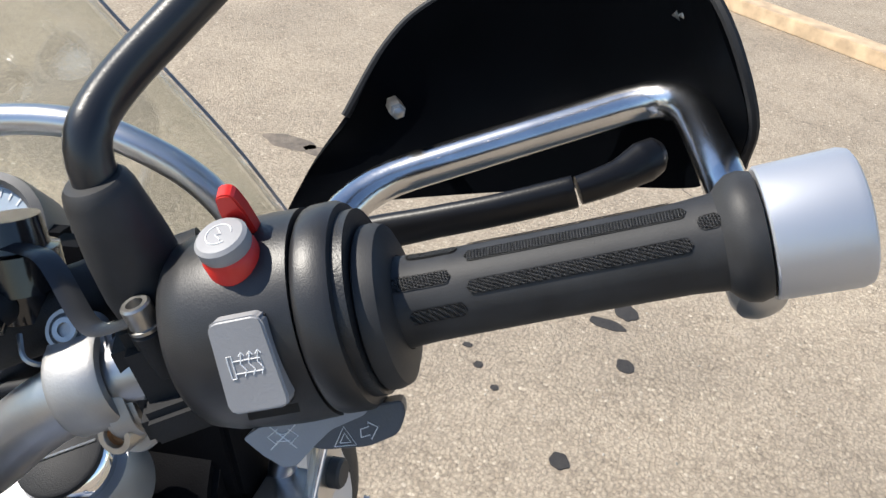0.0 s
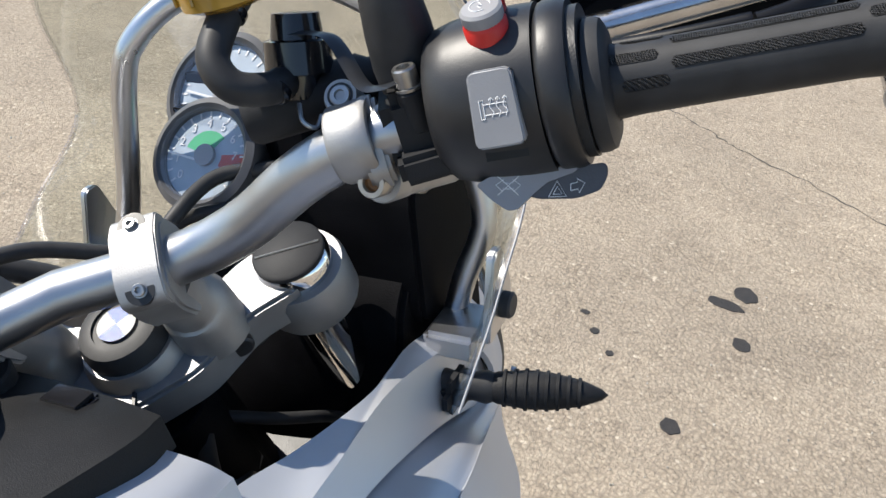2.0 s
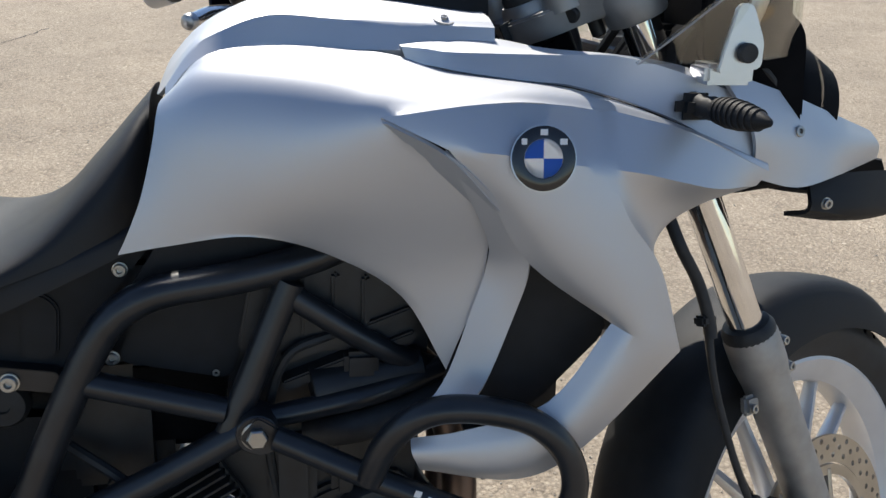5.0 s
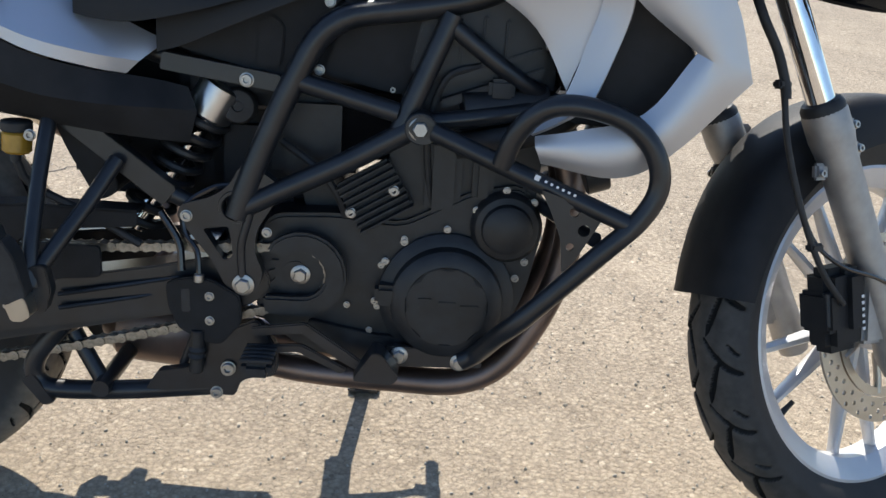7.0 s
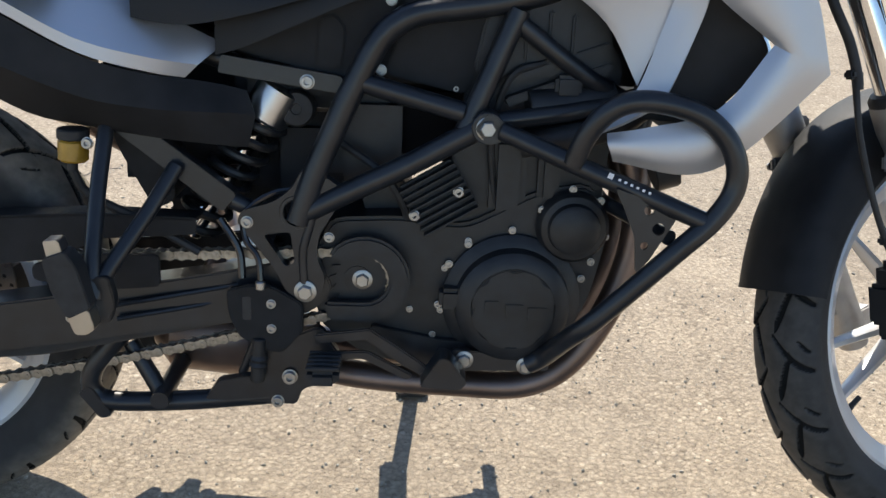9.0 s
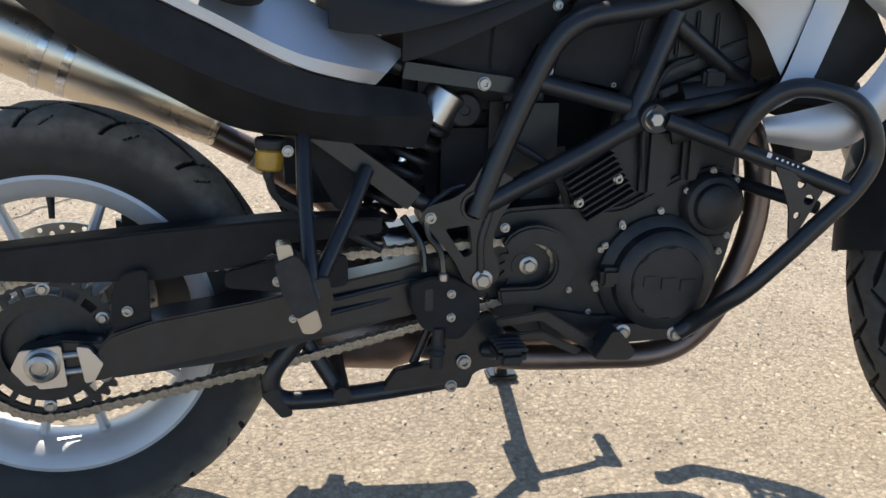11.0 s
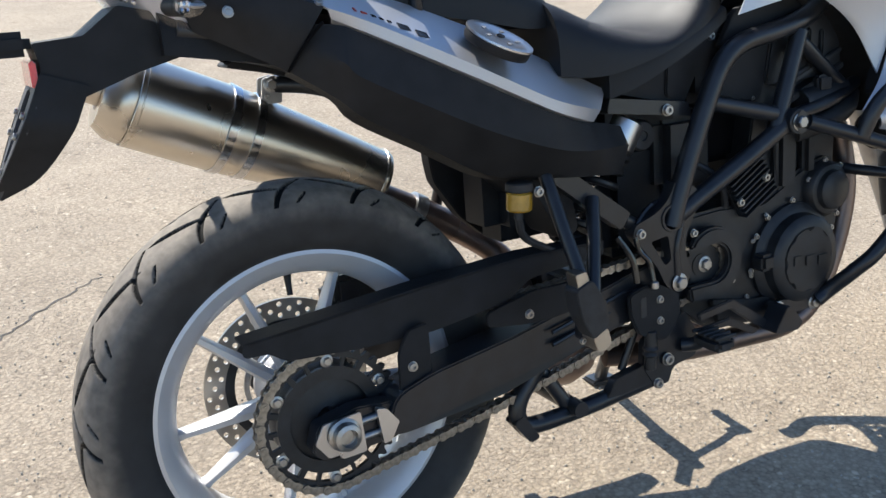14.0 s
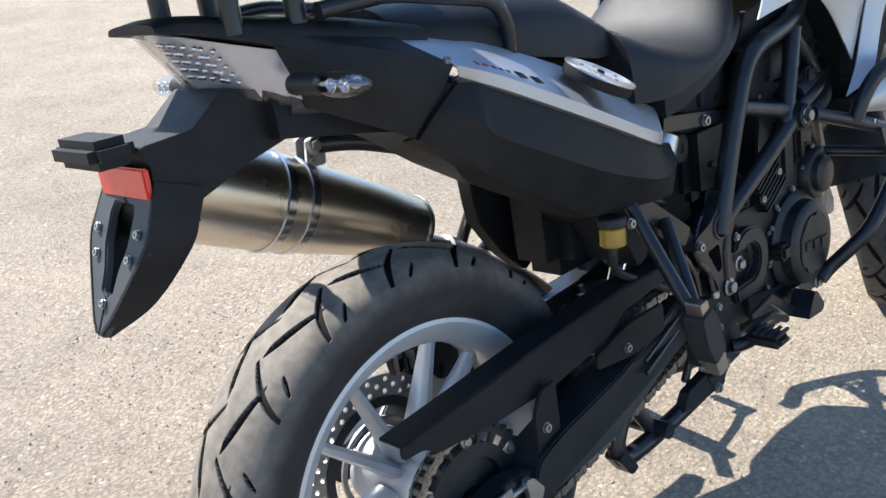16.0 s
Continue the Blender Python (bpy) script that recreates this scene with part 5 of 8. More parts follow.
SIDE = {
    "blade_tip": ([
        [(0.964, -0.2225, 0.955), (1.006, -0.216, 0.918), (1.052, -0.212, 0.876)],
        [(0.968, -0.2235, 0.954), (1.022, -0.229, 0.925), (1.07, -0.2265, 0.876)]], ()),
    "upper_panel": ([
        [(0.99, -0.127, 1.009), (1.03, -0.119, 1.013), (1.08, -0.112, 1.015), (1.133, -0.122, 1.007), (1.2, -0.134, 1.003), (1.267, -0.126, 0.993), (1.335, -0.128, 0.974)],
        [(0.991, -0.131, 1.008), (1.014, -0.143, 1.007), (1.032, -0.150, 1.005), (1.079, -0.149, 1.004), (1.13, -0.147, 1.003), (1.215, -0.143, 1.0), (1.335, -0.142, 0.965)],
        [(0.996, -0.135, 0.994), (1.02, -0.151, 0.992), (1.045, -0.158, 0.988), (1.10, -0.160, 0.981), (1.16, -0.159, 0.974), (1.26, -0.156, 0.942), (1.36, -0.150, 0.889)]], (1,)),
    "front_panel": ([
        [(0.962, -0.224, 0.957), (1.05, -0.216, 0.967), (1.12, -0.21, 0.966), (1.17, -0.202, 0.958)],
        [(1.02, -0.232, 0.93), (1.07, -0.242, 0.927), (1.12, -0.244, 0.92), (1.165, -0.236, 0.912)],
        [(1.058, -0.228, 0.885), (1.09, -0.242, 0.88), (1.14, -0.244, 0.87), (1.188, -0.237, 0.865)],
        [(1.1, -0.224, 0.822), (1.135, -0.238, 0.818), (1.178, -0.241, 0.815), (1.226, -0.229, 0.815)],
        [(1.184, -0.222, 0.76), (1.2, -0.233, 0.752), (1.225, -0.233, 0.741), (1.258, -0.22, 0.727)],
        [(1.126, -0.224, 0.682), (1.14, -0.234, 0.665), (1.15, -0.234, 0.648), (1.166, -0.223, 0.631)],
        [(1.045, -0.224, 0.657), (1.055, -0.232, 0.637), (1.075, -0.232, 0.617), (1.10, -0.22, 0.598)],
        [(0.995, -0.21, 0.645), (0.995, -0.218, 0.634), (1.0, -0.218, 0.622), (1.005, -0.21, 0.61)]], (1, 4)),
    "scoop_blade": ([
        [(1.018, -0.228, 0.93), (1.035, -0.2295, 0.917), (1.056, -0.229, 0.897)],
        [(1.062, -0.207, 0.85), (1.078, -0.216, 0.85), (1.094, -0.223, 0.846)],
        [(1.068, -0.192, 0.812), (1.086, -0.205, 0.81), (1.102, -0.216, 0.812)],
        [(1.056, -0.187, 0.765), (1.074, -0.199, 0.762), (1.092, -0.206, 0.764)],
        [(1.032, -0.183, 0.69), (1.048, -0.195, 0.69), (1.066, -0.205, 0.692)],
        [(0.995, -0.182, 0.64), (1.015, -0.196, 0.652), (1.045, -0.208, 0.672)]], ()),
    "nose_panel": ([
        [(1.30, -0.148, 0.992), (1.40, -0.112, 0.962), (1.48, -0.07, 0.935), (1.57, -0.01, 0.905)],
        [(1.34, -0.157, 0.935), (1.41, -0.127, 0.918), (1.485, -0.09, 0.905), (1.585, -0.01, 0.888)],
        [(1.352, -0.15, 0.882), (1.41, -0.135, 0.868), (1.47, -0.108, 0.873), (1.585, -0.01, 0.872)]], ()),
    "flank_panel": ([
        [(1.165, -0.203, 0.962), (1.205, -0.196, 0.952), (1.25, -0.186, 0.94), (1.30, -0.173, 0.919), (1.365, -0.154, 0.89)],
        [(1.163, -0.236, 0.913), (1.205, -0.226, 0.905), (1.25, -0.211, 0.893), (1.295, -0.192, 0.882), (1.352, -0.156, 0.876)],
        [(1.19, -0.236, 0.863), (1.215, -0.205, 0.862), (1.25, -0.18, 0.86), (1.29, -0.162, 0.862), (1.335, -0.143, 0.866)],
        [(1.226, -0.228, 0.815), (1.232, -0.195, 0.82), (1.244, -0.172, 0.828), (1.265, -0.15, 0.838), (1.29, -0.132, 0.848)]], (1,))}
for s in (-1, 1):
    fa = group("fairing", bike)
    part("side_panel", tank_side(s), PAINT, fa, "satin silver painted side panel", 50)
    for name, (rows, sharp) in SIDE.items():
        grid = spread([[(x, y * -s, z) for x, y, z in r] for r in rows], 5, 5, sharp)
        if name == "flank_panel":
            continue
        grids = [grid]
        if name == "front_panel":   # runs on round the corner into the hollow behind the nose
            side, crease = SIDE["flank_panel"]
            flank = spread([[(x, y * -s, z) for x, y, z in r] for r in side], 5, 5, crease)
            flank[0] = grid[-1][:16]
            grids.append(flank)
        bm = skin(grids, 0.004)
        part(name, bm, PAINT, fa, "satin silver painted " + name.replace("_", " "), 28)
    part("beak", patch([[(1.44, s * 0.105, 0.872), (1.52, s * 0.08, 0.872), (1.62, s * 0.03, 0.862)], [(1.435, s * 0.125, 0.84), (1.52, s * 0.095, 0.825), (1.64, s * 0.03, 0.82)], [(1.42, s * 0.1, 0.828), (1.52, s * 0.07, 0.812), (1.64, s * 0.01, 0.812)]], 4, 4, 0.005), BLACKP, fa, "grained black beak")
    screw((1.449, s * 0.13, 0.849), (0.2, s, 0), 0.0075, fa)
    screw((1.409, s * 0.123, 0.925), (0.3, s, 0.25), 0.008, fa)
    # round tank badge in plain quarters
    n = Vector((-0.05, s * 1.0, 0.18)).normalized()
    m = aim((1.1, s * 0.2455, 0.925), n)
    m = m @ Matrix.Scale(0.8, 4)
    part("badge_ring", lathe([(0.0365, -0.002), (0.0365, 0.0025), (0.035, 0.0035), (0.0215, 0.0035), (0.0215, 0.002)], 44, m), BLACKG, fa, "round black badge ring")
    part("badge_edge", lathe([(0.0365, 0.002), (0.0365, 0.0038), (0.0352, 0.004), (0.0352, 0.0034)], 44, m), ALU, fa)
    for k in range(4):
        bm = bmesh.new()
        c = bm.verts.new((0, 0, 0.0032))
        arc = [bm.verts.new((0.021 * math.cos(radians(90 * k + 15 * j)), 0.021 * math.sin(radians(90 * k + 15 * j)), 0.0032)) for j in range(7)]
        bm.faces.new([c] + arc)
        bmesh.ops.solidify(bm, geom=bm.faces[:], thickness=0.001)
        bm.transform(m)
        part("badge_quarter", bm, BLUE if k % 2 else WHITE, fa)
    for k, w in enumerate((0.008, 0.011, 0.011)):
        a = radians((140, 90, 40)[k])
        part("badge_bar", box((0.0282 * math.cos(a), 0.0282 * math.sin(a), 0.0038), (w * 0.75, 0.0065, 0.0006), 0.0002, m @ Matrix.Rotation(0, 4, "Z")), WHITE, fa)

# black centre cover with the ignition key
cv = group("tank_cover_cap", bike)
rows = [
    [(1.088, 0, 1.056), (1.052, 0, 1.060), (0.997, 0, 1.060), (0.953, 0, 1.058), (0.932, 0, 1.056)],
    [(1.087, -0.042, 1.055), (1.054, -0.046, 1.059), (0.996, -0.036, 1.059), (0.951, -0.028, 1.057), (0.929, -0.012, 1.055)],
    [(1.085, -0.074, 1.053), (1.057, -0.075, 1.055), (0.995, -0.059, 1.056), (0.949, -0.048, 1.055), (0.925, -0.02, 1.053)],
    [(1.085, -0.080, 1.034), (1.056, -0.081, 1.036), (0.996, -0.062, 1.039), (0.948, -0.051, 1.041), (0.921, -0.022, 1.042)]]
part("cover_shell", patch(rows, 4, 4, 0.004, True, (2,)), COVERM, cv, "grained black tank cover", 30)
lb = group("warning_label", bike, Matrix.Translation((0.883, -0.014, 1.0500)) @ Matrix.Rotation(radians(3.5), 4, "X") @ Matrix.Rotation(radians(-9), 4, "Y") @ Matrix.Rotation(radians(-83), 4, "Z") @ Matrix.Scale(0.84, 4), "black warning label with rows of small print")
part("label_sheet", box((0, 0, 0), (0.072, 0.05, 0.0008), 0.0002), BLACKG, lb)
r = random.Random(3)
for k in range(9):
    x = -0.032
    while x < 0.03:
        w = r.uniform(0.002, 0.011)
        if x + w > 0.033 or (k < 2 and abs(x) > 0.02):
            x += 0.004
            continue
        part("print_bar", box((x + w / 2, 0.02 - 0.005 * k, 0.0007), (w, 0.0009 if k > 1 else 0.0024, 0.0003), 0, None), GREYP if k > 1 else WHITE, lb)
        x += w + 0.0012

# ---- seat ----
st = group("seat", bike)


def loft(secs, k=4, n=20, power=3.0):
    """Sections (x, top, bottom, half width, crown) become one closed body along x."""
    pts = catmull([Vector((x, t, b)) for x, t, b, w, c in secs], k)
    wid = catmull([Vector((x, w, c)) for x, t, b, w, c in secs], k)
    bm = bmesh.new()
    rings = []
    for p, q in zip(pts, wid):
        x, top, bot, w, c = p.x, p.y, p.z, q.y, q.z
        half = []
        for j in range(n + 1):
            a = math.pi * j / n
            ca, sa = math.cos(a), math.sin(a)
            y = -w * math.copysign(abs(ca) ** (2 / power), ca)
            z = bot + (top - c - bot) * sa ** (2 / power) + c * (1 - (y / w) ** 2)
            half.append(bm.verts.new((x, y, z)))
        rings.append(half)
    for A, B in zip(rings, rings[1:]):
        for j in range(n):
            bm.faces.new((A[j], A[j + 1], B[j + 1], B[j]))
        bm.faces.new((A[n], A[0], B[0], B[n]))
    bm.faces.new(rings[0])
    bm.faces.new(list(reversed(rings[-1])))
    return bm


part("rider_seat", loft([(0.755, 0.955, 0.83, 0.085, 0.006), (0.735, 0.932, 0.82, 0.115, 0.01), (0.70, 0.892, 0.815, 0.135, 0.012), (0.65, 0.84, 0.80, 0.152, 0.012), (0.60, 0.815, 0.785, 0.165, 0.01), (0.55, 0.818, 0.77, 0.168, 0.01), (0.48, 0.842, 0.755, 0.165, 0.012), (0.43, 0.868, 0.755, 0.155, 0.014), (0.40, 0.88, 0.76, 0.148, 0.014)], 5, 22, 4.0), SEATM, st, "black vinyl rider's seat worn shiny", 50)
part("seat_skirt", loft([(0.74, 0.84, 0.815, 0.125, 0.0), (0.68, 0.82, 0.79, 0.145, 0.0), (0.60, 0.80, 0.755, 0.152, 0.0), (0.54, 0.79, 0.728, 0.142, 0.0), (0.50, 0.79, 0.715, 0.13, 0.0)], 4, 16, 6.0), SEATM, st)
ps = group("pillion_seat", bike)
part("pillion_pad", loft([(0.41, 0.885, 0.83, 0.115, 0.012), (0.37, 0.912, 0.83, 0.118, 0.014), (0.32, 0.935, 0.84, 0.118, 0.014), (0.22, 0.948, 0.86, 0.115, 0.012), (0.10, 0.955, 0.88, 0.108, 0.01), (0.02, 0.958, 0.90, 0.098, 0.008)], 5, 22, 3.6), SEATM, ps, "black vinyl pillion seat", 50)

# ---- tail ----
tl = group("tail_fairing", bike)
for s in (-1, 1):
    rows = [[(-0.008, s * 0.088, 0.934), (0.09, s * 0.10, 0.908), (0.16, s * 0.115, 0.885), (0.27, s * 0.122, 0.84), (0.38, s * 0.118, 0.79), (0.46, s * 0.112, 0.75), (0.507, s * 0.108, 0.728)],
            [(0.045, s * 0.165, 0.882), (0.09, s * 0.184, 0.862), (0.16, s * 0.192, 0.829), (0.25, s * 0.199, 0.785), (0.345, s * 0.203, 0.738), (0.42, s * 0.175, 0.715), (0.478, s * 0.135, 0.702)],
            [(0.05, s * 0.162, 0.868), (0.093, s * 0.183, 0.846), (0.163, s * 0.191, 0.812), (0.255, s * 0.198, 0.767), (0.35, s * 0.202, 0.72), (0.42, s * 0.172, 0.697), (0.462, s * 0.138, 0.686)],
            [(0.055, s * 0.145, 0.862), (0.095, s * 0.155, 0.84), (0.165, s * 0.16, 0.806), (0.255, s * 0.165, 0.761), (0.345, s * 0.165, 0.715), (0.41, s * 0.15, 0.692), (0.45, s * 0.125, 0.682)]]
    part("silver_panel", patch(rows, 5, 4, 0.004, False, (1, 2)), PAINT, tl, "satin silver tail panel", 28)
    o = [(0.052, 0.858), (-0.02, 0.808), (0.035, 0.765), (0.095, 0.735), (0.115, 0.702), (0.21, 0.652), (0.35, 0.622), (0.41, 0.612), (0.488, 0.682), (0.45, 0.684), (0.36, 0.708), (0.27, 0.752), (0.12, 0.826)]
    if s > 0:
        o = [(0.052, 0.858), (-0.02, 0.808), (0.06, 0.79), (0.2, 0.745), (0.4, 0.68), (0.488, 0.682), (0.45, 0.7), (0.36, 0.722), (0.27, 0.76), (0.12, 0.826)]
    if s > 0:
        part("side_case", prism(rounded(o, 0.008), 0.10, 0.16, 0.014), BLACKP, tl, "grained black tail side case")
    else:
        rows = [[(0.03, -0.155, 0.864), (0.058, -0.171, 0.860), (0.08, -0.176, 0.850), (0.163, -0.187, 0.808), (0.255, -0.194, 0.763), (0.35, -0.198, 0.716), (0.42, -0.168, 0.693), (0.465, -0.135, 0.684), (0.505, -0.118, 0.676), (0.535, -0.108, 0.668)],
                [(0.015, -0.148, 0.836), (0.052, -0.186, 0.815), (0.072, -0.190, 0.795), (0.16, -0.199, 0.748), (0.255, -0.203, 0.702), (0.35, -0.203, 0.667), (0.42, -0.180, 0.652), (0.475, -0.152, 0.645), (0.518, -0.130, 0.641), (0.547, -0.112, 0.636)],
                [(-0.004, -0.134, 0.809), (0.05, -0.160, 0.768), (0.082, -0.161, 0.741), (0.17, -0.157, 0.690), (0.264, -0.152, 0.637), (0.345, -0.153, 0.622), (0.42, -0.150, 0.610), (0.475, -0.142, 0.603), (0.512, -0.122, 0.596), (0.535, -0.108, 0.592)],
                [(0.0, -0.105, 0.802), (0.05, -0.125, 0.766), (0.08, -0.122, 0.733), (0.17, -0.120, 0.682), (0.264, -0.116, 0.630), (0.345, -0.115, 0.612), (0.42, -0.115, 0.602), (0.475, -0.105, 0.597), (0.51, -0.098, 0.593), (0.53, -0.09, 0.592)]]
        part("side_case", patch(rows, 4, 5, 0.004, False, (1, 2)), BLACKP, tl, "grained black tail side case", 32)
        part("case_seam", sweep([(0.034, -0.173, 0.866), (0.012, -0.156, 0.838), (-0.004, -0.1355, 0.808)], 0.0022, 6), BLACKM, tl)
    o = [(0.30, 0.70), (0.38, 0.622), (0.49, 0.612), (0.512, 0.64), (0.51, 0.672), (0.47, 0.70)]
    if s > 0:
        part("side_case_nose", prism(rounded(o, 0.012), 0.095, 0.142, 0.01), BLACKP, tl)
    rows = [[(-0.232, s * 0.044, 0.982), (-0.15, s * 0.072, 0.966), (-0.06, s * 0.092, 0.945), (-0.005, s * 0.095, 0.934)],
            [(-0.131, s * 0.079, 0.937), (-0.09, s * 0.108, 0.932), (-0.03, s * 0.140, 0.913), (0.04, s * 0.166, 0.884)],
            [(-0.118, s * 0.081, 0.902), (-0.08, s * 0.116, 0.89), (-0.03, s * 0.142, 0.872), (0.018, s * 0.158, 0.85)],
            [(-0.103, s * 0.077, 0.866), (-0.07, s * 0.1, 0.846), (-0.035, s * 0.122, 0.826), (-0.006, s * 0.134, 0.809)]]
    part("tail_panel", patch(rows, 5, 5, 0.004, False, (1,)), BLACKP, tl, "grained black tail panel", 30)
    screw((0.036, s * 0.1605, 0.889), (0, s * 0.7, 0.7), 0.0062, tl)
    screw((-0.068, s * 0.124, 0.887), (-0.3, s, 0.1), 0.0085, tl)
    part("grab_rail", pipe([(-0.09, s * 0.11, 0.966), (0.0, s * 0.122, 0.970), (0.166, s * 0.123, 0.939), (0.188, s * 0.121, 0.905), (0.194, s * 0.112, 0.868)], 0.0095, 0.025, 14), BLACKF, tl, "black grab rail")
part("top_deck", loft([(0.06, 0.935, 0.90, 0.11, 0.004), (-0.05, 0.958, 0.91, 0.112, 0.004), (-0.15, 0.975, 0.945, 0.084, 0.004), (-0.212, 0.985, 0.965, 0.06, 0.003), (-0.246, 0.982, 0.972, 0.05, 0.002)], 4, 16, 5.0), BLACKP, tl)
part("under_tray", loft([(0.28, 0.80, 0.66, 0.09, 0), (0.18, 0.82, 0.72, 0.09, 0), (0.05, 0.86, 0.80, 0.085, 0), (-0.14, 0.90, 0.84, 0.07, 0)], 4, 12, 4.0), BLACKP, tl)
part("hugger", sweep([(0.42, 0, 0.56), (0.365, 0, 0.62), (0.315, 0, 0.68)], [0.05, 0.06, 0.05], 16, 5, flat=0.5), BLACKP, tl)
part("inner_flap", prism(rounded([(0.297, 0.67), (0.30, 0.622), (0.306, 0.585), (0.35, 0.52), (0.398, 0.476), (0.43, 0.49), (0.45, 0.60), (0.41, 0.68)], 0.008), 0.10, 0.13, 0.006), BLACKP, tl)
part("inner_flap", prism(rounded([(0.33, 0.68), (0.42, 0.63), (0.44, 0.52), (0.41, 0.505), (0.37, 0.58)], 0.012), -0.12, -0.03, 0.008), BLACKP, tl)
rk = group("luggage_rack", bike)
for x, y in ((-0.17, -0.07), (-0.10, -0.085), (-0.03, -0.09), (-0.17, 0.07), (-0.10, 0.085), (0.05, -0.1)):
    part("rack_post", rod((x, y, 0.955), (x, y, 1.028), 0.0115), BLACKF, rk)
part("rack_plate", box((-0.085, 0, 1.037), (0.36, 0.26, 0.02), 0.008), BLACKP, rk, "black rack plate")

# fuel filler cap on the silver panel
fc = group("filler_cap", bike)
m = aim((0.279, -0.185, 0.8275), Vector((0.34, -0.452, 1)))
part("cap_top", lathe([(0.047, -0.004), (0.049, -0.002), (0.0485, 0.0005), (0.036, 0.0012), (0.034, 0.0), (0, 0.0)], 48, m), ALU, fc, "round aluminium filler cap")
part("cap_body", lathe([(0.046, -0.016), (0.0475, -0.012), (0.0475, -0.004), (0, -0.004)], 48, m), BLACKP, fc, "black rubber ring")
part("cap_key_flap", prism(rounded([(-0.008, -0.005), (0.008, -0.005), (0.008, 0.005), (-0.008, 0.005)], 0.003), 0.0, 0.002, 0.0005, m @ Matrix.Rotation(radians(90), 4, "X")), BLACKG, fc)
for k in range(5):
    a = radians(72 * k + 20)
    part("cap_dimple", box((0.026 * math.cos(a), 0.026 * math.sin(a), 0.0008), (0.012, 0.005, 0.0012), 0.0004, m @ Matrix.Rotation(0.0, 4, "Z")), CAST, fc)

# model name as plain bars on the silver panel
for k, (x, w, h, mt) in enumerate(((0.083, 0.004, 0.009, REDL), (0.094, 0.009, 0.0045, REDL), (0.106, 0.007, 0.006, BLACKG), (0.116, 0.007, 0.006, BLACKG), (0.126, 0.007, 0.006, BLACKG), (0.145, 0.019, 0.013, BLACKG), (0.169, 0.019, 0.013, BLACKG))):
    A = Vector((x, np.interp(x, (0.03, 0.09, 0.16, 0.27), (-0.085, -0.10, -0.115, -0.122)), np.interp(x, (0.03, 0.09, 0.16, 0.27), (0.925, 0.908, 0.885, 0.84))))
    B = Vector((x, np.interp(x, (0.045, 0.09, 0.16, 0.25), (-0.165, -0.184, -0.192, -0.199)), np.interp(x, (0.045, 0.09, 0.16, 0.25), (0.882, 0.862, 0.829, 0.785))))
    yax = (A - B).normalized()
    zax = Vector((1, 0.1, -0.42)).cross(yax).normalized()
    if zax.z < 0:
        zax = -zax
    xax = yax.cross(zax).normalized()
    m = Matrix.Translation(B.lerp(A, 0.26)) @ Matrix((xax, yax, zax)).transposed().to_4x4()
    part("model_name_bar", box((0, 0, 0.0005), (w, h, 0.0016), 0.0003, m), mt, tl)

# tail light, indicators, plate holder
lt = group("tail_light", bike)
rows = [[(-0.241, 0, 0.974), (-0.226, -0.03, 0.968), (-0.186, -0.055, 0.953), (-0.133, -0.078, 0.935)],
        [(-0.215, 0, 0.937), (-0.199, -0.03, 0.932), (-0.164, -0.056, 0.919), (-0.12, -0.079, 0.902)],
        [(-0.190, 0, 0.902), (-0.175, -0.03, 0.897), (-0.145, -0.055, 0.884), (-0.105, -0.076, 0.868)]]
part("lens", patch(rows, 5, 4, 0.003, True), LENS, lt, "clear tail light lens", 30)
part("reflector", patch([[(x + 0.012, y * 0.93, z - 0.003) for x, y, z in rr] for rr in rows], 5, 4, 0.002, True), PEARL, lt, "silvered reflector", 30)
R_ = [catmull([(x, y, z) for x, y, z in rr], 8) for rr in rows]
for i in range(8):
    for j in range(5):
        k = 3 + int(1.6 * i)
        top, low = R_[0][k], R_[2][k]
        p = top.lerp(low, 0.2 + 0.13 * j) + Vector((0.003, 0.001, 0))
        q_ = 0.62
        part("led", lathe([(q_ * 0.0062, 0), (q_ * 0.0045, q_ * 0.004), (q_ * 0.002, q_ * 0.0062), (0, q_ * 0.0065)], 8, aim(p, (-0.8, -0.55, 0.1))), LEDM, lt)


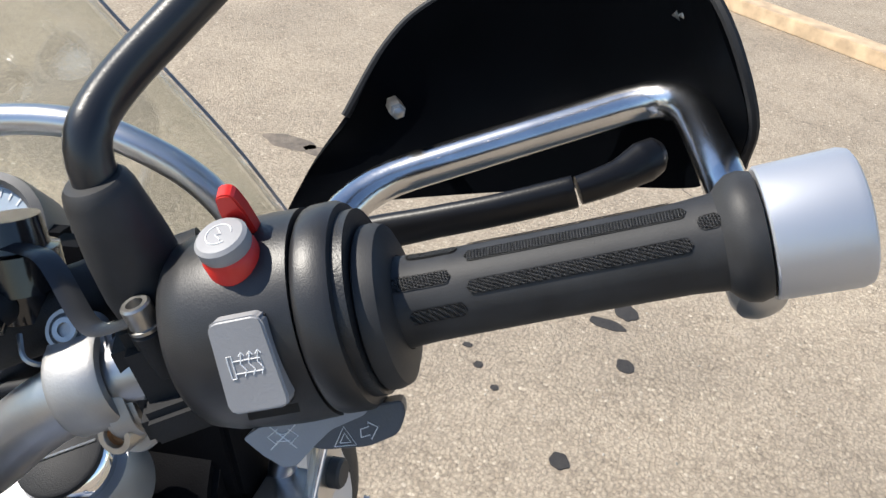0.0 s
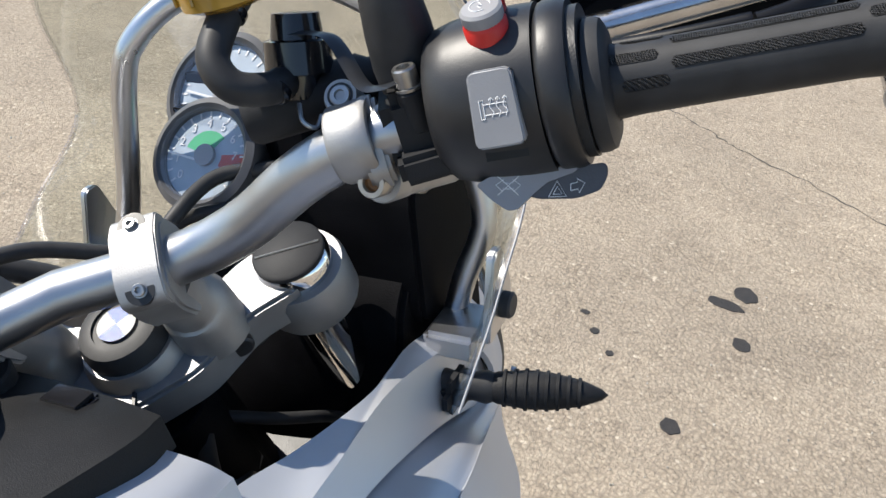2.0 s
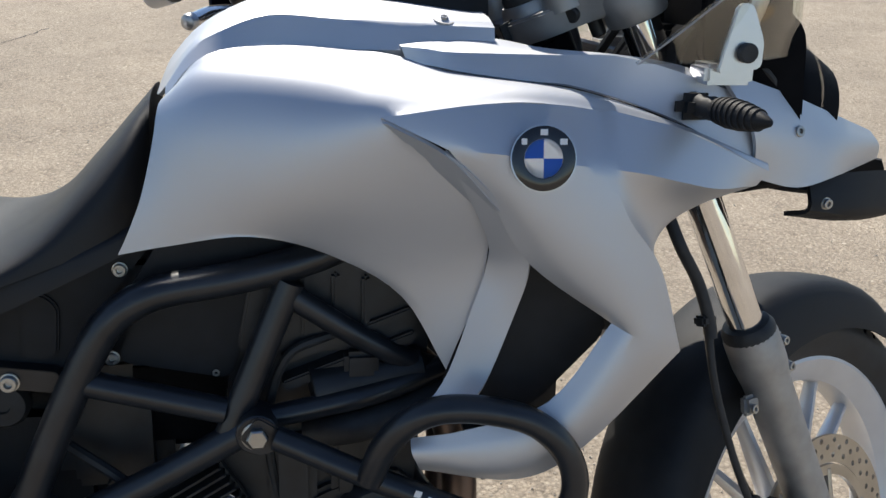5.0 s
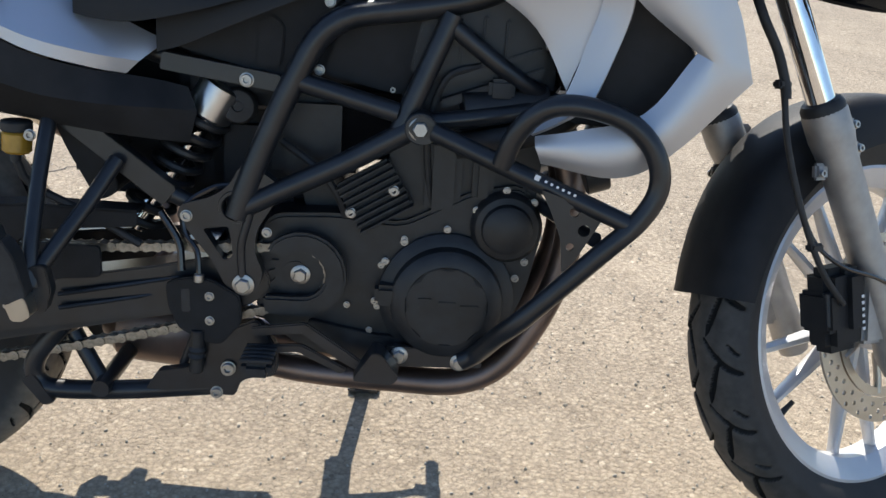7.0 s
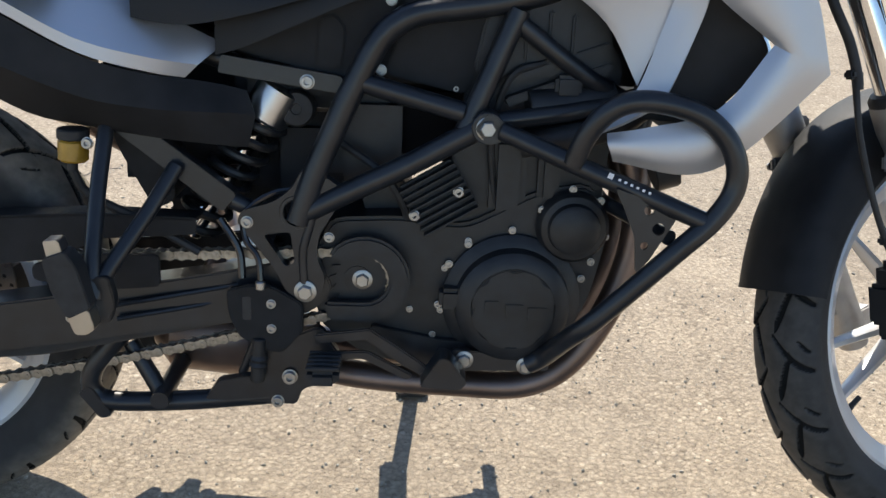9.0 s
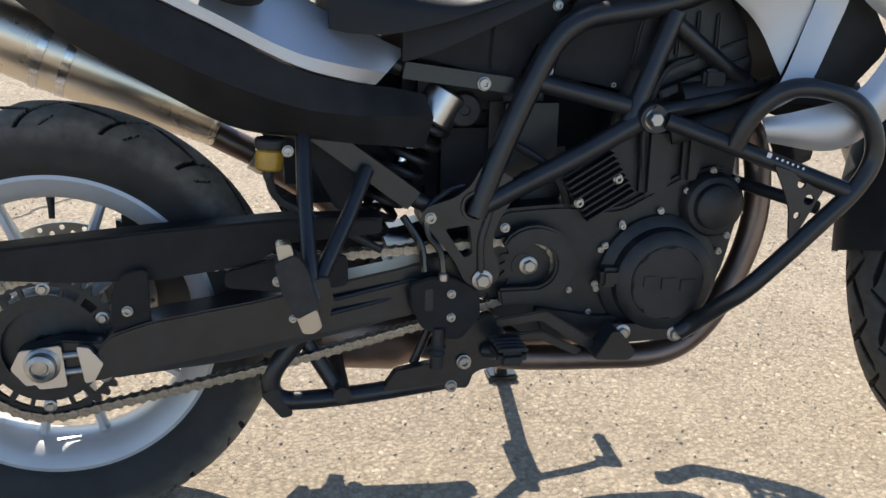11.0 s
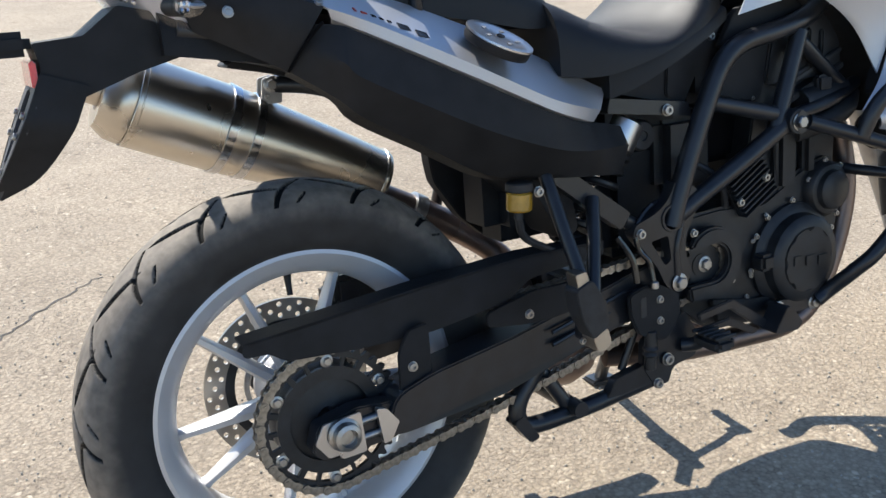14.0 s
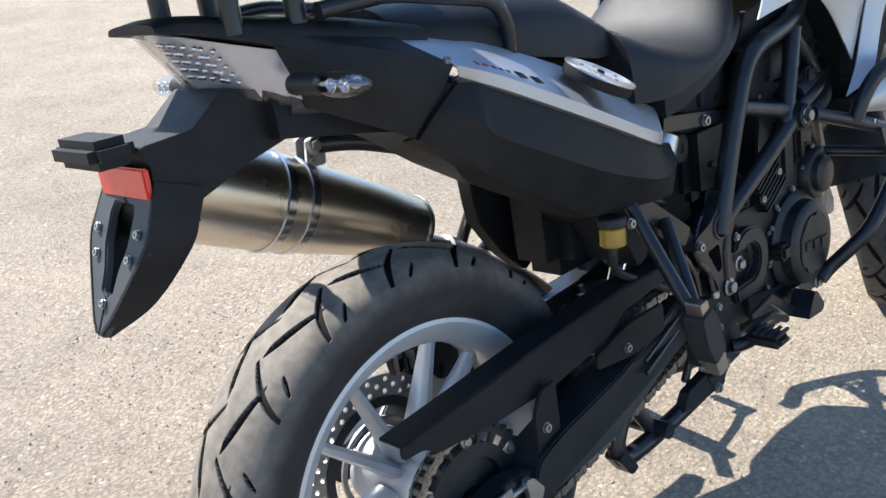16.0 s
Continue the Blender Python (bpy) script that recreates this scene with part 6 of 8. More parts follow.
def indicator(base, tip, parent_name, front=False):
    g = group(parent_name, bike)
    base, tip = Vector(base), Vector(tip)
    d = (tip - base).normalized()
    L = (tip - base).length
    part("stalk", turned(base - d * 0.035, base + d * 0.012, [(0.011, 0), (0.012, 0.15), (0.010, 0.3), (0.012, 0.45), (0.010, 0.6), (0.012, 0.8), (0.009, 1)], 14), RUBBER, g)
    k_ = 0.78 if front else 0.82
    prof = [(0, 0.0), (0.009 * k_, 0.0), (0.0145 * k_, 0.12), (0.0175 * k_, 0.35), (0.0165 * k_, 0.55), (0.012 * k_, 0.78), (0.005 * k_, 0.95), (0, 1)]
    bm = turned(base, tip, prof, 20)
    if front:
        part("shell", bm, BLACKP, g, "black finned indicator body")
        for k in range(8):
            t_ = 0.18 + 0.085 * k
            rr = np.interp(t_, [p[1] for p in prof], [p[0] for p in prof]) + 0.0012
            part("shell_rib", lathe([(rr - 0.003, -0.0014), (rr, -0.0011), (rr, 0.0011), (rr - 0.003, 0.0014)], 20, aim(base + d * (L * t_), d)), BLACKP, g)
    else:
        part("lens", bm, LENS, g, "clear indicator lens")
        side = Vector((-1, 0, 0))
        part("indicator_reflector", sweep([base + d * 0.008 - side * 0.004, base + d * (L * 0.35) - side * 0.005, base + d * (L * 0.7) - side * 0.004, base + d * (L * 0.88) - side * 0.002], [0.007, 0.011, 0.009, 0.003], 14, 4, flat=0.3), GREYP, g, "grey reflector")
        for f in (0.34, 0.58):
            part("bulb", lathe([(0.0078, 0.004), (0.0074, 0.0045), (0.0052, 0.001), (0.003, 0.0), (0.003, 0.003), (0, 0.0045)], 18, aim(base + d * (L * f) + side * 0.001, side)), LEDM, g)
    return g


indicator((-0.130, -0.138, 0.897), (-0.122, -0.218, 0.895), "rear_indicator")
indicator((-0.130, 0.138, 0.897), (-0.122, 0.218, 0.895), "rear_indicator")
ph = group("plate_holder", bike)
pz = Vector((0.45, 0, 0.89)).normalized()
PLATE = Matrix.Translation((-0.2865, 0, 0.832)) @ Matrix((Vector((0, 1, 0)), pz.cross(Vector((0, 1, 0))) * -1, pz)).transposed().to_4x4()
part("holder_arm", prism(rounded([(-0.06, 0.866), (-0.075, 0.846), (-0.17, 0.822), (-0.245, 0.796), (-0.285, 0.76), (-0.291, 0.80), (-0.284, 0.842), (-0.29, 0.868), (-0.23, 0.872), (-0.185, 0.905), (-0.1, 0.885)], 0.004), -0.05, 0.05, 0.007, None, 3), BLACKP, ph, "grained black number plate holder", 32)
for s in (-1, 1):
    leg = [(s * 0.053, 0.0), (0, 0.0), (0, -0.024), (s * 0.020, -0.026), (s * 0.0245, -0.036), (s * 0.023, -0.07), (s * 0.014, -0.095), (s * 0.011, -0.118), (0, -0.124), (0, -0.165), (s * 0.008, -0.166), (s * 0.02, -0.145), (s * 0.061, -0.07), (s * 0.061, -0.04)]
    part("holder_plate", prism(leg, 0.0, 0.010, 0.002, PLATE), HOLDERM, ph, "dark grey holder leg")
    part("holder_cheek", patch([[(-0.2865, s * 0.055, 0.832), (-0.304, s * 0.0615, 0.797), (-0.319, s * 0.0615, 0.768), (-0.351, s * 0.024, 0.705), (-0.361, s * 0.006, 0.686)], [(-0.232, s * 0.054, 0.812), (-0.245, s * 0.054, 0.785), (-0.262, s * 0.053, 0.755), (-0.305, s * 0.03, 0.705), (-0.352, s * 0.008, 0.68)]], 5, 3, 0.004), BLACKP, ph)
part("reflector", box((-0.293, -0.003, 0.831), (0.008, 0.102, 0.033), 0.002, None), REDR, ph, "red rear reflector")
part("plate_lamp", box((-0.314, 0.004, 0.868), (0.05, 0.1, 0.03), 0.009, None, 4), BLACKP, ph, "black plate lamp housing")
for s in (-1, 1):
    for a_, b_ in ((0.044, -0.055), (0.036, -0.082)):
        screw(tuple(PLATE @ Vector((s * a_, -0.001, b_))), (-0.9, 0, 0.42), 0.0062, ph)
screw(tuple(PLATE @ Vector((0, -0.001, -0.132))), (-0.9, 0, 0.42), 0.0062, ph)

# ---- front end, turned with the steering ----
UP, FW = AX, Vector((math.cos(RAKE), 0, math.sin(RAKE)))
DN = -AX
WC = STEM + DN * 0.836 + FW * 0.08
TREE = Matrix((FW, UP, Vector((0, 1, 0)))).transposed().to_4x4()   # prism outline (ahead, across), thickness up


def tree(p):
    return Matrix.Translation(p) @ TREE


fw = group("front_wheel", bike, STEERED @ Matrix.Translation(WC))
t = new("tyre", tyre_mesh(0.3285, 0.057, 0.247, 20, 0.8, TREADF, 1100, 150))
t.parent = fw
t["label"] = "black front tyre with slanted grooves"
part("rim", rim_bm(0.2555, 0.040), SILVER, fw)
SPF = spoke_mesh(0.035, 0.222, 0.010, 0.0055, 0.018, 0.009)
for i in range(10):
    piece("spoke", SPF, fw, turn_y(radians(36 * i + 2 + (6 if i % 2 else -6))))
part("hub", lathe([(0, -0.06), (0.035, -0.06), (0.04, -0.04), (0.034, 0), (0.04, 0.04), (0.035, 0.06), (0, 0.06)], 36, Matrix.Rotation(radians(-90), 4, "X")), SILVER, fw)
part("valve", sweep([(-0.16, 0, -0.135), (-0.148, -0.002, -0.125), (-0.137, -0.004, -0.116)], [0.006, 0.0045, 0.004], 10), RUBBER, fw)
disc_bm(0.15, 0.112, -0.062, 0.0022, ((0.143, 28, 0), (0.133, 28, 0.5), (0.122, 28, 0)), fw)
part("disc_carrier", lathe([(0.11, -0.066), (0.11, -0.058), (0.096, -0.058), (0.096, -0.066)], 48, Matrix.Rotation(radians(-90), 4, "X"), closed=True), DISC, fw)
for i in range(6):
    a = 60 * i
    part("disc_spoke", sweep([(0.045 * math.cos(radians(a)), -0.062, 0.045 * math.sin(radians(a))), (0.078 * math.cos(radians(a + 18)), -0.062, 0.078 * math.sin(radians(a + 18))), (0.104 * math.cos(radians(a + 22)), -0.062, 0.104 * math.sin(radians(a + 22)))], 0.006, 8), DISC, fw)

fk = group("fork", bike, STEERED)
LEG = Vector((1.184, 0, 1.055)) + DN * 0.011
for s in (-1, 1):
    off = Vector((0, s * 0.102, 0))
    P = lambda t_, a=0.0: LEG + off + DN * t_ + FW * a
    part("stanchion", rod(P(-0.012), P(0.62), 0.0205, 32), CHROME, fk, "chromed fork tube")
    part("slider", turned(P(0.425), P(0.86), [(0.021, 0), (0.031, 0.0), (0.0325, 0.02), (0.0325, 0.1), (0.0285, 0.17), (0.027, 0.5), (0.0265, 0.8), (0.029, 0.93), (0.024, 1), (0, 1)], 32), CAST, fk, "silver cast fork slider")
    part("dust_seal", turned(P(0.412), P(0.43), [(0.0206, 0), (0.027, 0.1), (0.0315, 0.5), (0.0315, 1)], 28), RUBBER, fk)
    part("axle_lug", prism(rounded([(0, -0.03), (0.05, -0.02), (0.055, 0.02), (0.0, 0.03)], 0.012), s * 0.085, s * 0.12, 0.004, Matrix.Translation(LEG + DN * 0.83) @ Matrix((FW, Vector((0, 1, 0)), UP)).transposed().to_4x4()), CAST, fk)
    part("fork_cap", turned(P(-0.012), P(-0.0175), [(0.0225, 0), (0.0235, 0.2), (0.0235, 0.8), (0.022, 1), (0, 1)], 36), BLACKP, fk, "black plastic fork cap")
    part("cap_line", box(tuple(P(-0.0177)), (0.002, 0.042, 0.0006), 0, None), STEEL, fk)
    part("cap_collar", turned(P(0.004), P(-0.013), [(0.0245, 0), (0.0248, 0.8), (0.0225, 1)], 36), CHROME, fk)
    part("clamp_eye", turned(P(0.034), P(0.0), [(0.0, 0), (0.031, 0), (0.0325, 0.1), (0.0325, 0.85), (0.0305, 1.0), (0, 1.0)], 36), YOKEM, fk)
    part("lower_clamp", turned(P(0.21), P(0.165), [(0.0, 0), (0.03, 0), (0.03, 1), (0, 1)], 30), BLACKE, fk)
    for dz, dx in ((0.47, 0.04), (0.505, 0.036), (0.505, -0.038)):
        part("fender_tab", box(tuple(P(dz, dx) - off * 0.02), (0.026, 0.012, 0.024), 0.004), CAST, fk)
        screw(tuple(P(dz, dx * 1.15) + Vector((0, s * 0.006, 0))), (0, s, 0), 0.0075, fk)
    part("indicator_ring", box(tuple(P(0.74, -0.02)), (0.05, 0.02, 0.1), 0.006), CAST, fk)
HEAD = STEM + DN * 0.008
o = [(-0.045, 0.0), (-0.03, -0.04), (0.0, -0.072), (0.012, -0.105), (0.036, -0.125), (0.06, -0.105), (0.05, -0.07), (0.03, -0.045), (0.03, 0.045), (0.05, 0.07), (0.06, 0.105), (0.036, 0.125), (0.012, 0.105), (0.0, 0.072), (-0.03, 0.04)]
part("top_clamp", prism(rounded(o, 0.01), -0.034, -0.006, 0.005, tree(HEAD)), YOKEM, fk, "silver cast upper fork clamp")
part("lower_bridge", prism(rounded(o, 0.01), -0.21, -0.175, 0.006, tree(HEAD)), BLACKE, fk)
part("stem_boss", turned(HEAD + DN * 0.01, HEAD + UP * 0.006, [(0.034, 0), (0.033, 0.6), (0.03, 1), (0, 1)], 36), CAST, fk)
part("stem_cap", turned(HEAD + UP * 0.004, HEAD + UP * 0.021, [(0.0275, 0), (0.0275, 0.5), (0.025, 0.9), (0.02, 1.0), (0.0165, 1.0), (0.0165, 0.9), (0, 0.9)], 36), RUBBER, fk, "black steering stem cap with a round badge")
m = aim(HEAD + UP * 0.0212, UP, radians(30))
for k in range(4):
    bm = bmesh.new()
    c = bm.verts.new((0, 0, 0))
    arc = [bm.verts.new((0.0125 * math.cos(radians(90 * k + 15 * j)), 0.0125 * math.sin(radians(90 * k + 15 * j)), 0)) for j in range(7)]
    bm.faces.new([c] + arc)
    bmesh.ops.solidify(bm, geom=bm.faces[:], thickness=0.001)
    bm.transform(m)
    part("badge_quarter", bm, BLUE if k % 2 == 0 else WHITE, fk)
part("clamp_slot", box((0, 0, 0), (0.045, 0.002, 0.03), 0, tree(HEAD + FW * -0.03 + UP * -0.019) @ Matrix.Rotation(radians(90), 4, "X")), BLACKE, fk)
part("clamp_recess", rod(tuple(HEAD + FW * -0.012 + Vector((0, -0.062, 0)) + DN * 0.02), tuple(HEAD + FW * 0.01 + Vector((0, -0.056, 0)) + DN * 0.02), 0.0085), BLACKE, fk)
part("clamp_bolt", rod(tuple(HEAD + FW * 0.02 + Vector((0, -0.06, 0)) + DN * 0.03), tuple(HEAD + FW * 0.02 + Vector((0, -0.06, 0)) + DN * 0.055), 0.008), BLACKE, fk)
part("steering_lock", rod(tuple(HEAD + DN * 0.04 + FW * -0.02), tuple(HEAD + DN * 0.17 + FW * -0.02), 0.03), BLACKM, fk)

# front mudguard
fm = group("front_mudguard", bike, STEERED @ Matrix.Translation(WC))
rows = []
for y, dr in ((0, 0.020), (0.035, 0.017), (0.060, 0.004), (0.070, -0.02), (0.072, -0.045)):
    cols = []
    for a in (50, 68, 86, 104, 121, 136, 149, 160, 169):
        r = 0.33 + dr + (0.004 if a < 80 else 0) + 0.02 * max(0, math.cos(radians((a - 104) * 1.5)))
        if dr < -0.01:
            r = 0.33 + dr * (0.25 + 0.75 * math.sin(radians(min(180, max(0, (a - 40) * 1.15)))))
        cols.append((r * math.cos(radians(a)), -y, r * math.sin(radians(a))))
    rows.append(cols)
part("mudguard_shell", patch(rows, 4, 4, 0.003, True), BLACKP, fm, "grained black front mudguard", 40)

cl = group("front_caliper", bike, STEERED)
m = Matrix.Translation(WC + Vector((-0.158, -0.092, 0.045))) @ turn_y(radians(96))
part("caliper_body", box((0, 0, 0), (0.125, 0.05, 0.072), 0.012, m), BLACKP, cl, "black brake caliper")
part("caliper_body", box((0.01, -0.015, -0.014), (0.10, 0.036, 0.05), 0.012, m), BLACKP, cl)
part("caliper_bridge", box((0.0, 0.0, 0.03), (0.06, 0.058, 0.026), 0.006, m), BLACKP, cl)
part("pad_pin", rod(tuple(m @ Vector((-0.02, -0.02, 0.036))), tuple(m @ Vector((0.03, -0.02, 0.036))), 0.006), BLACKE, cl)
for k in range(6):
    part("print_bar", box((-0.03 + 0.0095 * k, -0.0338, -0.022), (0.0045, 0.0008, 0.0055), 0.0002, m), WHITE, cl)
for z in (-0.02, 0.04):
    screw(tuple(WC + Vector((-0.055, -0.12, 0.03 + z))), RIGHT, 0.01, cl, True)
hb = group("brake_hose", bike, STEERED)
part("hose", sweep([(1.23, -0.1, 0.83), (1.239, -0.115, 0.776), (1.263, -0.118, 0.733), (1.277, -0.12, 0.689), (1.279, -0.12, 0.67)], 0.0068, 12, 6), RUBBER, hb, "black rubber hose sleeve")
part("hose", sweep([(1.277, -0.118, 0.689), (1.285, -0.118, 0.617), (1.309, -0.12, 0.533), (1.335, -0.122, 0.471), (1.362, -0.124, 0.425), (1.40, -0.124, 0.385)], 0.0045, 10, 6), RUBBER, hb, "black rubber brake hose")
part("hose", sweep([(1.279, -0.112, 0.69), (1.292, -0.112, 0.617), (1.318, -0.114, 0.533), (1.345, -0.118, 0.475), (1.39, -0.128, 0.44), (1.46, -0.132, 0.42), (1.55, -0.13, 0.385)], 0.0032, 10, 6), BLACKG, hb)
for t_ in ((1.275, -0.116, 0.69), (1.342, -0.12, 0.468)):
    part("hose_clip", box(t_, (0.024, 0.016, 0.012), 0.003), RUBBER, hb)

# ---- handlebar ----
PIV = Matrix.Translation((1.10, 0, 1.108))
DROP = PIV @ Matrix.Rotation(radians(15), 4, "Z") @ Matrix.Rotation(radians(-4), 4, "X") @ PIV.inverted()   # the far half of the bar sits back and lower
hd = group("handlebar", bike, STEERED)
BAR = [(1.111, 0.007, 1.10), (1.11, -0.09, 1.101), (1.074, -0.165, 1.149), (1.061, -0.245, 1.152), (1.0045, -0.45, 1.146)]
right = bend([Vector(p) for p in BAR], 0.05, 6)
part("bar", sweep(list(reversed([DROP @ Vector((p.x, -p.y, p.z)) for p in right]))[:-1] + right, 0.0143, 24, smooth=False), BARM, hd, "grey anodised aluminium handlebar")


def at(y, s=-1):
    """The bar's centre at a distance from the middle."""
    ys, xs, zs = [-p[1] for p in BAR], [p[0] for p in BAR], [p[2] for p in BAR]
    return Vector((np.interp(y, ys, xs), s * y, np.interp(y, ys, zs)))


for s in (-1, 1):
    foot, head = Vector((1.148, s * 0.052 + 0.005, 1.05)), Vector((1.114, s * 0.052 + 0.006, 1.09))
    part("riser", sweep([foot + DN * 0.02, foot + UP * 0.01, foot.lerp(head, 0.5), head], [0.024, 0.022, 0.017, 0.018], 20, 4), CAST, hd, "cast aluminium bar riser")
    o = rounded([(-0.024, -0.03), (0.024, -0.03), (0.027, 0.0), (0.02, 0.019), (-0.02, 0.019), (-0.027, 0.0)], 0.008)
    m = Matrix.Translation((1.111, 0.007, 1.10)) @ turn_y(radians(46))
    part("riser_block", prism(o, s * 0.039, s * 0.067, 0.003, m), CAST, hd)
    part("riser_cap", prism(rounded([(-0.026, 0.006), (0.026, 0.006), (0.025, 0.018), (0.012, 0.0235), (-0.012, 0.0235), (-0.025, 0.018)], 0.004), s * 0.040, s * 0.066, 0.002, m), CAST, hd)
    for x in (-0.0185, 0.0185):
        n_ = m.to_3x3() @ Vector((0.25 if x > 0 else -0.25, 0, 1))
        part("bolt_well", lathe([(0.0082, -0.004), (0.0082, 0.0004), (0, 0.0004)], 20, aim(m @ Vector((x, s * 0.053, 0.0205)), n_)), BLACKE, hd)
        screw(tuple(m @ Vector((x, s * 0.053, 0.0205)) + n_ * 0.0002), n_, 0.0048, hd)


def grips(s):
    g = group("hand_grip", bike, STEERED @ DROP if s > 0 else STEERED)
    a, b = at(0.300, s), at(0.4215, s)
    d = (b - a).normalized()
    part("rubber", turned(a, b, [(0.0115, 0), (0.0172, 0.0), (0.0166, 0.03), (0.016, 0.1), (0.0157, 0.4), (0.0159, 0.8), (0.0168, 0.895), (0.0196, 0.915), (0.0218, 0.94), (0.0225, 0.97), (0.0215, 1.0), (0.0115, 1.0)], 48), RUBBER, g, "worn black rubber grip")
    part("inner_flange", turned(a - d * 0.0095, a + d * 0.002, [(0.0115, 0), (0.028, 0.0), (0.0302, 0.15), (0.0302, 0.45), (0.029, 0.75), (0.024, 0.95), (0.0172, 1)], 48), RUBBER, g)
    part("bar_end_weight", turned(b + d * 0.001, b + d * 0.032, [(0.0115, 0), (0.0222, 0.0), (0.0228, 0.02), (0.0235, 0.88), (0.0226, 0.97), (0.021, 1), (0, 1)], 48), PAINT, g, "silver bar end weight")
    # knurled inlays let into the rubber
    u = d.cross(Vector((0, 0, 1))).normalized()
    if s > 0:
        u = -u
    v = Vector((0, 0, 1)) - d * d.z
    v.normalize()
    for ang, t0, t1 in ((33, 0.22, 0.82), (77, 0.22, 0.82), (52, 0.0, 0.18), (8, 0.05, 0.21), (56, 0.84, 0.9), (98, 0.05, 0.2), (118, 0.22, 0.79)):
        for mt, w, rr in ((RUBBER, radians(9.6), 0.0003), (KNURL, radians(7.8), 0.00045)):
            bm = bmesh.new()
            n_ = max(20, int(60 * (t1 - t0) / 0.6))
            rows_ = []
            for i in range(n_ + 1):
                f = i / n_
                p = a.lerp(b, t0 + (t1 - t0) * f)
                rad = rr + np.interp(t0 + (t1 - t0) * f, (0, 0.03, 0.1, 0.4, 0.8, 0.895), (0.0172, 0.0166, 0.016, 0.0157, 0.0159, 0.0168))
                ww = w * (math.sqrt(max(0, 1 - (1 - min(1, min(f, 1 - f) * (t1 - t0) * 0.1215 / 0.0022)) ** 2)) * 0.96 + 0.04)
                rows_.append([bm.verts.new(p + (u * math.cos(radians(ang) + ww * k) + v * math.sin(radians(ang) + ww * k)) * rad) for k in (-1, -0.5, 0, 0.5, 1)])
            for A, B in zip(rows_, rows_[1:]):
                for j in range(4):
                    bm.faces.new((A[j], A[j + 1], B[j + 1], B[j]))
            bmesh.ops.solidify(bm, geom=bm.faces[:], thickness=0.0005)
            part("knurled_inlay" if mt is KNURL else "inlay_rim", bm, mt, g)
    return g


def knurled():
    """Rubber with a fine diamond knurl."""
    m = mk("knurled_rubber", (0.05, 0.05, 0.051), 0.6, 0, 0.2, 200, 260, 0)
    nt = m.node_tree
    tc = nt.nodes.new("ShaderNodeTexCoord")
    acc = None
    for a in (35, -35):
        mp = nt.nodes.new("ShaderNodeMapping")
        mp.inputs["Rotation"].default_value = (radians(25), 0, radians(74 + a))
        w = nt.nodes.new("ShaderNodeTexWave")
        w.inputs["Scale"].default_value = 330
        nt.links.new(tc.outputs["Object"], mp.inputs["Vector"])
        nt.links.new(mp.outputs[0], w.inputs["Vector"])
        if acc:
            mu = nt.nodes.new("ShaderNodeMath")
            mu.operation = "MULTIPLY"
            nt.links.new(acc, mu.inputs[0])
            nt.links.new(w.outputs["Fac"], mu.inputs[1])
            acc = mu.outputs[0]
        else:
            acc = w.outputs["Fac"]
    bp = nt.nodes.new("ShaderNodeBump")
    bp.inputs["Strength"].default_value, bp.inputs["Distance"].default_value = 1.0, 0.0012
    nt.links.new(acc, bp.inputs["Height"])
    nt.links.new(bp.outputs["Normal"], nt.nodes["Principled BSDF"].inputs["Normal"])
    return m


KNURL = knurled()
grips(-1)
grips(1)


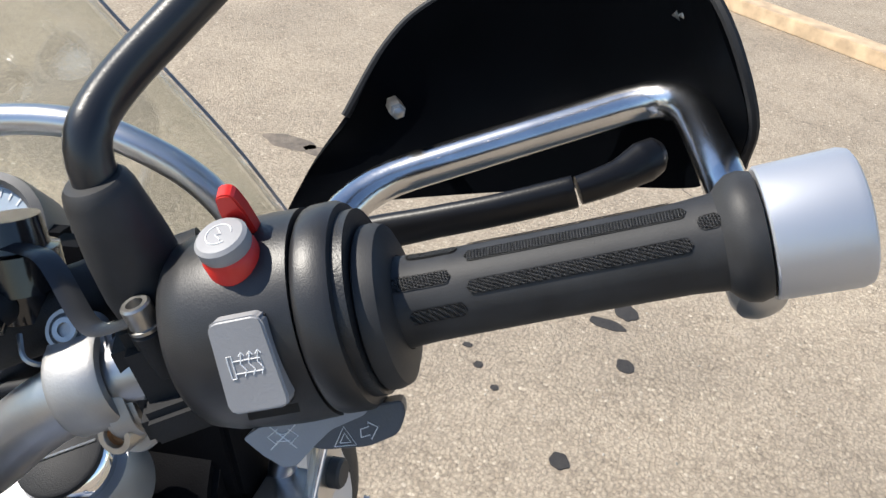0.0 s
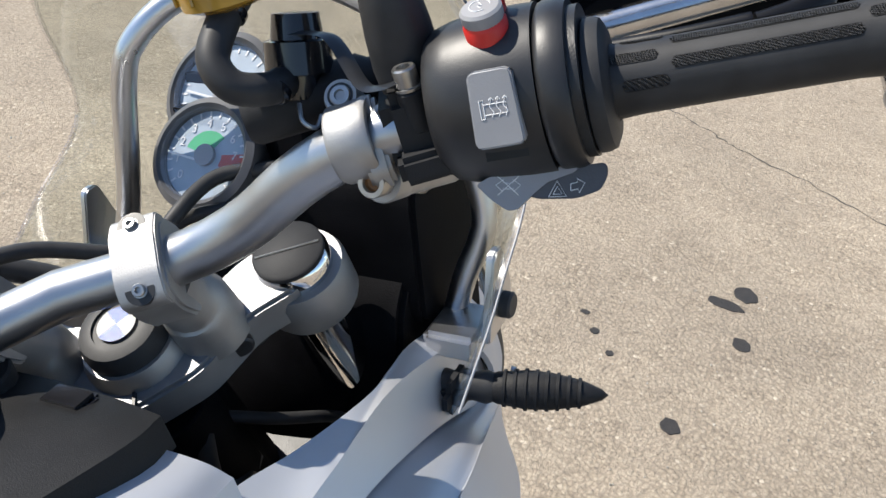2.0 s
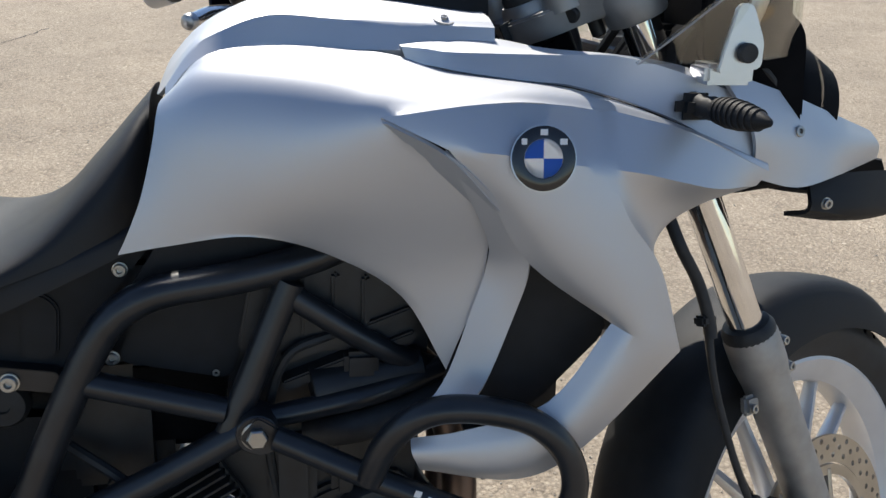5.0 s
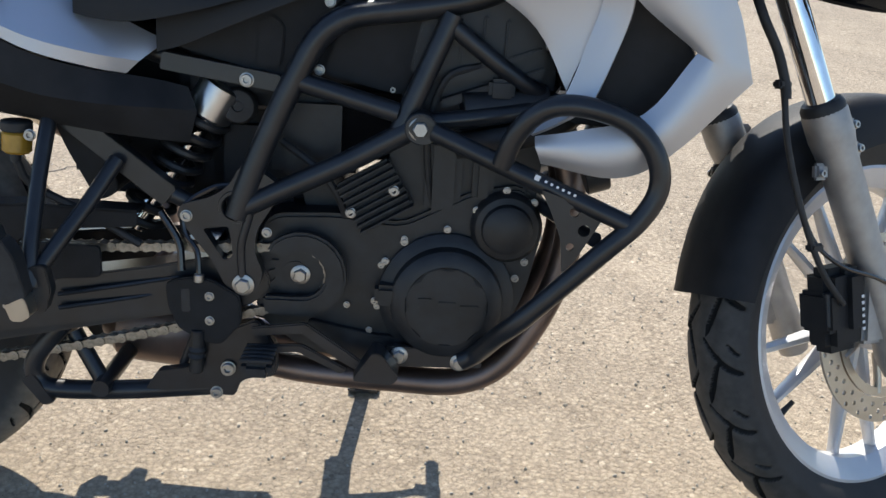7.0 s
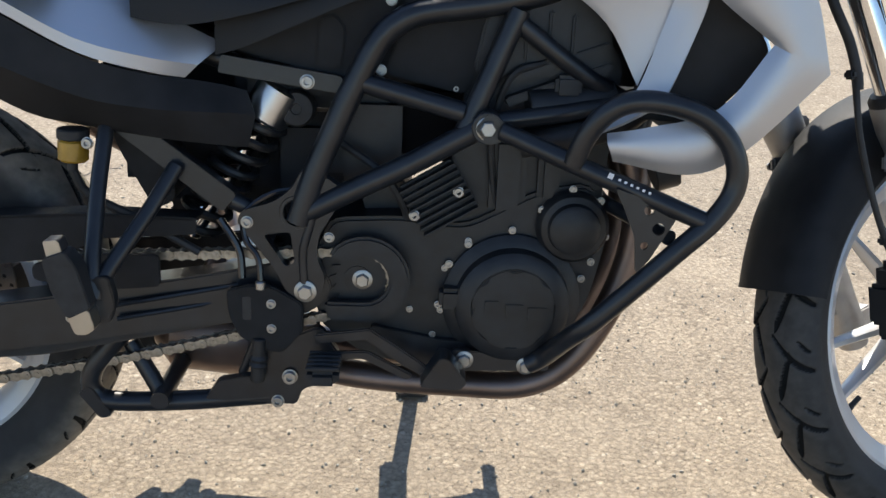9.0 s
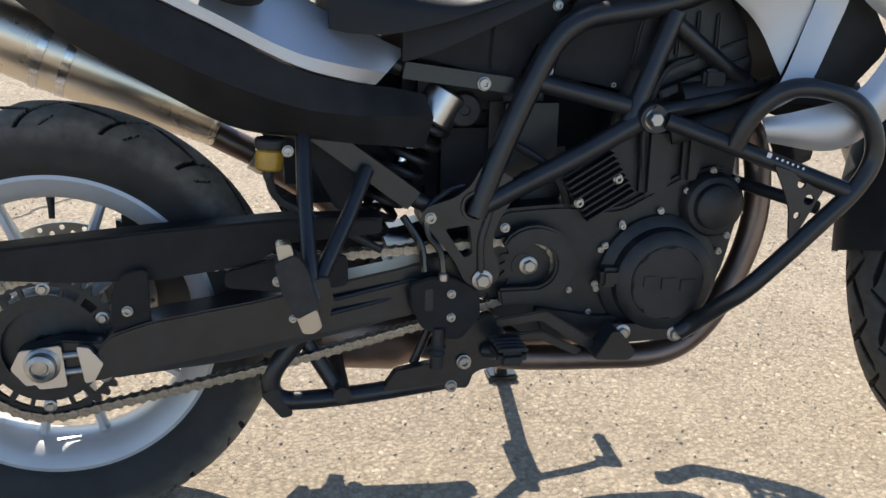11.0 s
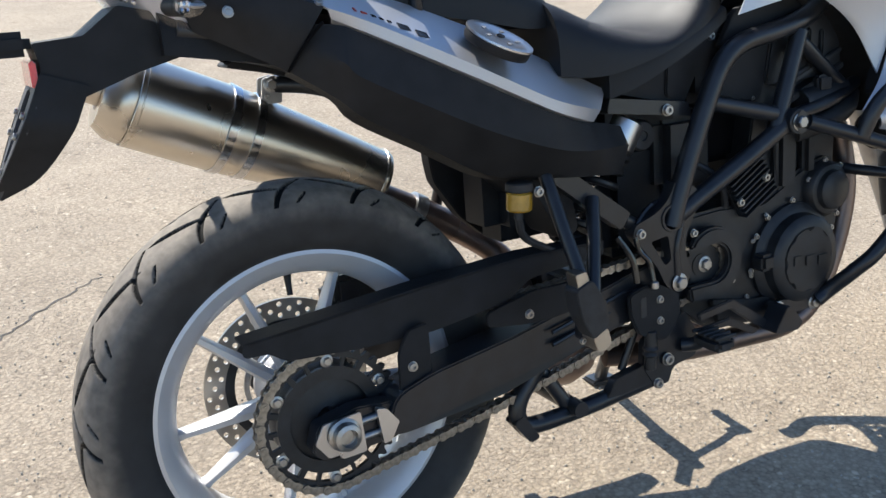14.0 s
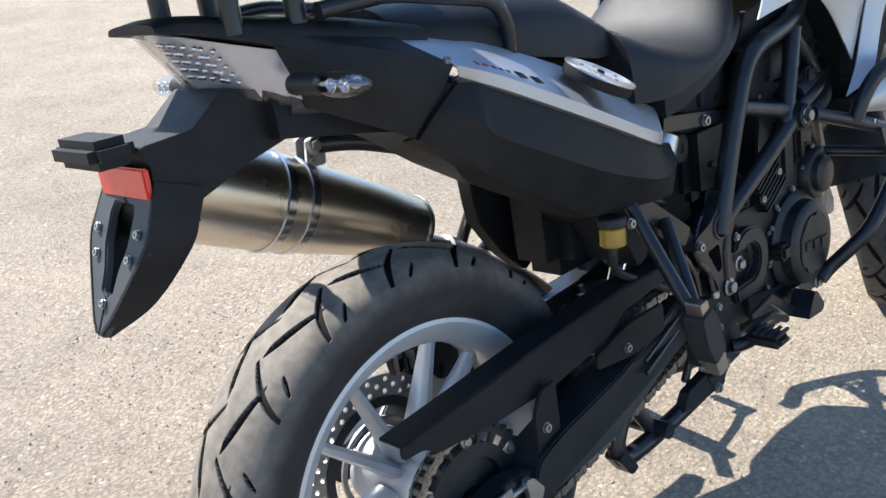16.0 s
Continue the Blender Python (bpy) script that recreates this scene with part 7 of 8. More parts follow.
def switchgear(s):
    g = group("switch_housing", bike, STEERED @ DROP if s > 0 else STEERED)
    c = at(0.25, s)
    d = (at(0.29, s) - at(0.255, s)).normalized()
    # local axes: x out along the bar, y towards the rider, z up
    back = d.cross(Vector((0, 0, 1))).normalized()
    if back.x > 0:
        back = -back
    upv = back.cross(d).normalized()
    if upv.z < 0:
        upv = -upv
    m = Matrix((d, back, upv)).transposed().to_4x4()
    m = Matrix.Translation(c) @ m
    k = m
    sx = Matrix.Rotation(radians(90), 4, "Y")
    prof = [(0.0145, -0.0275), (0.027, -0.0275), (0.032, -0.0262), (0.0355, -0.0225), (0.0378, -0.014), (0.0392, 0.0), (0.0395, 0.014), (0.039, 0.0245), (0.0145, 0.0245)]
    part("housing", lathe(prof, 56, k @ Matrix.Translation((0, 0, 0.0025)) @ Matrix.Diagonal((1, 0.93, 1, 1)) @ sx), BLACKS, g, "grained black switch housing")
    off = k @ Matrix.Translation((0, 0.0, 0.003))
    part("housing_collar", lathe([(0.0144, 0.024), (0.034, 0.024), (0.0375, 0.0262), (0.0382, 0.028), (0.0382, 0.036), (0.0368, 0.0385), (0.033, 0.039), (0.0144, 0.039)], 52, off @ sx), BLACKS, g)
    part("housing_step", lathe([(0.0144, 0.038), (0.034, 0.038), (0.034, 0.043), (0.0144, 0.043)], 48, off @ sx), BLACKE, g)
    if s < 0:
        r = k @ Matrix.Translation((0.0068, 0.0355, 0.0095)) @ Matrix.Rotation(radians(14), 4, "X")
        part("rocker_bezel", box((0, -0.006, -0.001), (0.031, 0.012, 0.044), 0.006, r, 4), BLACKS, g)
        part("heated_grip_rocker", prism(rounded([(-0.0096, 0.0165), (0.0096, 0.0165), (0.0112, -0.0165), (-0.0108, -0.0165)], 0.0035), -0.004, 0.0042, 0.0018, r, 3), GREYP, g, "grey heated grip rocker switch")
        ic = lambda pts, close=False, mm=r, dy=0.0043, rad=0.00022, mt=WHITE: part("print_mark", sweep([mm @ Vector((x, dy, z)) for x, z in (list(pts) + ([pts[0]] if close else []))], rad, 5, smooth=False), mt, g)
        ic([(-0.0058, -0.0038), (-0.0042, -0.0038), (-0.0042, 0.0042), (-0.0058, 0.0042)], True)
        ic([(-0.0042, 0.0022), (0.0056, 0.0022), (0.0056, -0.0022), (-0.0042, -0.0022)])
        for x in (-0.0012, 0.0018, 0.0048):
            ic([(x, -0.0034), (x + 0.0011, -0.0014), (x - 0.0004, 0.001), (x + 0.0007, 0.0048)])
            ic([(x - 0.0004, 0.0038), (x + 0.0007, 0.0049), (x + 0.0016, 0.0036)])
        kb = k @ Matrix.Translation((0.006, 0.0175, 0.046)) @ Matrix.Rotation(radians(-16), 4, "X")
        part("kill_switch", lathe([(0.0098, -0.0125), (0.0098, -0.005), (0.0088, -0.0035), (0, -0.0035)], 32, kb), RED, g, "red engine stop switch")
        part("kill_lever", prism(rounded([(-0.0015, -0.012), (0.0075, -0.012), (0.0072, 0.002), (0.0058, 0.0105), (0.0, 0.011), (-0.0016, 0.003)], 0.0025), -0.0165, -0.010, 0.0018, kb), RED, g)
        part("start_button", lathe([(0.0088, -0.0035), (0.0094, -0.002), (0.0094, 0.0018), (0.0082, 0.003), (0.004, 0.0034), (0, 0.0034)], 32, kb), GREYP, g, "grey starter button")
        ring = [(0.0046 * math.cos(radians(a_)), 0.0046 * math.sin(radians(a_))) for a_ in range(60, 370, 20)]
        part("print_mark", sweep([kb @ Vector((x, y_, 0.0035)) for x, y_ in ring], 0.00022, 5, smooth=False), WHITE, g)
        part("print_mark", sweep([kb @ Vector((x, y_, 0.0036)) for x, y_ in ((0.001, 0.003), (-0.001, 0.0004), (0.001, 0.0002), (-0.0008, -0.003))], 0.00022, 5, smooth=False), WHITE, g)
        lo = k @ Matrix.Translation((0.0125, 0.023, -0.034)) @ Matrix.Rotation(radians(-10), 4, "Z") @ Matrix.Rotation(radians(24), 4, "X") @ Matrix.Rotation(radians(12), 4, "Y")
        part("indicator_paddle", prism(rounded([(-0.004, 0.003), (0.01, 0.0055), (0.021, 0.009), (0.0325, 0.0105), (0.0332, 0.005), (0.030, -0.002), (0.019, -0.0058), (0.002, -0.006), (-0.004, -0.004)], 0.0025), -0.012, 0.0, 0.0014, lo), DGREY, g, "dark grey indicator paddle")
        part("cancel_paddle", prism(rounded([(-0.0262, 0.0004), (-0.02, 0.0042), (-0.003, 0.0062), (0.021, 0.0098), (0.0185, 0.0062), (0.006, 0.0016), (0.0, -0.0035), (-0.0075, -0.0108), (-0.012, -0.0112), (-0.019, -0.0065)], 0.0014), -0.012, 0.0016, 0.0012, lo), GREYP, g, "grey indicator cancel paddle")
        ic([(0.0066, -0.005), (0.0146, -0.0048), (0.0104, 0.0022)], True, lo, 0.0002)
        ic([(0.0086, -0.0038), (0.0126, -0.0037), (0.0105, -0.0003)], True, lo, 0.0002)
        ic([(0.0165, -0.0022), (0.0165, 0.0008), (0.0195, 0.0016), (0.0192, 0.0032), (0.0228, 0.0012), (0.0202, -0.0032), (0.0198, -0.0014)], True, lo, 0.0002)
        for q in (-1, 1):
            ic([(-0.0115 + q * x, z) for x, z in ((0.0, 0.0012), (0.0022, 0.0016), (0.002, 0.003), (0.0056, 0.0004), (0.0024, -0.0026), (0.0024, -0.0012), (0.0, -0.0014))], False, lo, 0.0018)
            ic([(-0.0115 - q * 0.0048, -0.0042), (-0.0115 + q * 0.0048, 0.0044)], False, lo, 0.0018)
    else:
        r = k @ Matrix.Rotation(radians(35), 4, "X")
        r = k @ Matrix.Rotation(radians(-35), 4, "X") if m.to_3x3().determinant() > 0 else r
        part("lamp_rocker", box((0.012, 0.033, 0.006), (0.016, 0.010, 0.036), 0.003, r), DGREY, g)
        part("abs_button", lathe([(0.0095, 0), (0.0095, 0.006), (0.008, 0.0075), (0, 0.0075)], 22, r @ Matrix.Translation((-0.012, 0.031, 0.014)) @ Matrix.Rotation(radians(-90), 4, "X")), DGREY, g, "grey round ABS button")
        part("horn_button", box((-0.002, 0.034, -0.026), (0.045, 0.016, 0.016), 0.006, r), RED, g, "red horn paddle")
        part("indicator_paddle", lathe([(0.022, 0), (0.022, 0.006), (0.02, 0.008), (0, 0.008)], 24, r @ Matrix.Translation((-0.012, 0.026, -0.044)) @ Matrix.Rotation(radians(-90), 4, "X")), DGREY, g)
        part("housing_top", box((0.0, 0.0, 0.034), (0.05, 0.05, 0.012), 0.005, k), BLACKS, g)
    return g


switchgear(-1)
switchgear(1)


def controls(s):
    """Clamp of the hand guard, mirror stem, lever and guard of one side."""
    g = group("bar_clamp", bike, STEERED @ DROP if s > 0 else STEERED)
    c = at(0.181, s)
    d = (at(0.20, s) - at(0.166, s)).normalized()
    part("clamp_ring", turned(c - d * 0.0105, c + d * 0.0105, [(0.0145, 0), (0.0185, 0.0), (0.0197, 0.1), (0.0197, 0.9), (0.0185, 1), (0.0145, 1)], 40), CAST, g, "cast aluminium bar clamp")
    n, hi = Vector((-0.78, s * -0.1, 0.6)).normalized(), Vector((1.0742, s * 0.1795, 1.1722))
    nb, face = Vector((-0.85, s * -0.36, 0.30)).normalized(), Vector((1.0564, s * 0.1821, 1.1322))
    lo = face - nb * 0.02
    part("clamp_ear", turned(hi - n * 0.022, hi, [(0, 0), (0.008, 0), (0.0088, 0.1), (0.0088, 0.9), (0.008, 1), (0, 1)], 28), CAST, g)
    part("clamp_ear", turned(face - nb * 0.032, face - nb * 0.0105, [(0, 0), (0.0105, 0), (0.0115, 0.08), (0.0115, 0.92), (0.0107, 1), (0, 1)], 30), CAST, g)
    part("clamp_web", prism(rounded([(-0.019, -0.014), (-0.012, -0.024), (0.006, -0.021), (0.017, 0.0), (0.012, 0.017), (0.002, 0.0195), (-0.013, 0.008)], 0.004), s * 0.0015, s * 0.0135, 0.002, Matrix.Translation(c)), CAST, g)
    part("clamp_screw", lathe([(0.0052, -0.002), (0.0052, 0.0006), (0.0047, 0.0012), (0.0027, 0.0012), (0.0024, -0.001), (0, -0.001)], 24, aim(hi, n)), STEEL, g, "recessed steel torx screw")
    part("screw_well", lathe([(0.0064, -0.001), (0.0064, 0.0003), (0.0052, 0.0003)], 24, aim(hi, n)), BLACKE, g)
    part("clamp_bolt", lathe([(0.0075, -0.012), (0.0075, -0.0012), (0.0069, 0.0), (0.0046, 0.0), (0.0042, -0.0006), (0.0041, -0.004)], 36, aim(face, nb)), STEEL, g, "steel torx bolt")
    part("bolt_socket", lathe([(0.0041, -0.0018), (0.0034, -0.0034), (0, -0.0038)], 12, aim(face, nb)), RUST, g, "rusty bolt socket")
    part("guard_mount", rod(tuple(lo), tuple(lo + Vector((0.036, s * 0.03, -0.014))), 0.0105), CAST, g)
    p = group("mirror", bike, STEERED @ DROP if s > 0 else STEERED)
    b0 = at(0.213, s)
    part("stem_clamp", box(tuple(b0 + Vector((0.012, 0, 0.0))), (0.056, 0.034, 0.040), 0.006), BLACKP, p)
    part("clamp_half", box(tuple(b0 + Vector((-0.016, s * 0.002, -0.014))), (0.018, 0.034, 0.014), 0.003), BLACKP, p)
    part("stem_bolt_post", rod(tuple(b0 + Vector((-0.010, 0, 0.0))), tuple(b0 + Vector((-0.012, 0, 0.021))), 0.0068), BLACKP, p)
    part("stem_bolt", lathe([(0.0066, -0.0005), (0.0066, 0.0008), (0.0056, 0.001), (0.0056, 0.009), (0.0049, 0.0098), (0.0032, 0.0098), (0.0028, 0.006), (0, 0.006)], 24, aim(b0 + Vector((-0.012, 0, 0.0215)), (-0.1, 0, 1))), STEEL, p, "steel socket bolt")
    top = Vector((1.069, s * 0.2155, 1.224))
    part("rubber_boot", turned(Vector((1.078, s * 0.214, 1.168)), top, [(0.0, 0), (0.0155, 0.0), (0.0165, 0.2), (0.0158, 0.5), (0.0132, 0.9), (0.012, 0.97), (0.0105, 1), (0.0, 1)], 28), RUBBER, p, "black rubber mirror boot")
    stem = [Vector((1.074, s * 0.215, 1.19)), Vector((1.070, s * 0.2155, 1.235)), Vector((1.083, s * 0.229, 1.2475)), Vector((1.09, s * 0.267, 1.265)), Vector((1.105, s * 0.36, 1.31)), Vector((1.12, s * 0.40, 1.345))]
    part("stem_tube", pipe(stem, 0.0083, 0.02, 18), BLACKF, p, "bent black mirror stem")
    part("mirror_head", box((0, 0, 0), (0.03, 0.15, 0.10), 0.014, Matrix.Translation(stem[-1] + Vector((0.0, s * 0.05, 0.05)))), BLACKP, p)
    lv = group("brake_lever" if s < 0 else "clutch_lever", bike, STEERED @ DROP if s > 0 else STEERED)
    part("lever_blade", sweep([(1.138, s * 0.235, 1.138), (1.142, s * 0.262, 1.138), (1.138, s * 0.293, 1.138), (1.128, s * 0.322, 1.138), (1.1172, s * 0.3514, 1.138), (1.1095, s * 0.3795, 1.138), (1.1085, s * 0.3845, 1.138)], [0.008, 0.0075, 0.006, 0.0052, 0.005, 0.0051, 0.005], 18, 6, flat=1.5), LEVERM, lv, "black lever blade")
    part("lever_end", sweep([(1.1082, s * 0.386, 1.138), (1.1078, s * 0.395, 1.138), (1.1085, s * 0.4053, 1.138), (1.1118, s * 0.417, 1.1385), (1.1135, s * 0.424, 1.139), (1.114, s * 0.4275, 1.1392)], [0.0053, 0.0056, 0.006, 0.0076, 0.0066, 0.0035], 18, 6, flat=1.25), LEVERM, lv, "black rounded lever end")
    part("lever_perch", box((1.105, s * 0.225, 1.14), (0.06, 0.05, 0.035), 0.008), BLACKP, lv)
    hg = group("hand_guard", bike, STEERED @ DROP if s > 0 else STEERED)
    part("guard_bar", pipe([(1.095, s * 0.20, 1.115), (1.16, s * 0.25, 1.118), (1.212, s * 0.297, 1.132), (1.178, s * 0.464, 1.137), (1.09, s * 0.444, 1.124), (1.05, s * 0.431, 1.108), (1.043, s * 0.4295, 1.1055)], 0.0098, 0.03, 20), POLISH, hg, "dull polished steel guard bar")
    part("bar_tip", turned((1.047, s * 0.4302, 1.1068), (1.0335, s * 0.4275, 1.1022), [(0.0099, 0), (0.0112, 0.1), (0.0112, 0.55), (0.0098, 0.82), (0.006, 0.97), (0, 1)], 28), BARM, hg, "rounded steel bar end")
    rows = [[(1.238, s * 0.254, 1.122), (1.228, s * 0.29, 1.118), (1.215, s * 0.36, 1.103), (1.195, s * 0.42, 1.092), (1.165, s * 0.458, 1.09), (1.127, s * 0.466, 1.112)],
            [(1.24, s * 0.275, 1.142), (1.24, s * 0.31, 1.142), (1.235, s * 0.36, 1.15), (1.215, s * 0.42, 1.15), (1.17, s * 0.464, 1.148), (1.112, s * 0.469, 1.143)],
            [(1.24, s * 0.302, 1.162), (1.243, s * 0.335, 1.19), (1.24, s * 0.365, 1.204), (1.22, s * 0.42, 1.215), (1.175, s * 0.462, 1.21), (1.128, s * 0.468, 1.19)]]
    part("shield", patch(rows, 6, 6, 0.003), SHIELDM, hg, "black plastic hand guard shield", 40)
    part("shield_rim", sweep([rows[2][0], *rows[2][1:], rows[1][5], rows[0][5]], 0.0026, 8, 6), BLACKP, hg)
    for b in ((1.21, s * 0.328, 1.165), (1.166, s * 0.466, 1.178)):
        part("shield_bolt", lathe([(0.0042, -0.02), (0.0042, 0.002), (0.0028, 0.002), (0.0028, 0.006), (0.0018, 0.0064), (0, 0.0064)], 6, aim(b, (-1, 0, 0.1))), STEEL, hg)
    return g


controls(-1)
controls(1)

# front brake reservoir on the right bar
rv = group("front_reservoir", bike, STEERED)
c = Vector((1.112, -0.142, 1.222))
part("reservoir", turned(c, c + Vector((-0.002, 0, 0.036)), [(0, 0), (0.02, 0), (0.027, 0.1), (0.029, 1), (0, 1)], 32), AMBER, rv, "amber brake fluid reservoir")
for j in range(10):
    a_ = radians(36 * j)
    part("reservoir_rib", rod(tuple(c + Vector((0.0283 * math.cos(a_), 0.0283 * math.sin(a_), 0.006))), tuple(c + Vector((0.029 * math.cos(a_), 0.029 * math.sin(a_), 0.034))), 0.0012, 6, 0.0003), AMBER, rv)
part("reservoir_lid", turned(c + Vector((-0.002, 0, 0.036)), c + Vector((-0.003, 0, 0.052)), [(0.029, 0), (0.0315, 0.1), (0.0315, 0.8), (0.029, 1), (0, 1)], 32), BLACKP, rv)
part("lid_ear", rod(tuple(c + Vector((0.0, -0.036, 0.03))), tuple(c + Vector((0.0, -0.036, 0.046))), 0.007), BLACKP, rv)
part("reservoir_hose", sweep([(1.112, -0.142, 1.224), (1.098, -0.134, 1.216), (1.084, -0.1265, 1.203), (1.078, -0.132, 1.19), (1.083, -0.145, 1.183), (1.1, -0.152, 1.18)], 0.0082, 16, 6), RUBBER, rv, "black rubber hose")
for t_ in ((1.106, -0.139, 1.221), (1.09, -0.149, 1.182)):
    part("hose_clamp", rod(t_, tuple(Vector(t_) + Vector((-0.004, 0.003, -0.003))), 0.0094), BLACKG, rv)
part("cylinder_neck", turned((1.116, -0.166, 1.208), (1.11, -0.156, 1.168), [(0, 0), (0.012, 0), (0.0135, 0.3), (0.017, 0.32), (0.0175, 0.7), (0.014, 0.72), (0.013, 1), (0, 1)], 26), BLACKG, rv)
part("master_cylinder", turned((1.112, -0.125, 1.165), (1.115, -0.23, 1.165), [(0, 0), (0.013, 0), (0.0155, 0.04), (0.0155, 0.6), (0.012, 0.65), (0.012, 1), (0, 1)], 22), BLACKP, rv)
part("cylinder_clip", sweep([(1.09, -0.157, 1.17), (1.083, -0.157, 1.163), (1.083, -0.162, 1.158), (1.088, -0.166, 1.162)], 0.0012, 6, 4), STEEL, rv)
# flat strap from the mirror clamp up to the reservoir
strap = [(1.054, -0.212, 1.1765), (1.056, -0.2, 1.175), (1.062, -0.192, 1.178), (1.082, -0.184, 1.196), (1.094, -0.174, 1.2), (1.115, -0.156, 1.2)]
part("reservoir_bracket", sweep(strap, 0.0046, 4, 5, flat=0.22), BLACKF, rv)

# cables
wi = group("control_cables", bike)
for pts, r in (([(0.93, 0.26, 1.058), (1.0, 0.235, 1.076), (1.08, 0.19, 1.086), (1.16, 0.12, 1.068), (1.21, 0.06, 1.02), (1.22, 0.03, 0.95)], 0.0085),
               ([(1.32, -0.05, 1.10), (1.293, -0.016, 1.10), (1.267, 0.013, 1.10), (1.223, 0.021, 1.085), (1.2, 0.05, 1.04), (1.2, 0.07, 0.99)], 0.0055),
               ([(1.30, -0.06, 1.075), (1.262, 0.004, 1.08), (1.232, 0.029, 1.075), (1.215, 0.05, 1.03), (1.21, 0.06, 0.98)], 0.005),
               ([(1.16, -0.03, 0.99), (1.15, -0.04, 0.94), (1.17, -0.06, 0.90), (1.19, -0.07, 0.85)], 0.007),
               ([(1.12, 0.02, 1.01), (1.11, -0.02, 0.97), (1.12, -0.05, 0.93), (1.16, -0.06, 0.87)], 0.006),
               ([(1.2, 0.05, 1.07), (1.16, 0.09, 1.085), (1.12, 0.1, 1.08), (1.1, 0.09, 1.03)], 0.0055),
               ([(1.15, 0.02, 0.985), (1.2, -0.05, 0.96), (1.25, -0.08, 0.93), (1.27, -0.09, 0.88)], 0.0045),
               ([(1.10, -0.03, 0.985), (1.14, -0.075, 0.955), (1.2, -0.09, 0.93), (1.21, -0.08, 0.86)], 0.004),
               ([(1.13, 0.0, 1.0), (1.14, -0.03, 0.95), (1.12, -0.08, 0.90)], 0.005)):
    part("cable", sweep(pts, r, 10, 6), RUBBER, wi, "black cable sheath")
ky = group("ignition_key", bike, Matrix.Translation((0, -0.026, -0.006)))
part("lock_barrel", rod((1.072, 0.062, 1.03), (1.066, 0.062, 1.072), 0.021), BLACKP, ky)
part("key_head", box((1.062, 0.062, 1.072), (0.01, 0.03, 0.03), 0.004), BLACKP, ky)
part("key_fob", sweep([(1.055, 0.055, 1.075), (1.03, 0.058, 1.078), (1.01, 0.05, 1.073), (1.0, 0.056, 1.068)], [0.010, 0.013, 0.012, 0.006], 12, 5), RUBBER, ky)
part("key_loop", sweep([(1.055, 0.05, 1.08), (1.03, 0.03, 1.09), (1.005, 0.04, 1.085), (1.0, 0.065, 1.075), (1.02, 0.075, 1.07)], 0.004, 8, 5), RUBBER, ky)
part("cable_tie", sweep([(1.05, 0.045, 1.082), (1.035, 0.035, 1.086), (1.02, 0.04, 1.086), (1.012, 0.052, 1.082)], 0.0025, 6, 5), WHITE, ky, "white cable tie")
part("spare_key", box((0.985, 0.058, 1.066), (0.03, 0.009, 0.002), 0.0006), BRASS, ky, "brass key blade")
part("lock_flap", box((1.075, 0.005, 1.062), (0.02, 0.03, 0.008), 0.003, None), BLACKG, ky)

# ---- instruments, screen and headlight ----
ins = group("instruments", bike)
NB = Vector((-0.78, 0, 0.62)).normalized()


def dial(c, r, red, marks):
    m = Matrix.Translation(c) @ Matrix((Vector((0, -1, 0)), NB.cross(Vector((0, -1, 0))), NB)).transposed().to_4x4()
    part("dial_case", lathe([(r * 0.8, -0.05), (r, -0.03), (r + 0.005, 0.0), (r + 0.005, 0.005), (r, 0.008), (r - 0.004, 0.004), (r - 0.004, 0), (0, 0)], 44, m), DGREY, ins, "dark grey dial bezel")
    part("sky_paled_dial_face", lathe([(r - 0.004, 0.0006), (0, 0.0006)], 44, m), DIAL, ins, "dial face paled with the sky's reflection in its glass")
    part("dial_glass", lathe([(r - 0.003, 0.0062), (r - 0.003, 0.0075), (0, 0.0085), (0, 0.0072)], 44, m), LENS, ins)
    part("needle_hub", lathe([(0.008, 0.001), (0.008, 0.004), (0, 0.0045)], 20, m), GREYP, ins)
    part("needle", box((-0.016, -0.005, 0.003), (0.03, 0.0016, 0.0008), 0, m @ Matrix.Rotation(radians(-8), 4, "Z")), WHITE, ins)
    for k in range(marks):
        a = radians(222 - 264 * k / (marks - 1))
        part("dial_mark", box((r * 0.82, 0, 0.001), (r * 0.12, 0.0014, 0.0004), 0, m @ Matrix.Rotation(a, 4, "Z")), WHITE, ins)
        if red and k % 2 == 0:
            text(str(k // 2), 0.009, m @ Matrix.Translation((r * 0.64 * math.cos(a), r * 0.64 * math.sin(a), 0.0012)), WHITE, ins, "dial_number")
    if red:
        for (a0_, a1_, r0, r1, mt) in ((-28, 8, r * 0.35, r * 0.86, REDL), (50, 165, r * 0.12, r * 0.5, GREEN)):
            bm = bmesh.new()
            A = [bm.verts.new((r0 * math.cos(radians(a0_ + (a1_ - a0_) * j / 8)), r0 * math.sin(radians(a0_ + (a1_ - a0_) * j / 8)), 0.0008)) for j in range(9)]
            B = [bm.verts.new((r1 * math.cos(radians(a0_ + (a1_ - a0_) * j / 8)), r1 * math.sin(radians(a0_ + (a1_ - a0_) * j / 8)), 0.0008)) for j in range(9)]
            for j in range(8):
                bm.faces.new((A[j], A[j + 1], B[j + 1], B[j]))
            bm.transform(m)
            part("dial_zone", bm, mt, ins)


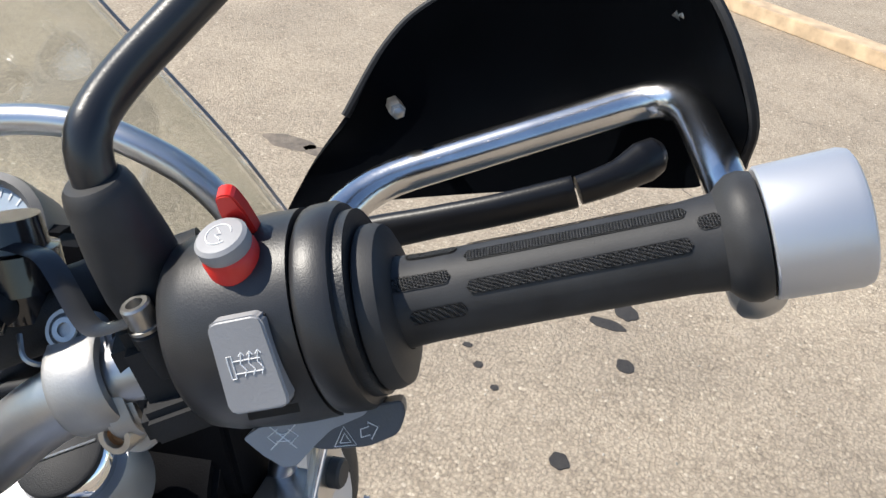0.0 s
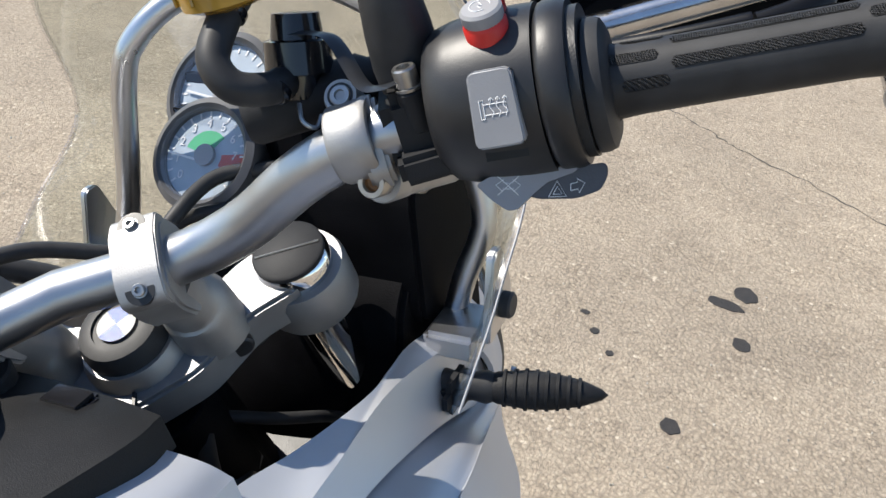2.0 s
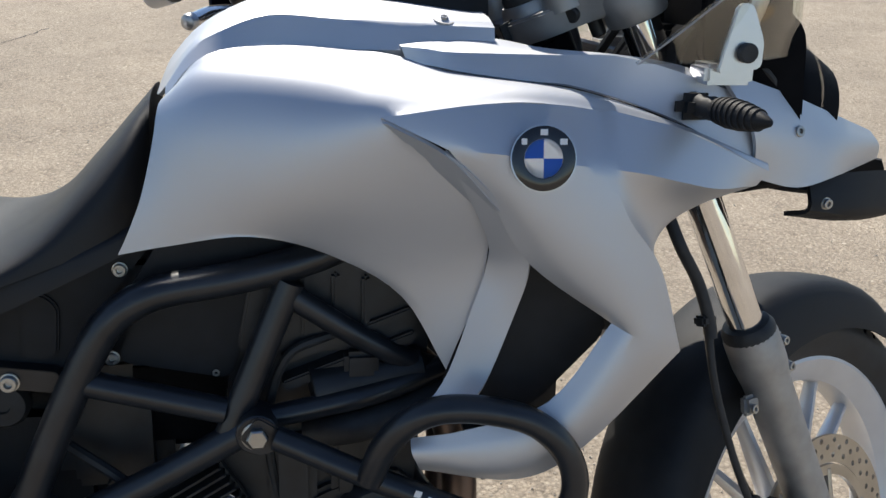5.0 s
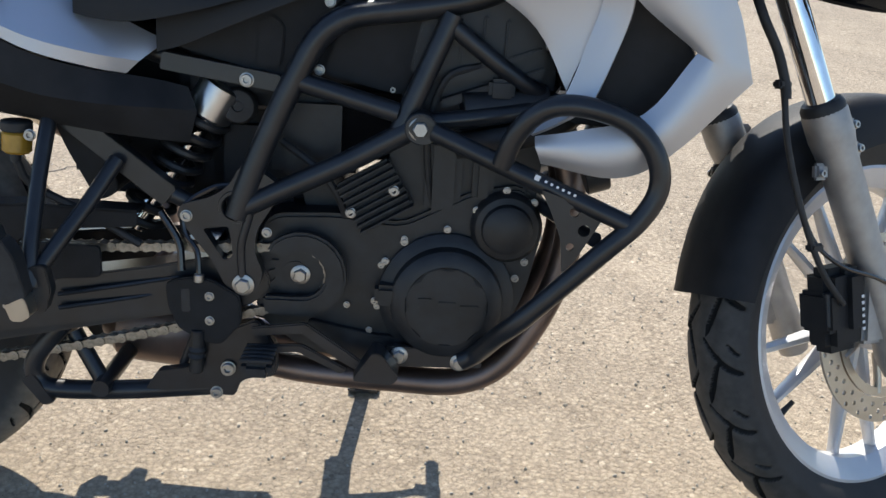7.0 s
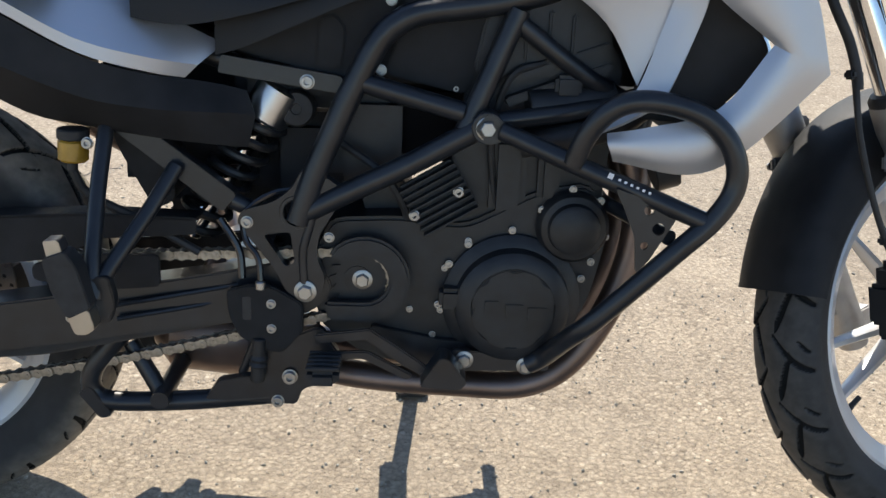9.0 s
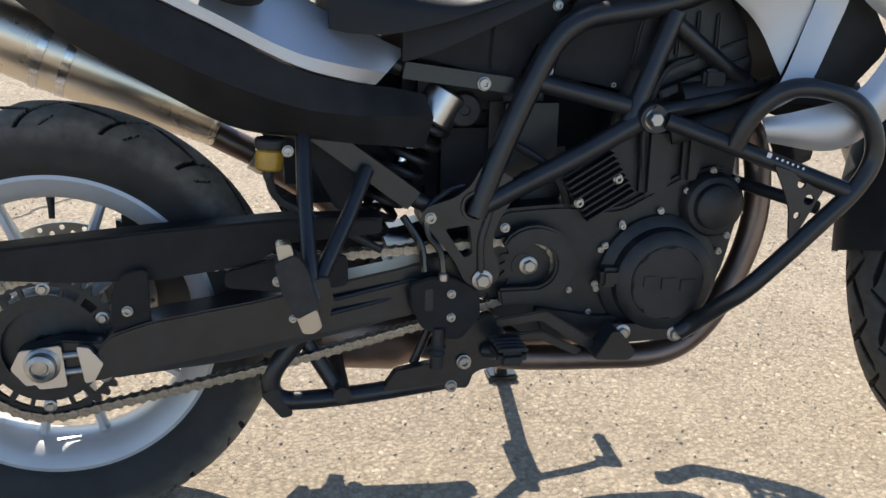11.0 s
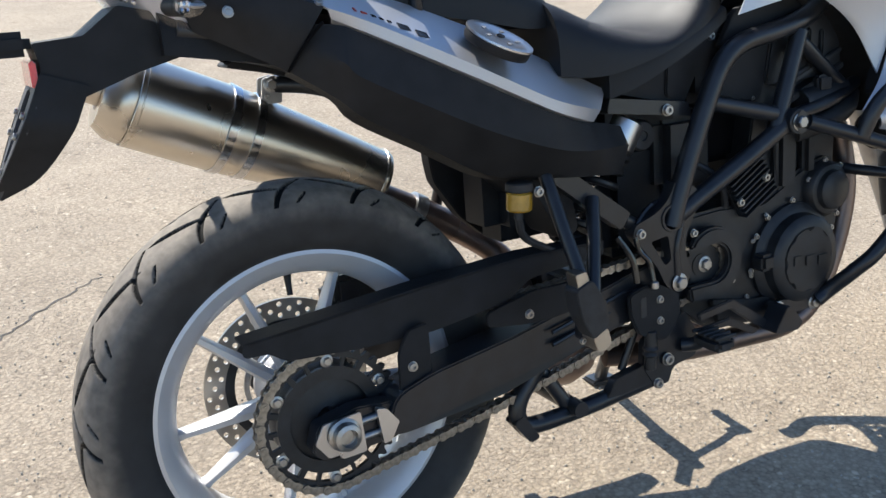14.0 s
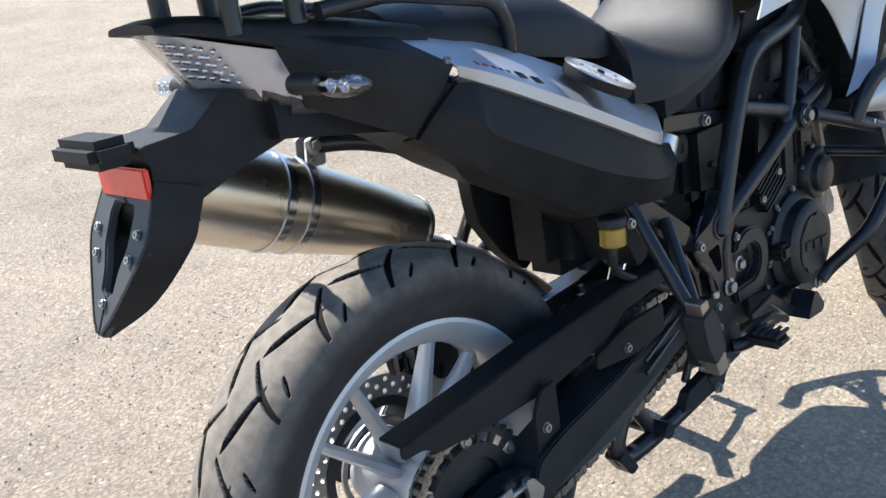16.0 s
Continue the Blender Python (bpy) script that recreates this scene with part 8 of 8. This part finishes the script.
dial(Vector((1.287, 0.033, 1.106)), 0.037, True, 18)
dial(Vector((1.317, 0.039, 1.145)) - NB * 0.012, 0.042, False, 22)
part("dial_back", box((1.335, 0.03, 1.10), (0.05, 0.13, 0.10), 0.02, None), BLACKM, ins)
part("lcd_case", box((1.315, -0.035, 1.105), (0.045, 0.05, 0.10), 0.015, None), BLACKM, ins)
hl = group("headlight", bike)
part("shell", sweep([(1.27, 0, 0.94), (1.33, 0, 0.94), (1.42, 0, 0.925), (1.48, 0, 0.91)], [0.04, 0.075, 0.095, 0.075], 28, 6), BLACKM, hl, "black headlight shell")
part("lens", lathe([(0.085, 0), (0.07, 0.02), (0.04, 0.032), (0, 0.036)], 36, aim((1.455, 0, 0.925), (1, 0, -0.1))), LENS, hl)
part("back_cap", lathe([(0.058, -0.01), (0.056, 0.008), (0.05, 0.012), (0, 0.014)], 32, aim((1.268, -0.02, 0.945), (-1, -0.1, 0.1))), BLACKM, hl)
# wiring and housings between the headlight and the fork
part("instrument_housing", prism(rounded([(1.29, 0.99), (1.285, 1.10), (1.315, 1.118), (1.36, 1.112), (1.385, 1.06), (1.385, 0.99)], 0.015), -0.128, -0.03, 0.012), BLACKM, ins, "matt black instrument housing")
part("inner_cowl", prism(rounded([(1.262, 0.90), (1.272, 1.01), (1.31, 1.052), (1.37, 1.058), (1.41, 1.03), (1.42, 0.90)], 0.02), -0.118, 0.05, 0.012), BLACKM, ins, "matt black inner cowl")
part("relay_box", box((1.30, -0.045, 1.01), (0.06, 0.05, 0.035), 0.006), BLACKM, ins, "black relay box")
for k, (y_, z_, r_) in enumerate(((-0.075, 0.985, 0.006), (-0.02, 1.035, 0.0075), (-0.05, 1.045, 0.005), (-0.095, 1.0, 0.0045), (0.03, 1.04, 0.006), (-0.06, 0.965, 0.008))):
    part("wiring_loom", sweep([(1.26, y_ + 0.06, z_ - 0.06), (1.285, y_ + 0.03, z_ - 0.01), (1.32, y_, z_), (1.37, y_ - 0.02, z_ - 0.015), (1.40, y_ - 0.01, z_ - 0.06)], r_, 8, 5), RUBBER, ins)
part("cross_stay", rod((1.335, -0.135, 0.975), (1.335, 0.135, 0.975), 0.007), BLACKF, ins)
ws = group("windscreen", bike)
rows = [[(1.29, 0, 1.345), (1.29, -0.05, 1.335), (1.285, -0.09, 1.322), (1.276, -0.118, 1.304)],
        [(1.35, 0, 1.25), (1.342, -0.08, 1.24), (1.325, -0.13, 1.225), (1.298, -0.172, 1.208)],
        [(1.41, 0, 1.13), (1.40, -0.1, 1.125), (1.375, -0.15, 1.12), (1.33, -0.19, 1.11)],
        [(1.43, 0, 1.06), (1.41, -0.1, 1.05), (1.35, -0.16, 1.05), (1.262, -0.194, 1.05)],
        [(1.44, 0, 1.02), (1.41, -0.1, 1.005), (1.32, -0.165, 1.0), (1.2, -0.19, 1.0)]]
for s in (-1, 1):
    edge = [Vector((r[3][0], s * -r[3][1], r[3][2])) for r in rows]
    part("screen_edge", sweep(edge, 0.0022, 6, 8), LENS, ws)
    if s < 0:
        part("screen_rim", sweep([p + Vector((0.001, s * 0.0018, 0)) for p in edge], 0.0009, 5, 8), GREYP, ws, "grey cut edge of the screen")
sc_ = part("screen", patch(rows, 6, 6, 0.0035, True), CLEAR, ws, "clear curved plastic windscreen", 40)
sc_.visible_shadow = False
part("screen_frame", sweep([(1.3195, -0.1365, 0.985), (1.3225, -0.146, 1.02), (1.3285, -0.157, 1.05), (1.3315, -0.159, 1.07), (1.3325, -0.153, 1.10), (1.333, -0.142, 1.148), (1.331, -0.12, 1.186), (1.33, -0.085, 1.209), (1.328, -0.045, 1.222), (1.318, 0.005, 1.224), (1.296, 0.042, 1.214), (1.278, 0.068, 1.19), (1.272, 0.08, 1.16), (1.27, 0.098, 1.07), (1.275, 0.13, 1.0)], 0.0088, 16, 6), ALU, ws, "bent aluminium screen support")
for s in (-1, 1):
    part("screen_bracket", box((1.303, s * 0.15, 0.988), (0.05, 0.04, 0.02), 0.004), ALU, ws)
    part("screen_bracket", prism(rounded([(1.285, 0.99), (1.30, 1.055), (1.315, 1.055), (1.33, 1.02), (1.33, 0.995)], 0.006), s * 0.172, s * 0.178, 0.002), ALU, ws)
    screw((1.312, s * 0.179, 1.01), (0, s, 0), 0.008, ws)
    part("screen_grommet", rod((1.312, s * 0.176, 1.01), (1.312, s * 0.186, 1.01), 0.0095), RUBBER, ws)
indicator((1.285, -0.172, 0.957), (1.305, -0.256, 0.956), "front_indicator", True)
indicator((1.285, 0.172, 0.957), (1.31, 0.265, 0.956), "front_indicator", True)
part("indicator_base", box((1.277, -0.155, 0.956), (0.04, 0.02, 0.026), 0.008), BLACKP, bpy.data.objects["front_indicator"])

# ---- things on the ground ----
SPOT = "dark oil spot soaked into the asphalt"
for k, (x, y, a, b, t_) in enumerate(((3.135, -0.165, 0.040, 0.030, 0.3), (3.06, -0.122, 0.048, 0.023, 1.35), (2.894, -0.19, 0.028, 0.022, 0.2), (2.50, -0.094, 0.026, 0.022, 0.4), (2.762, 0.155, 0.013, 0.012, 0), (2.69, 0.097, 0.011, 0.010, 0.5), (2.83, 0.2, 0.010, 0.012, 0))):
    blot("oil_spot", x, y, a, b, t_, OIL, SPOT, k)


def beam(x0, y0, x1, y1, w, h):
    d = Vector((x1 - x0, y1 - y0, 0))
    L, a = d.length, math.atan2(d.y, d.x)
    return box((L / 2, 0, h / 2), (L, w, h), 0.004, Matrix.Translation((x0, y0, 0)) @ Matrix.Rotation(a, 4, "Z"))


lb = new("timber_beam", None)
tagged(lb, "weathered brown timber beam lying on the asphalt", "timber beam")
part("beam", beam(6.62, -0.05, 5.05, -1.95, 0.13, 0.075), WOOD, lb)
blot("oil_stain", 3.725, 1.08, 0.1, 0.05, 1.4, OILB, "faint brown oil stain on the asphalt", 31)
blot("oil_stain", 3.70, 0.97, 0.05, 0.035, 1.2, OILB, "faint brown oil stain on the asphalt", 32)
crack([(4.35, 0.35), (4.206, 0.141), (4.08, -0.03), (3.95, -0.27), (3.788, -0.505), (3.6, -0.8)], 0.0035, "thin dark crack in the asphalt", 5)
crack([(-0.55, 0.95), (-0.39, 1.104), (-0.245, 1.256), (-0.1, 1.38)], 0.004, "thin dark crack in the asphalt", 6)
crack([(-0.6, 3.6), (-0.457, 3.824), (-0.3, 4.08), (-0.206, 4.281)], 0.006, "thin dark crack in the asphalt", 7)
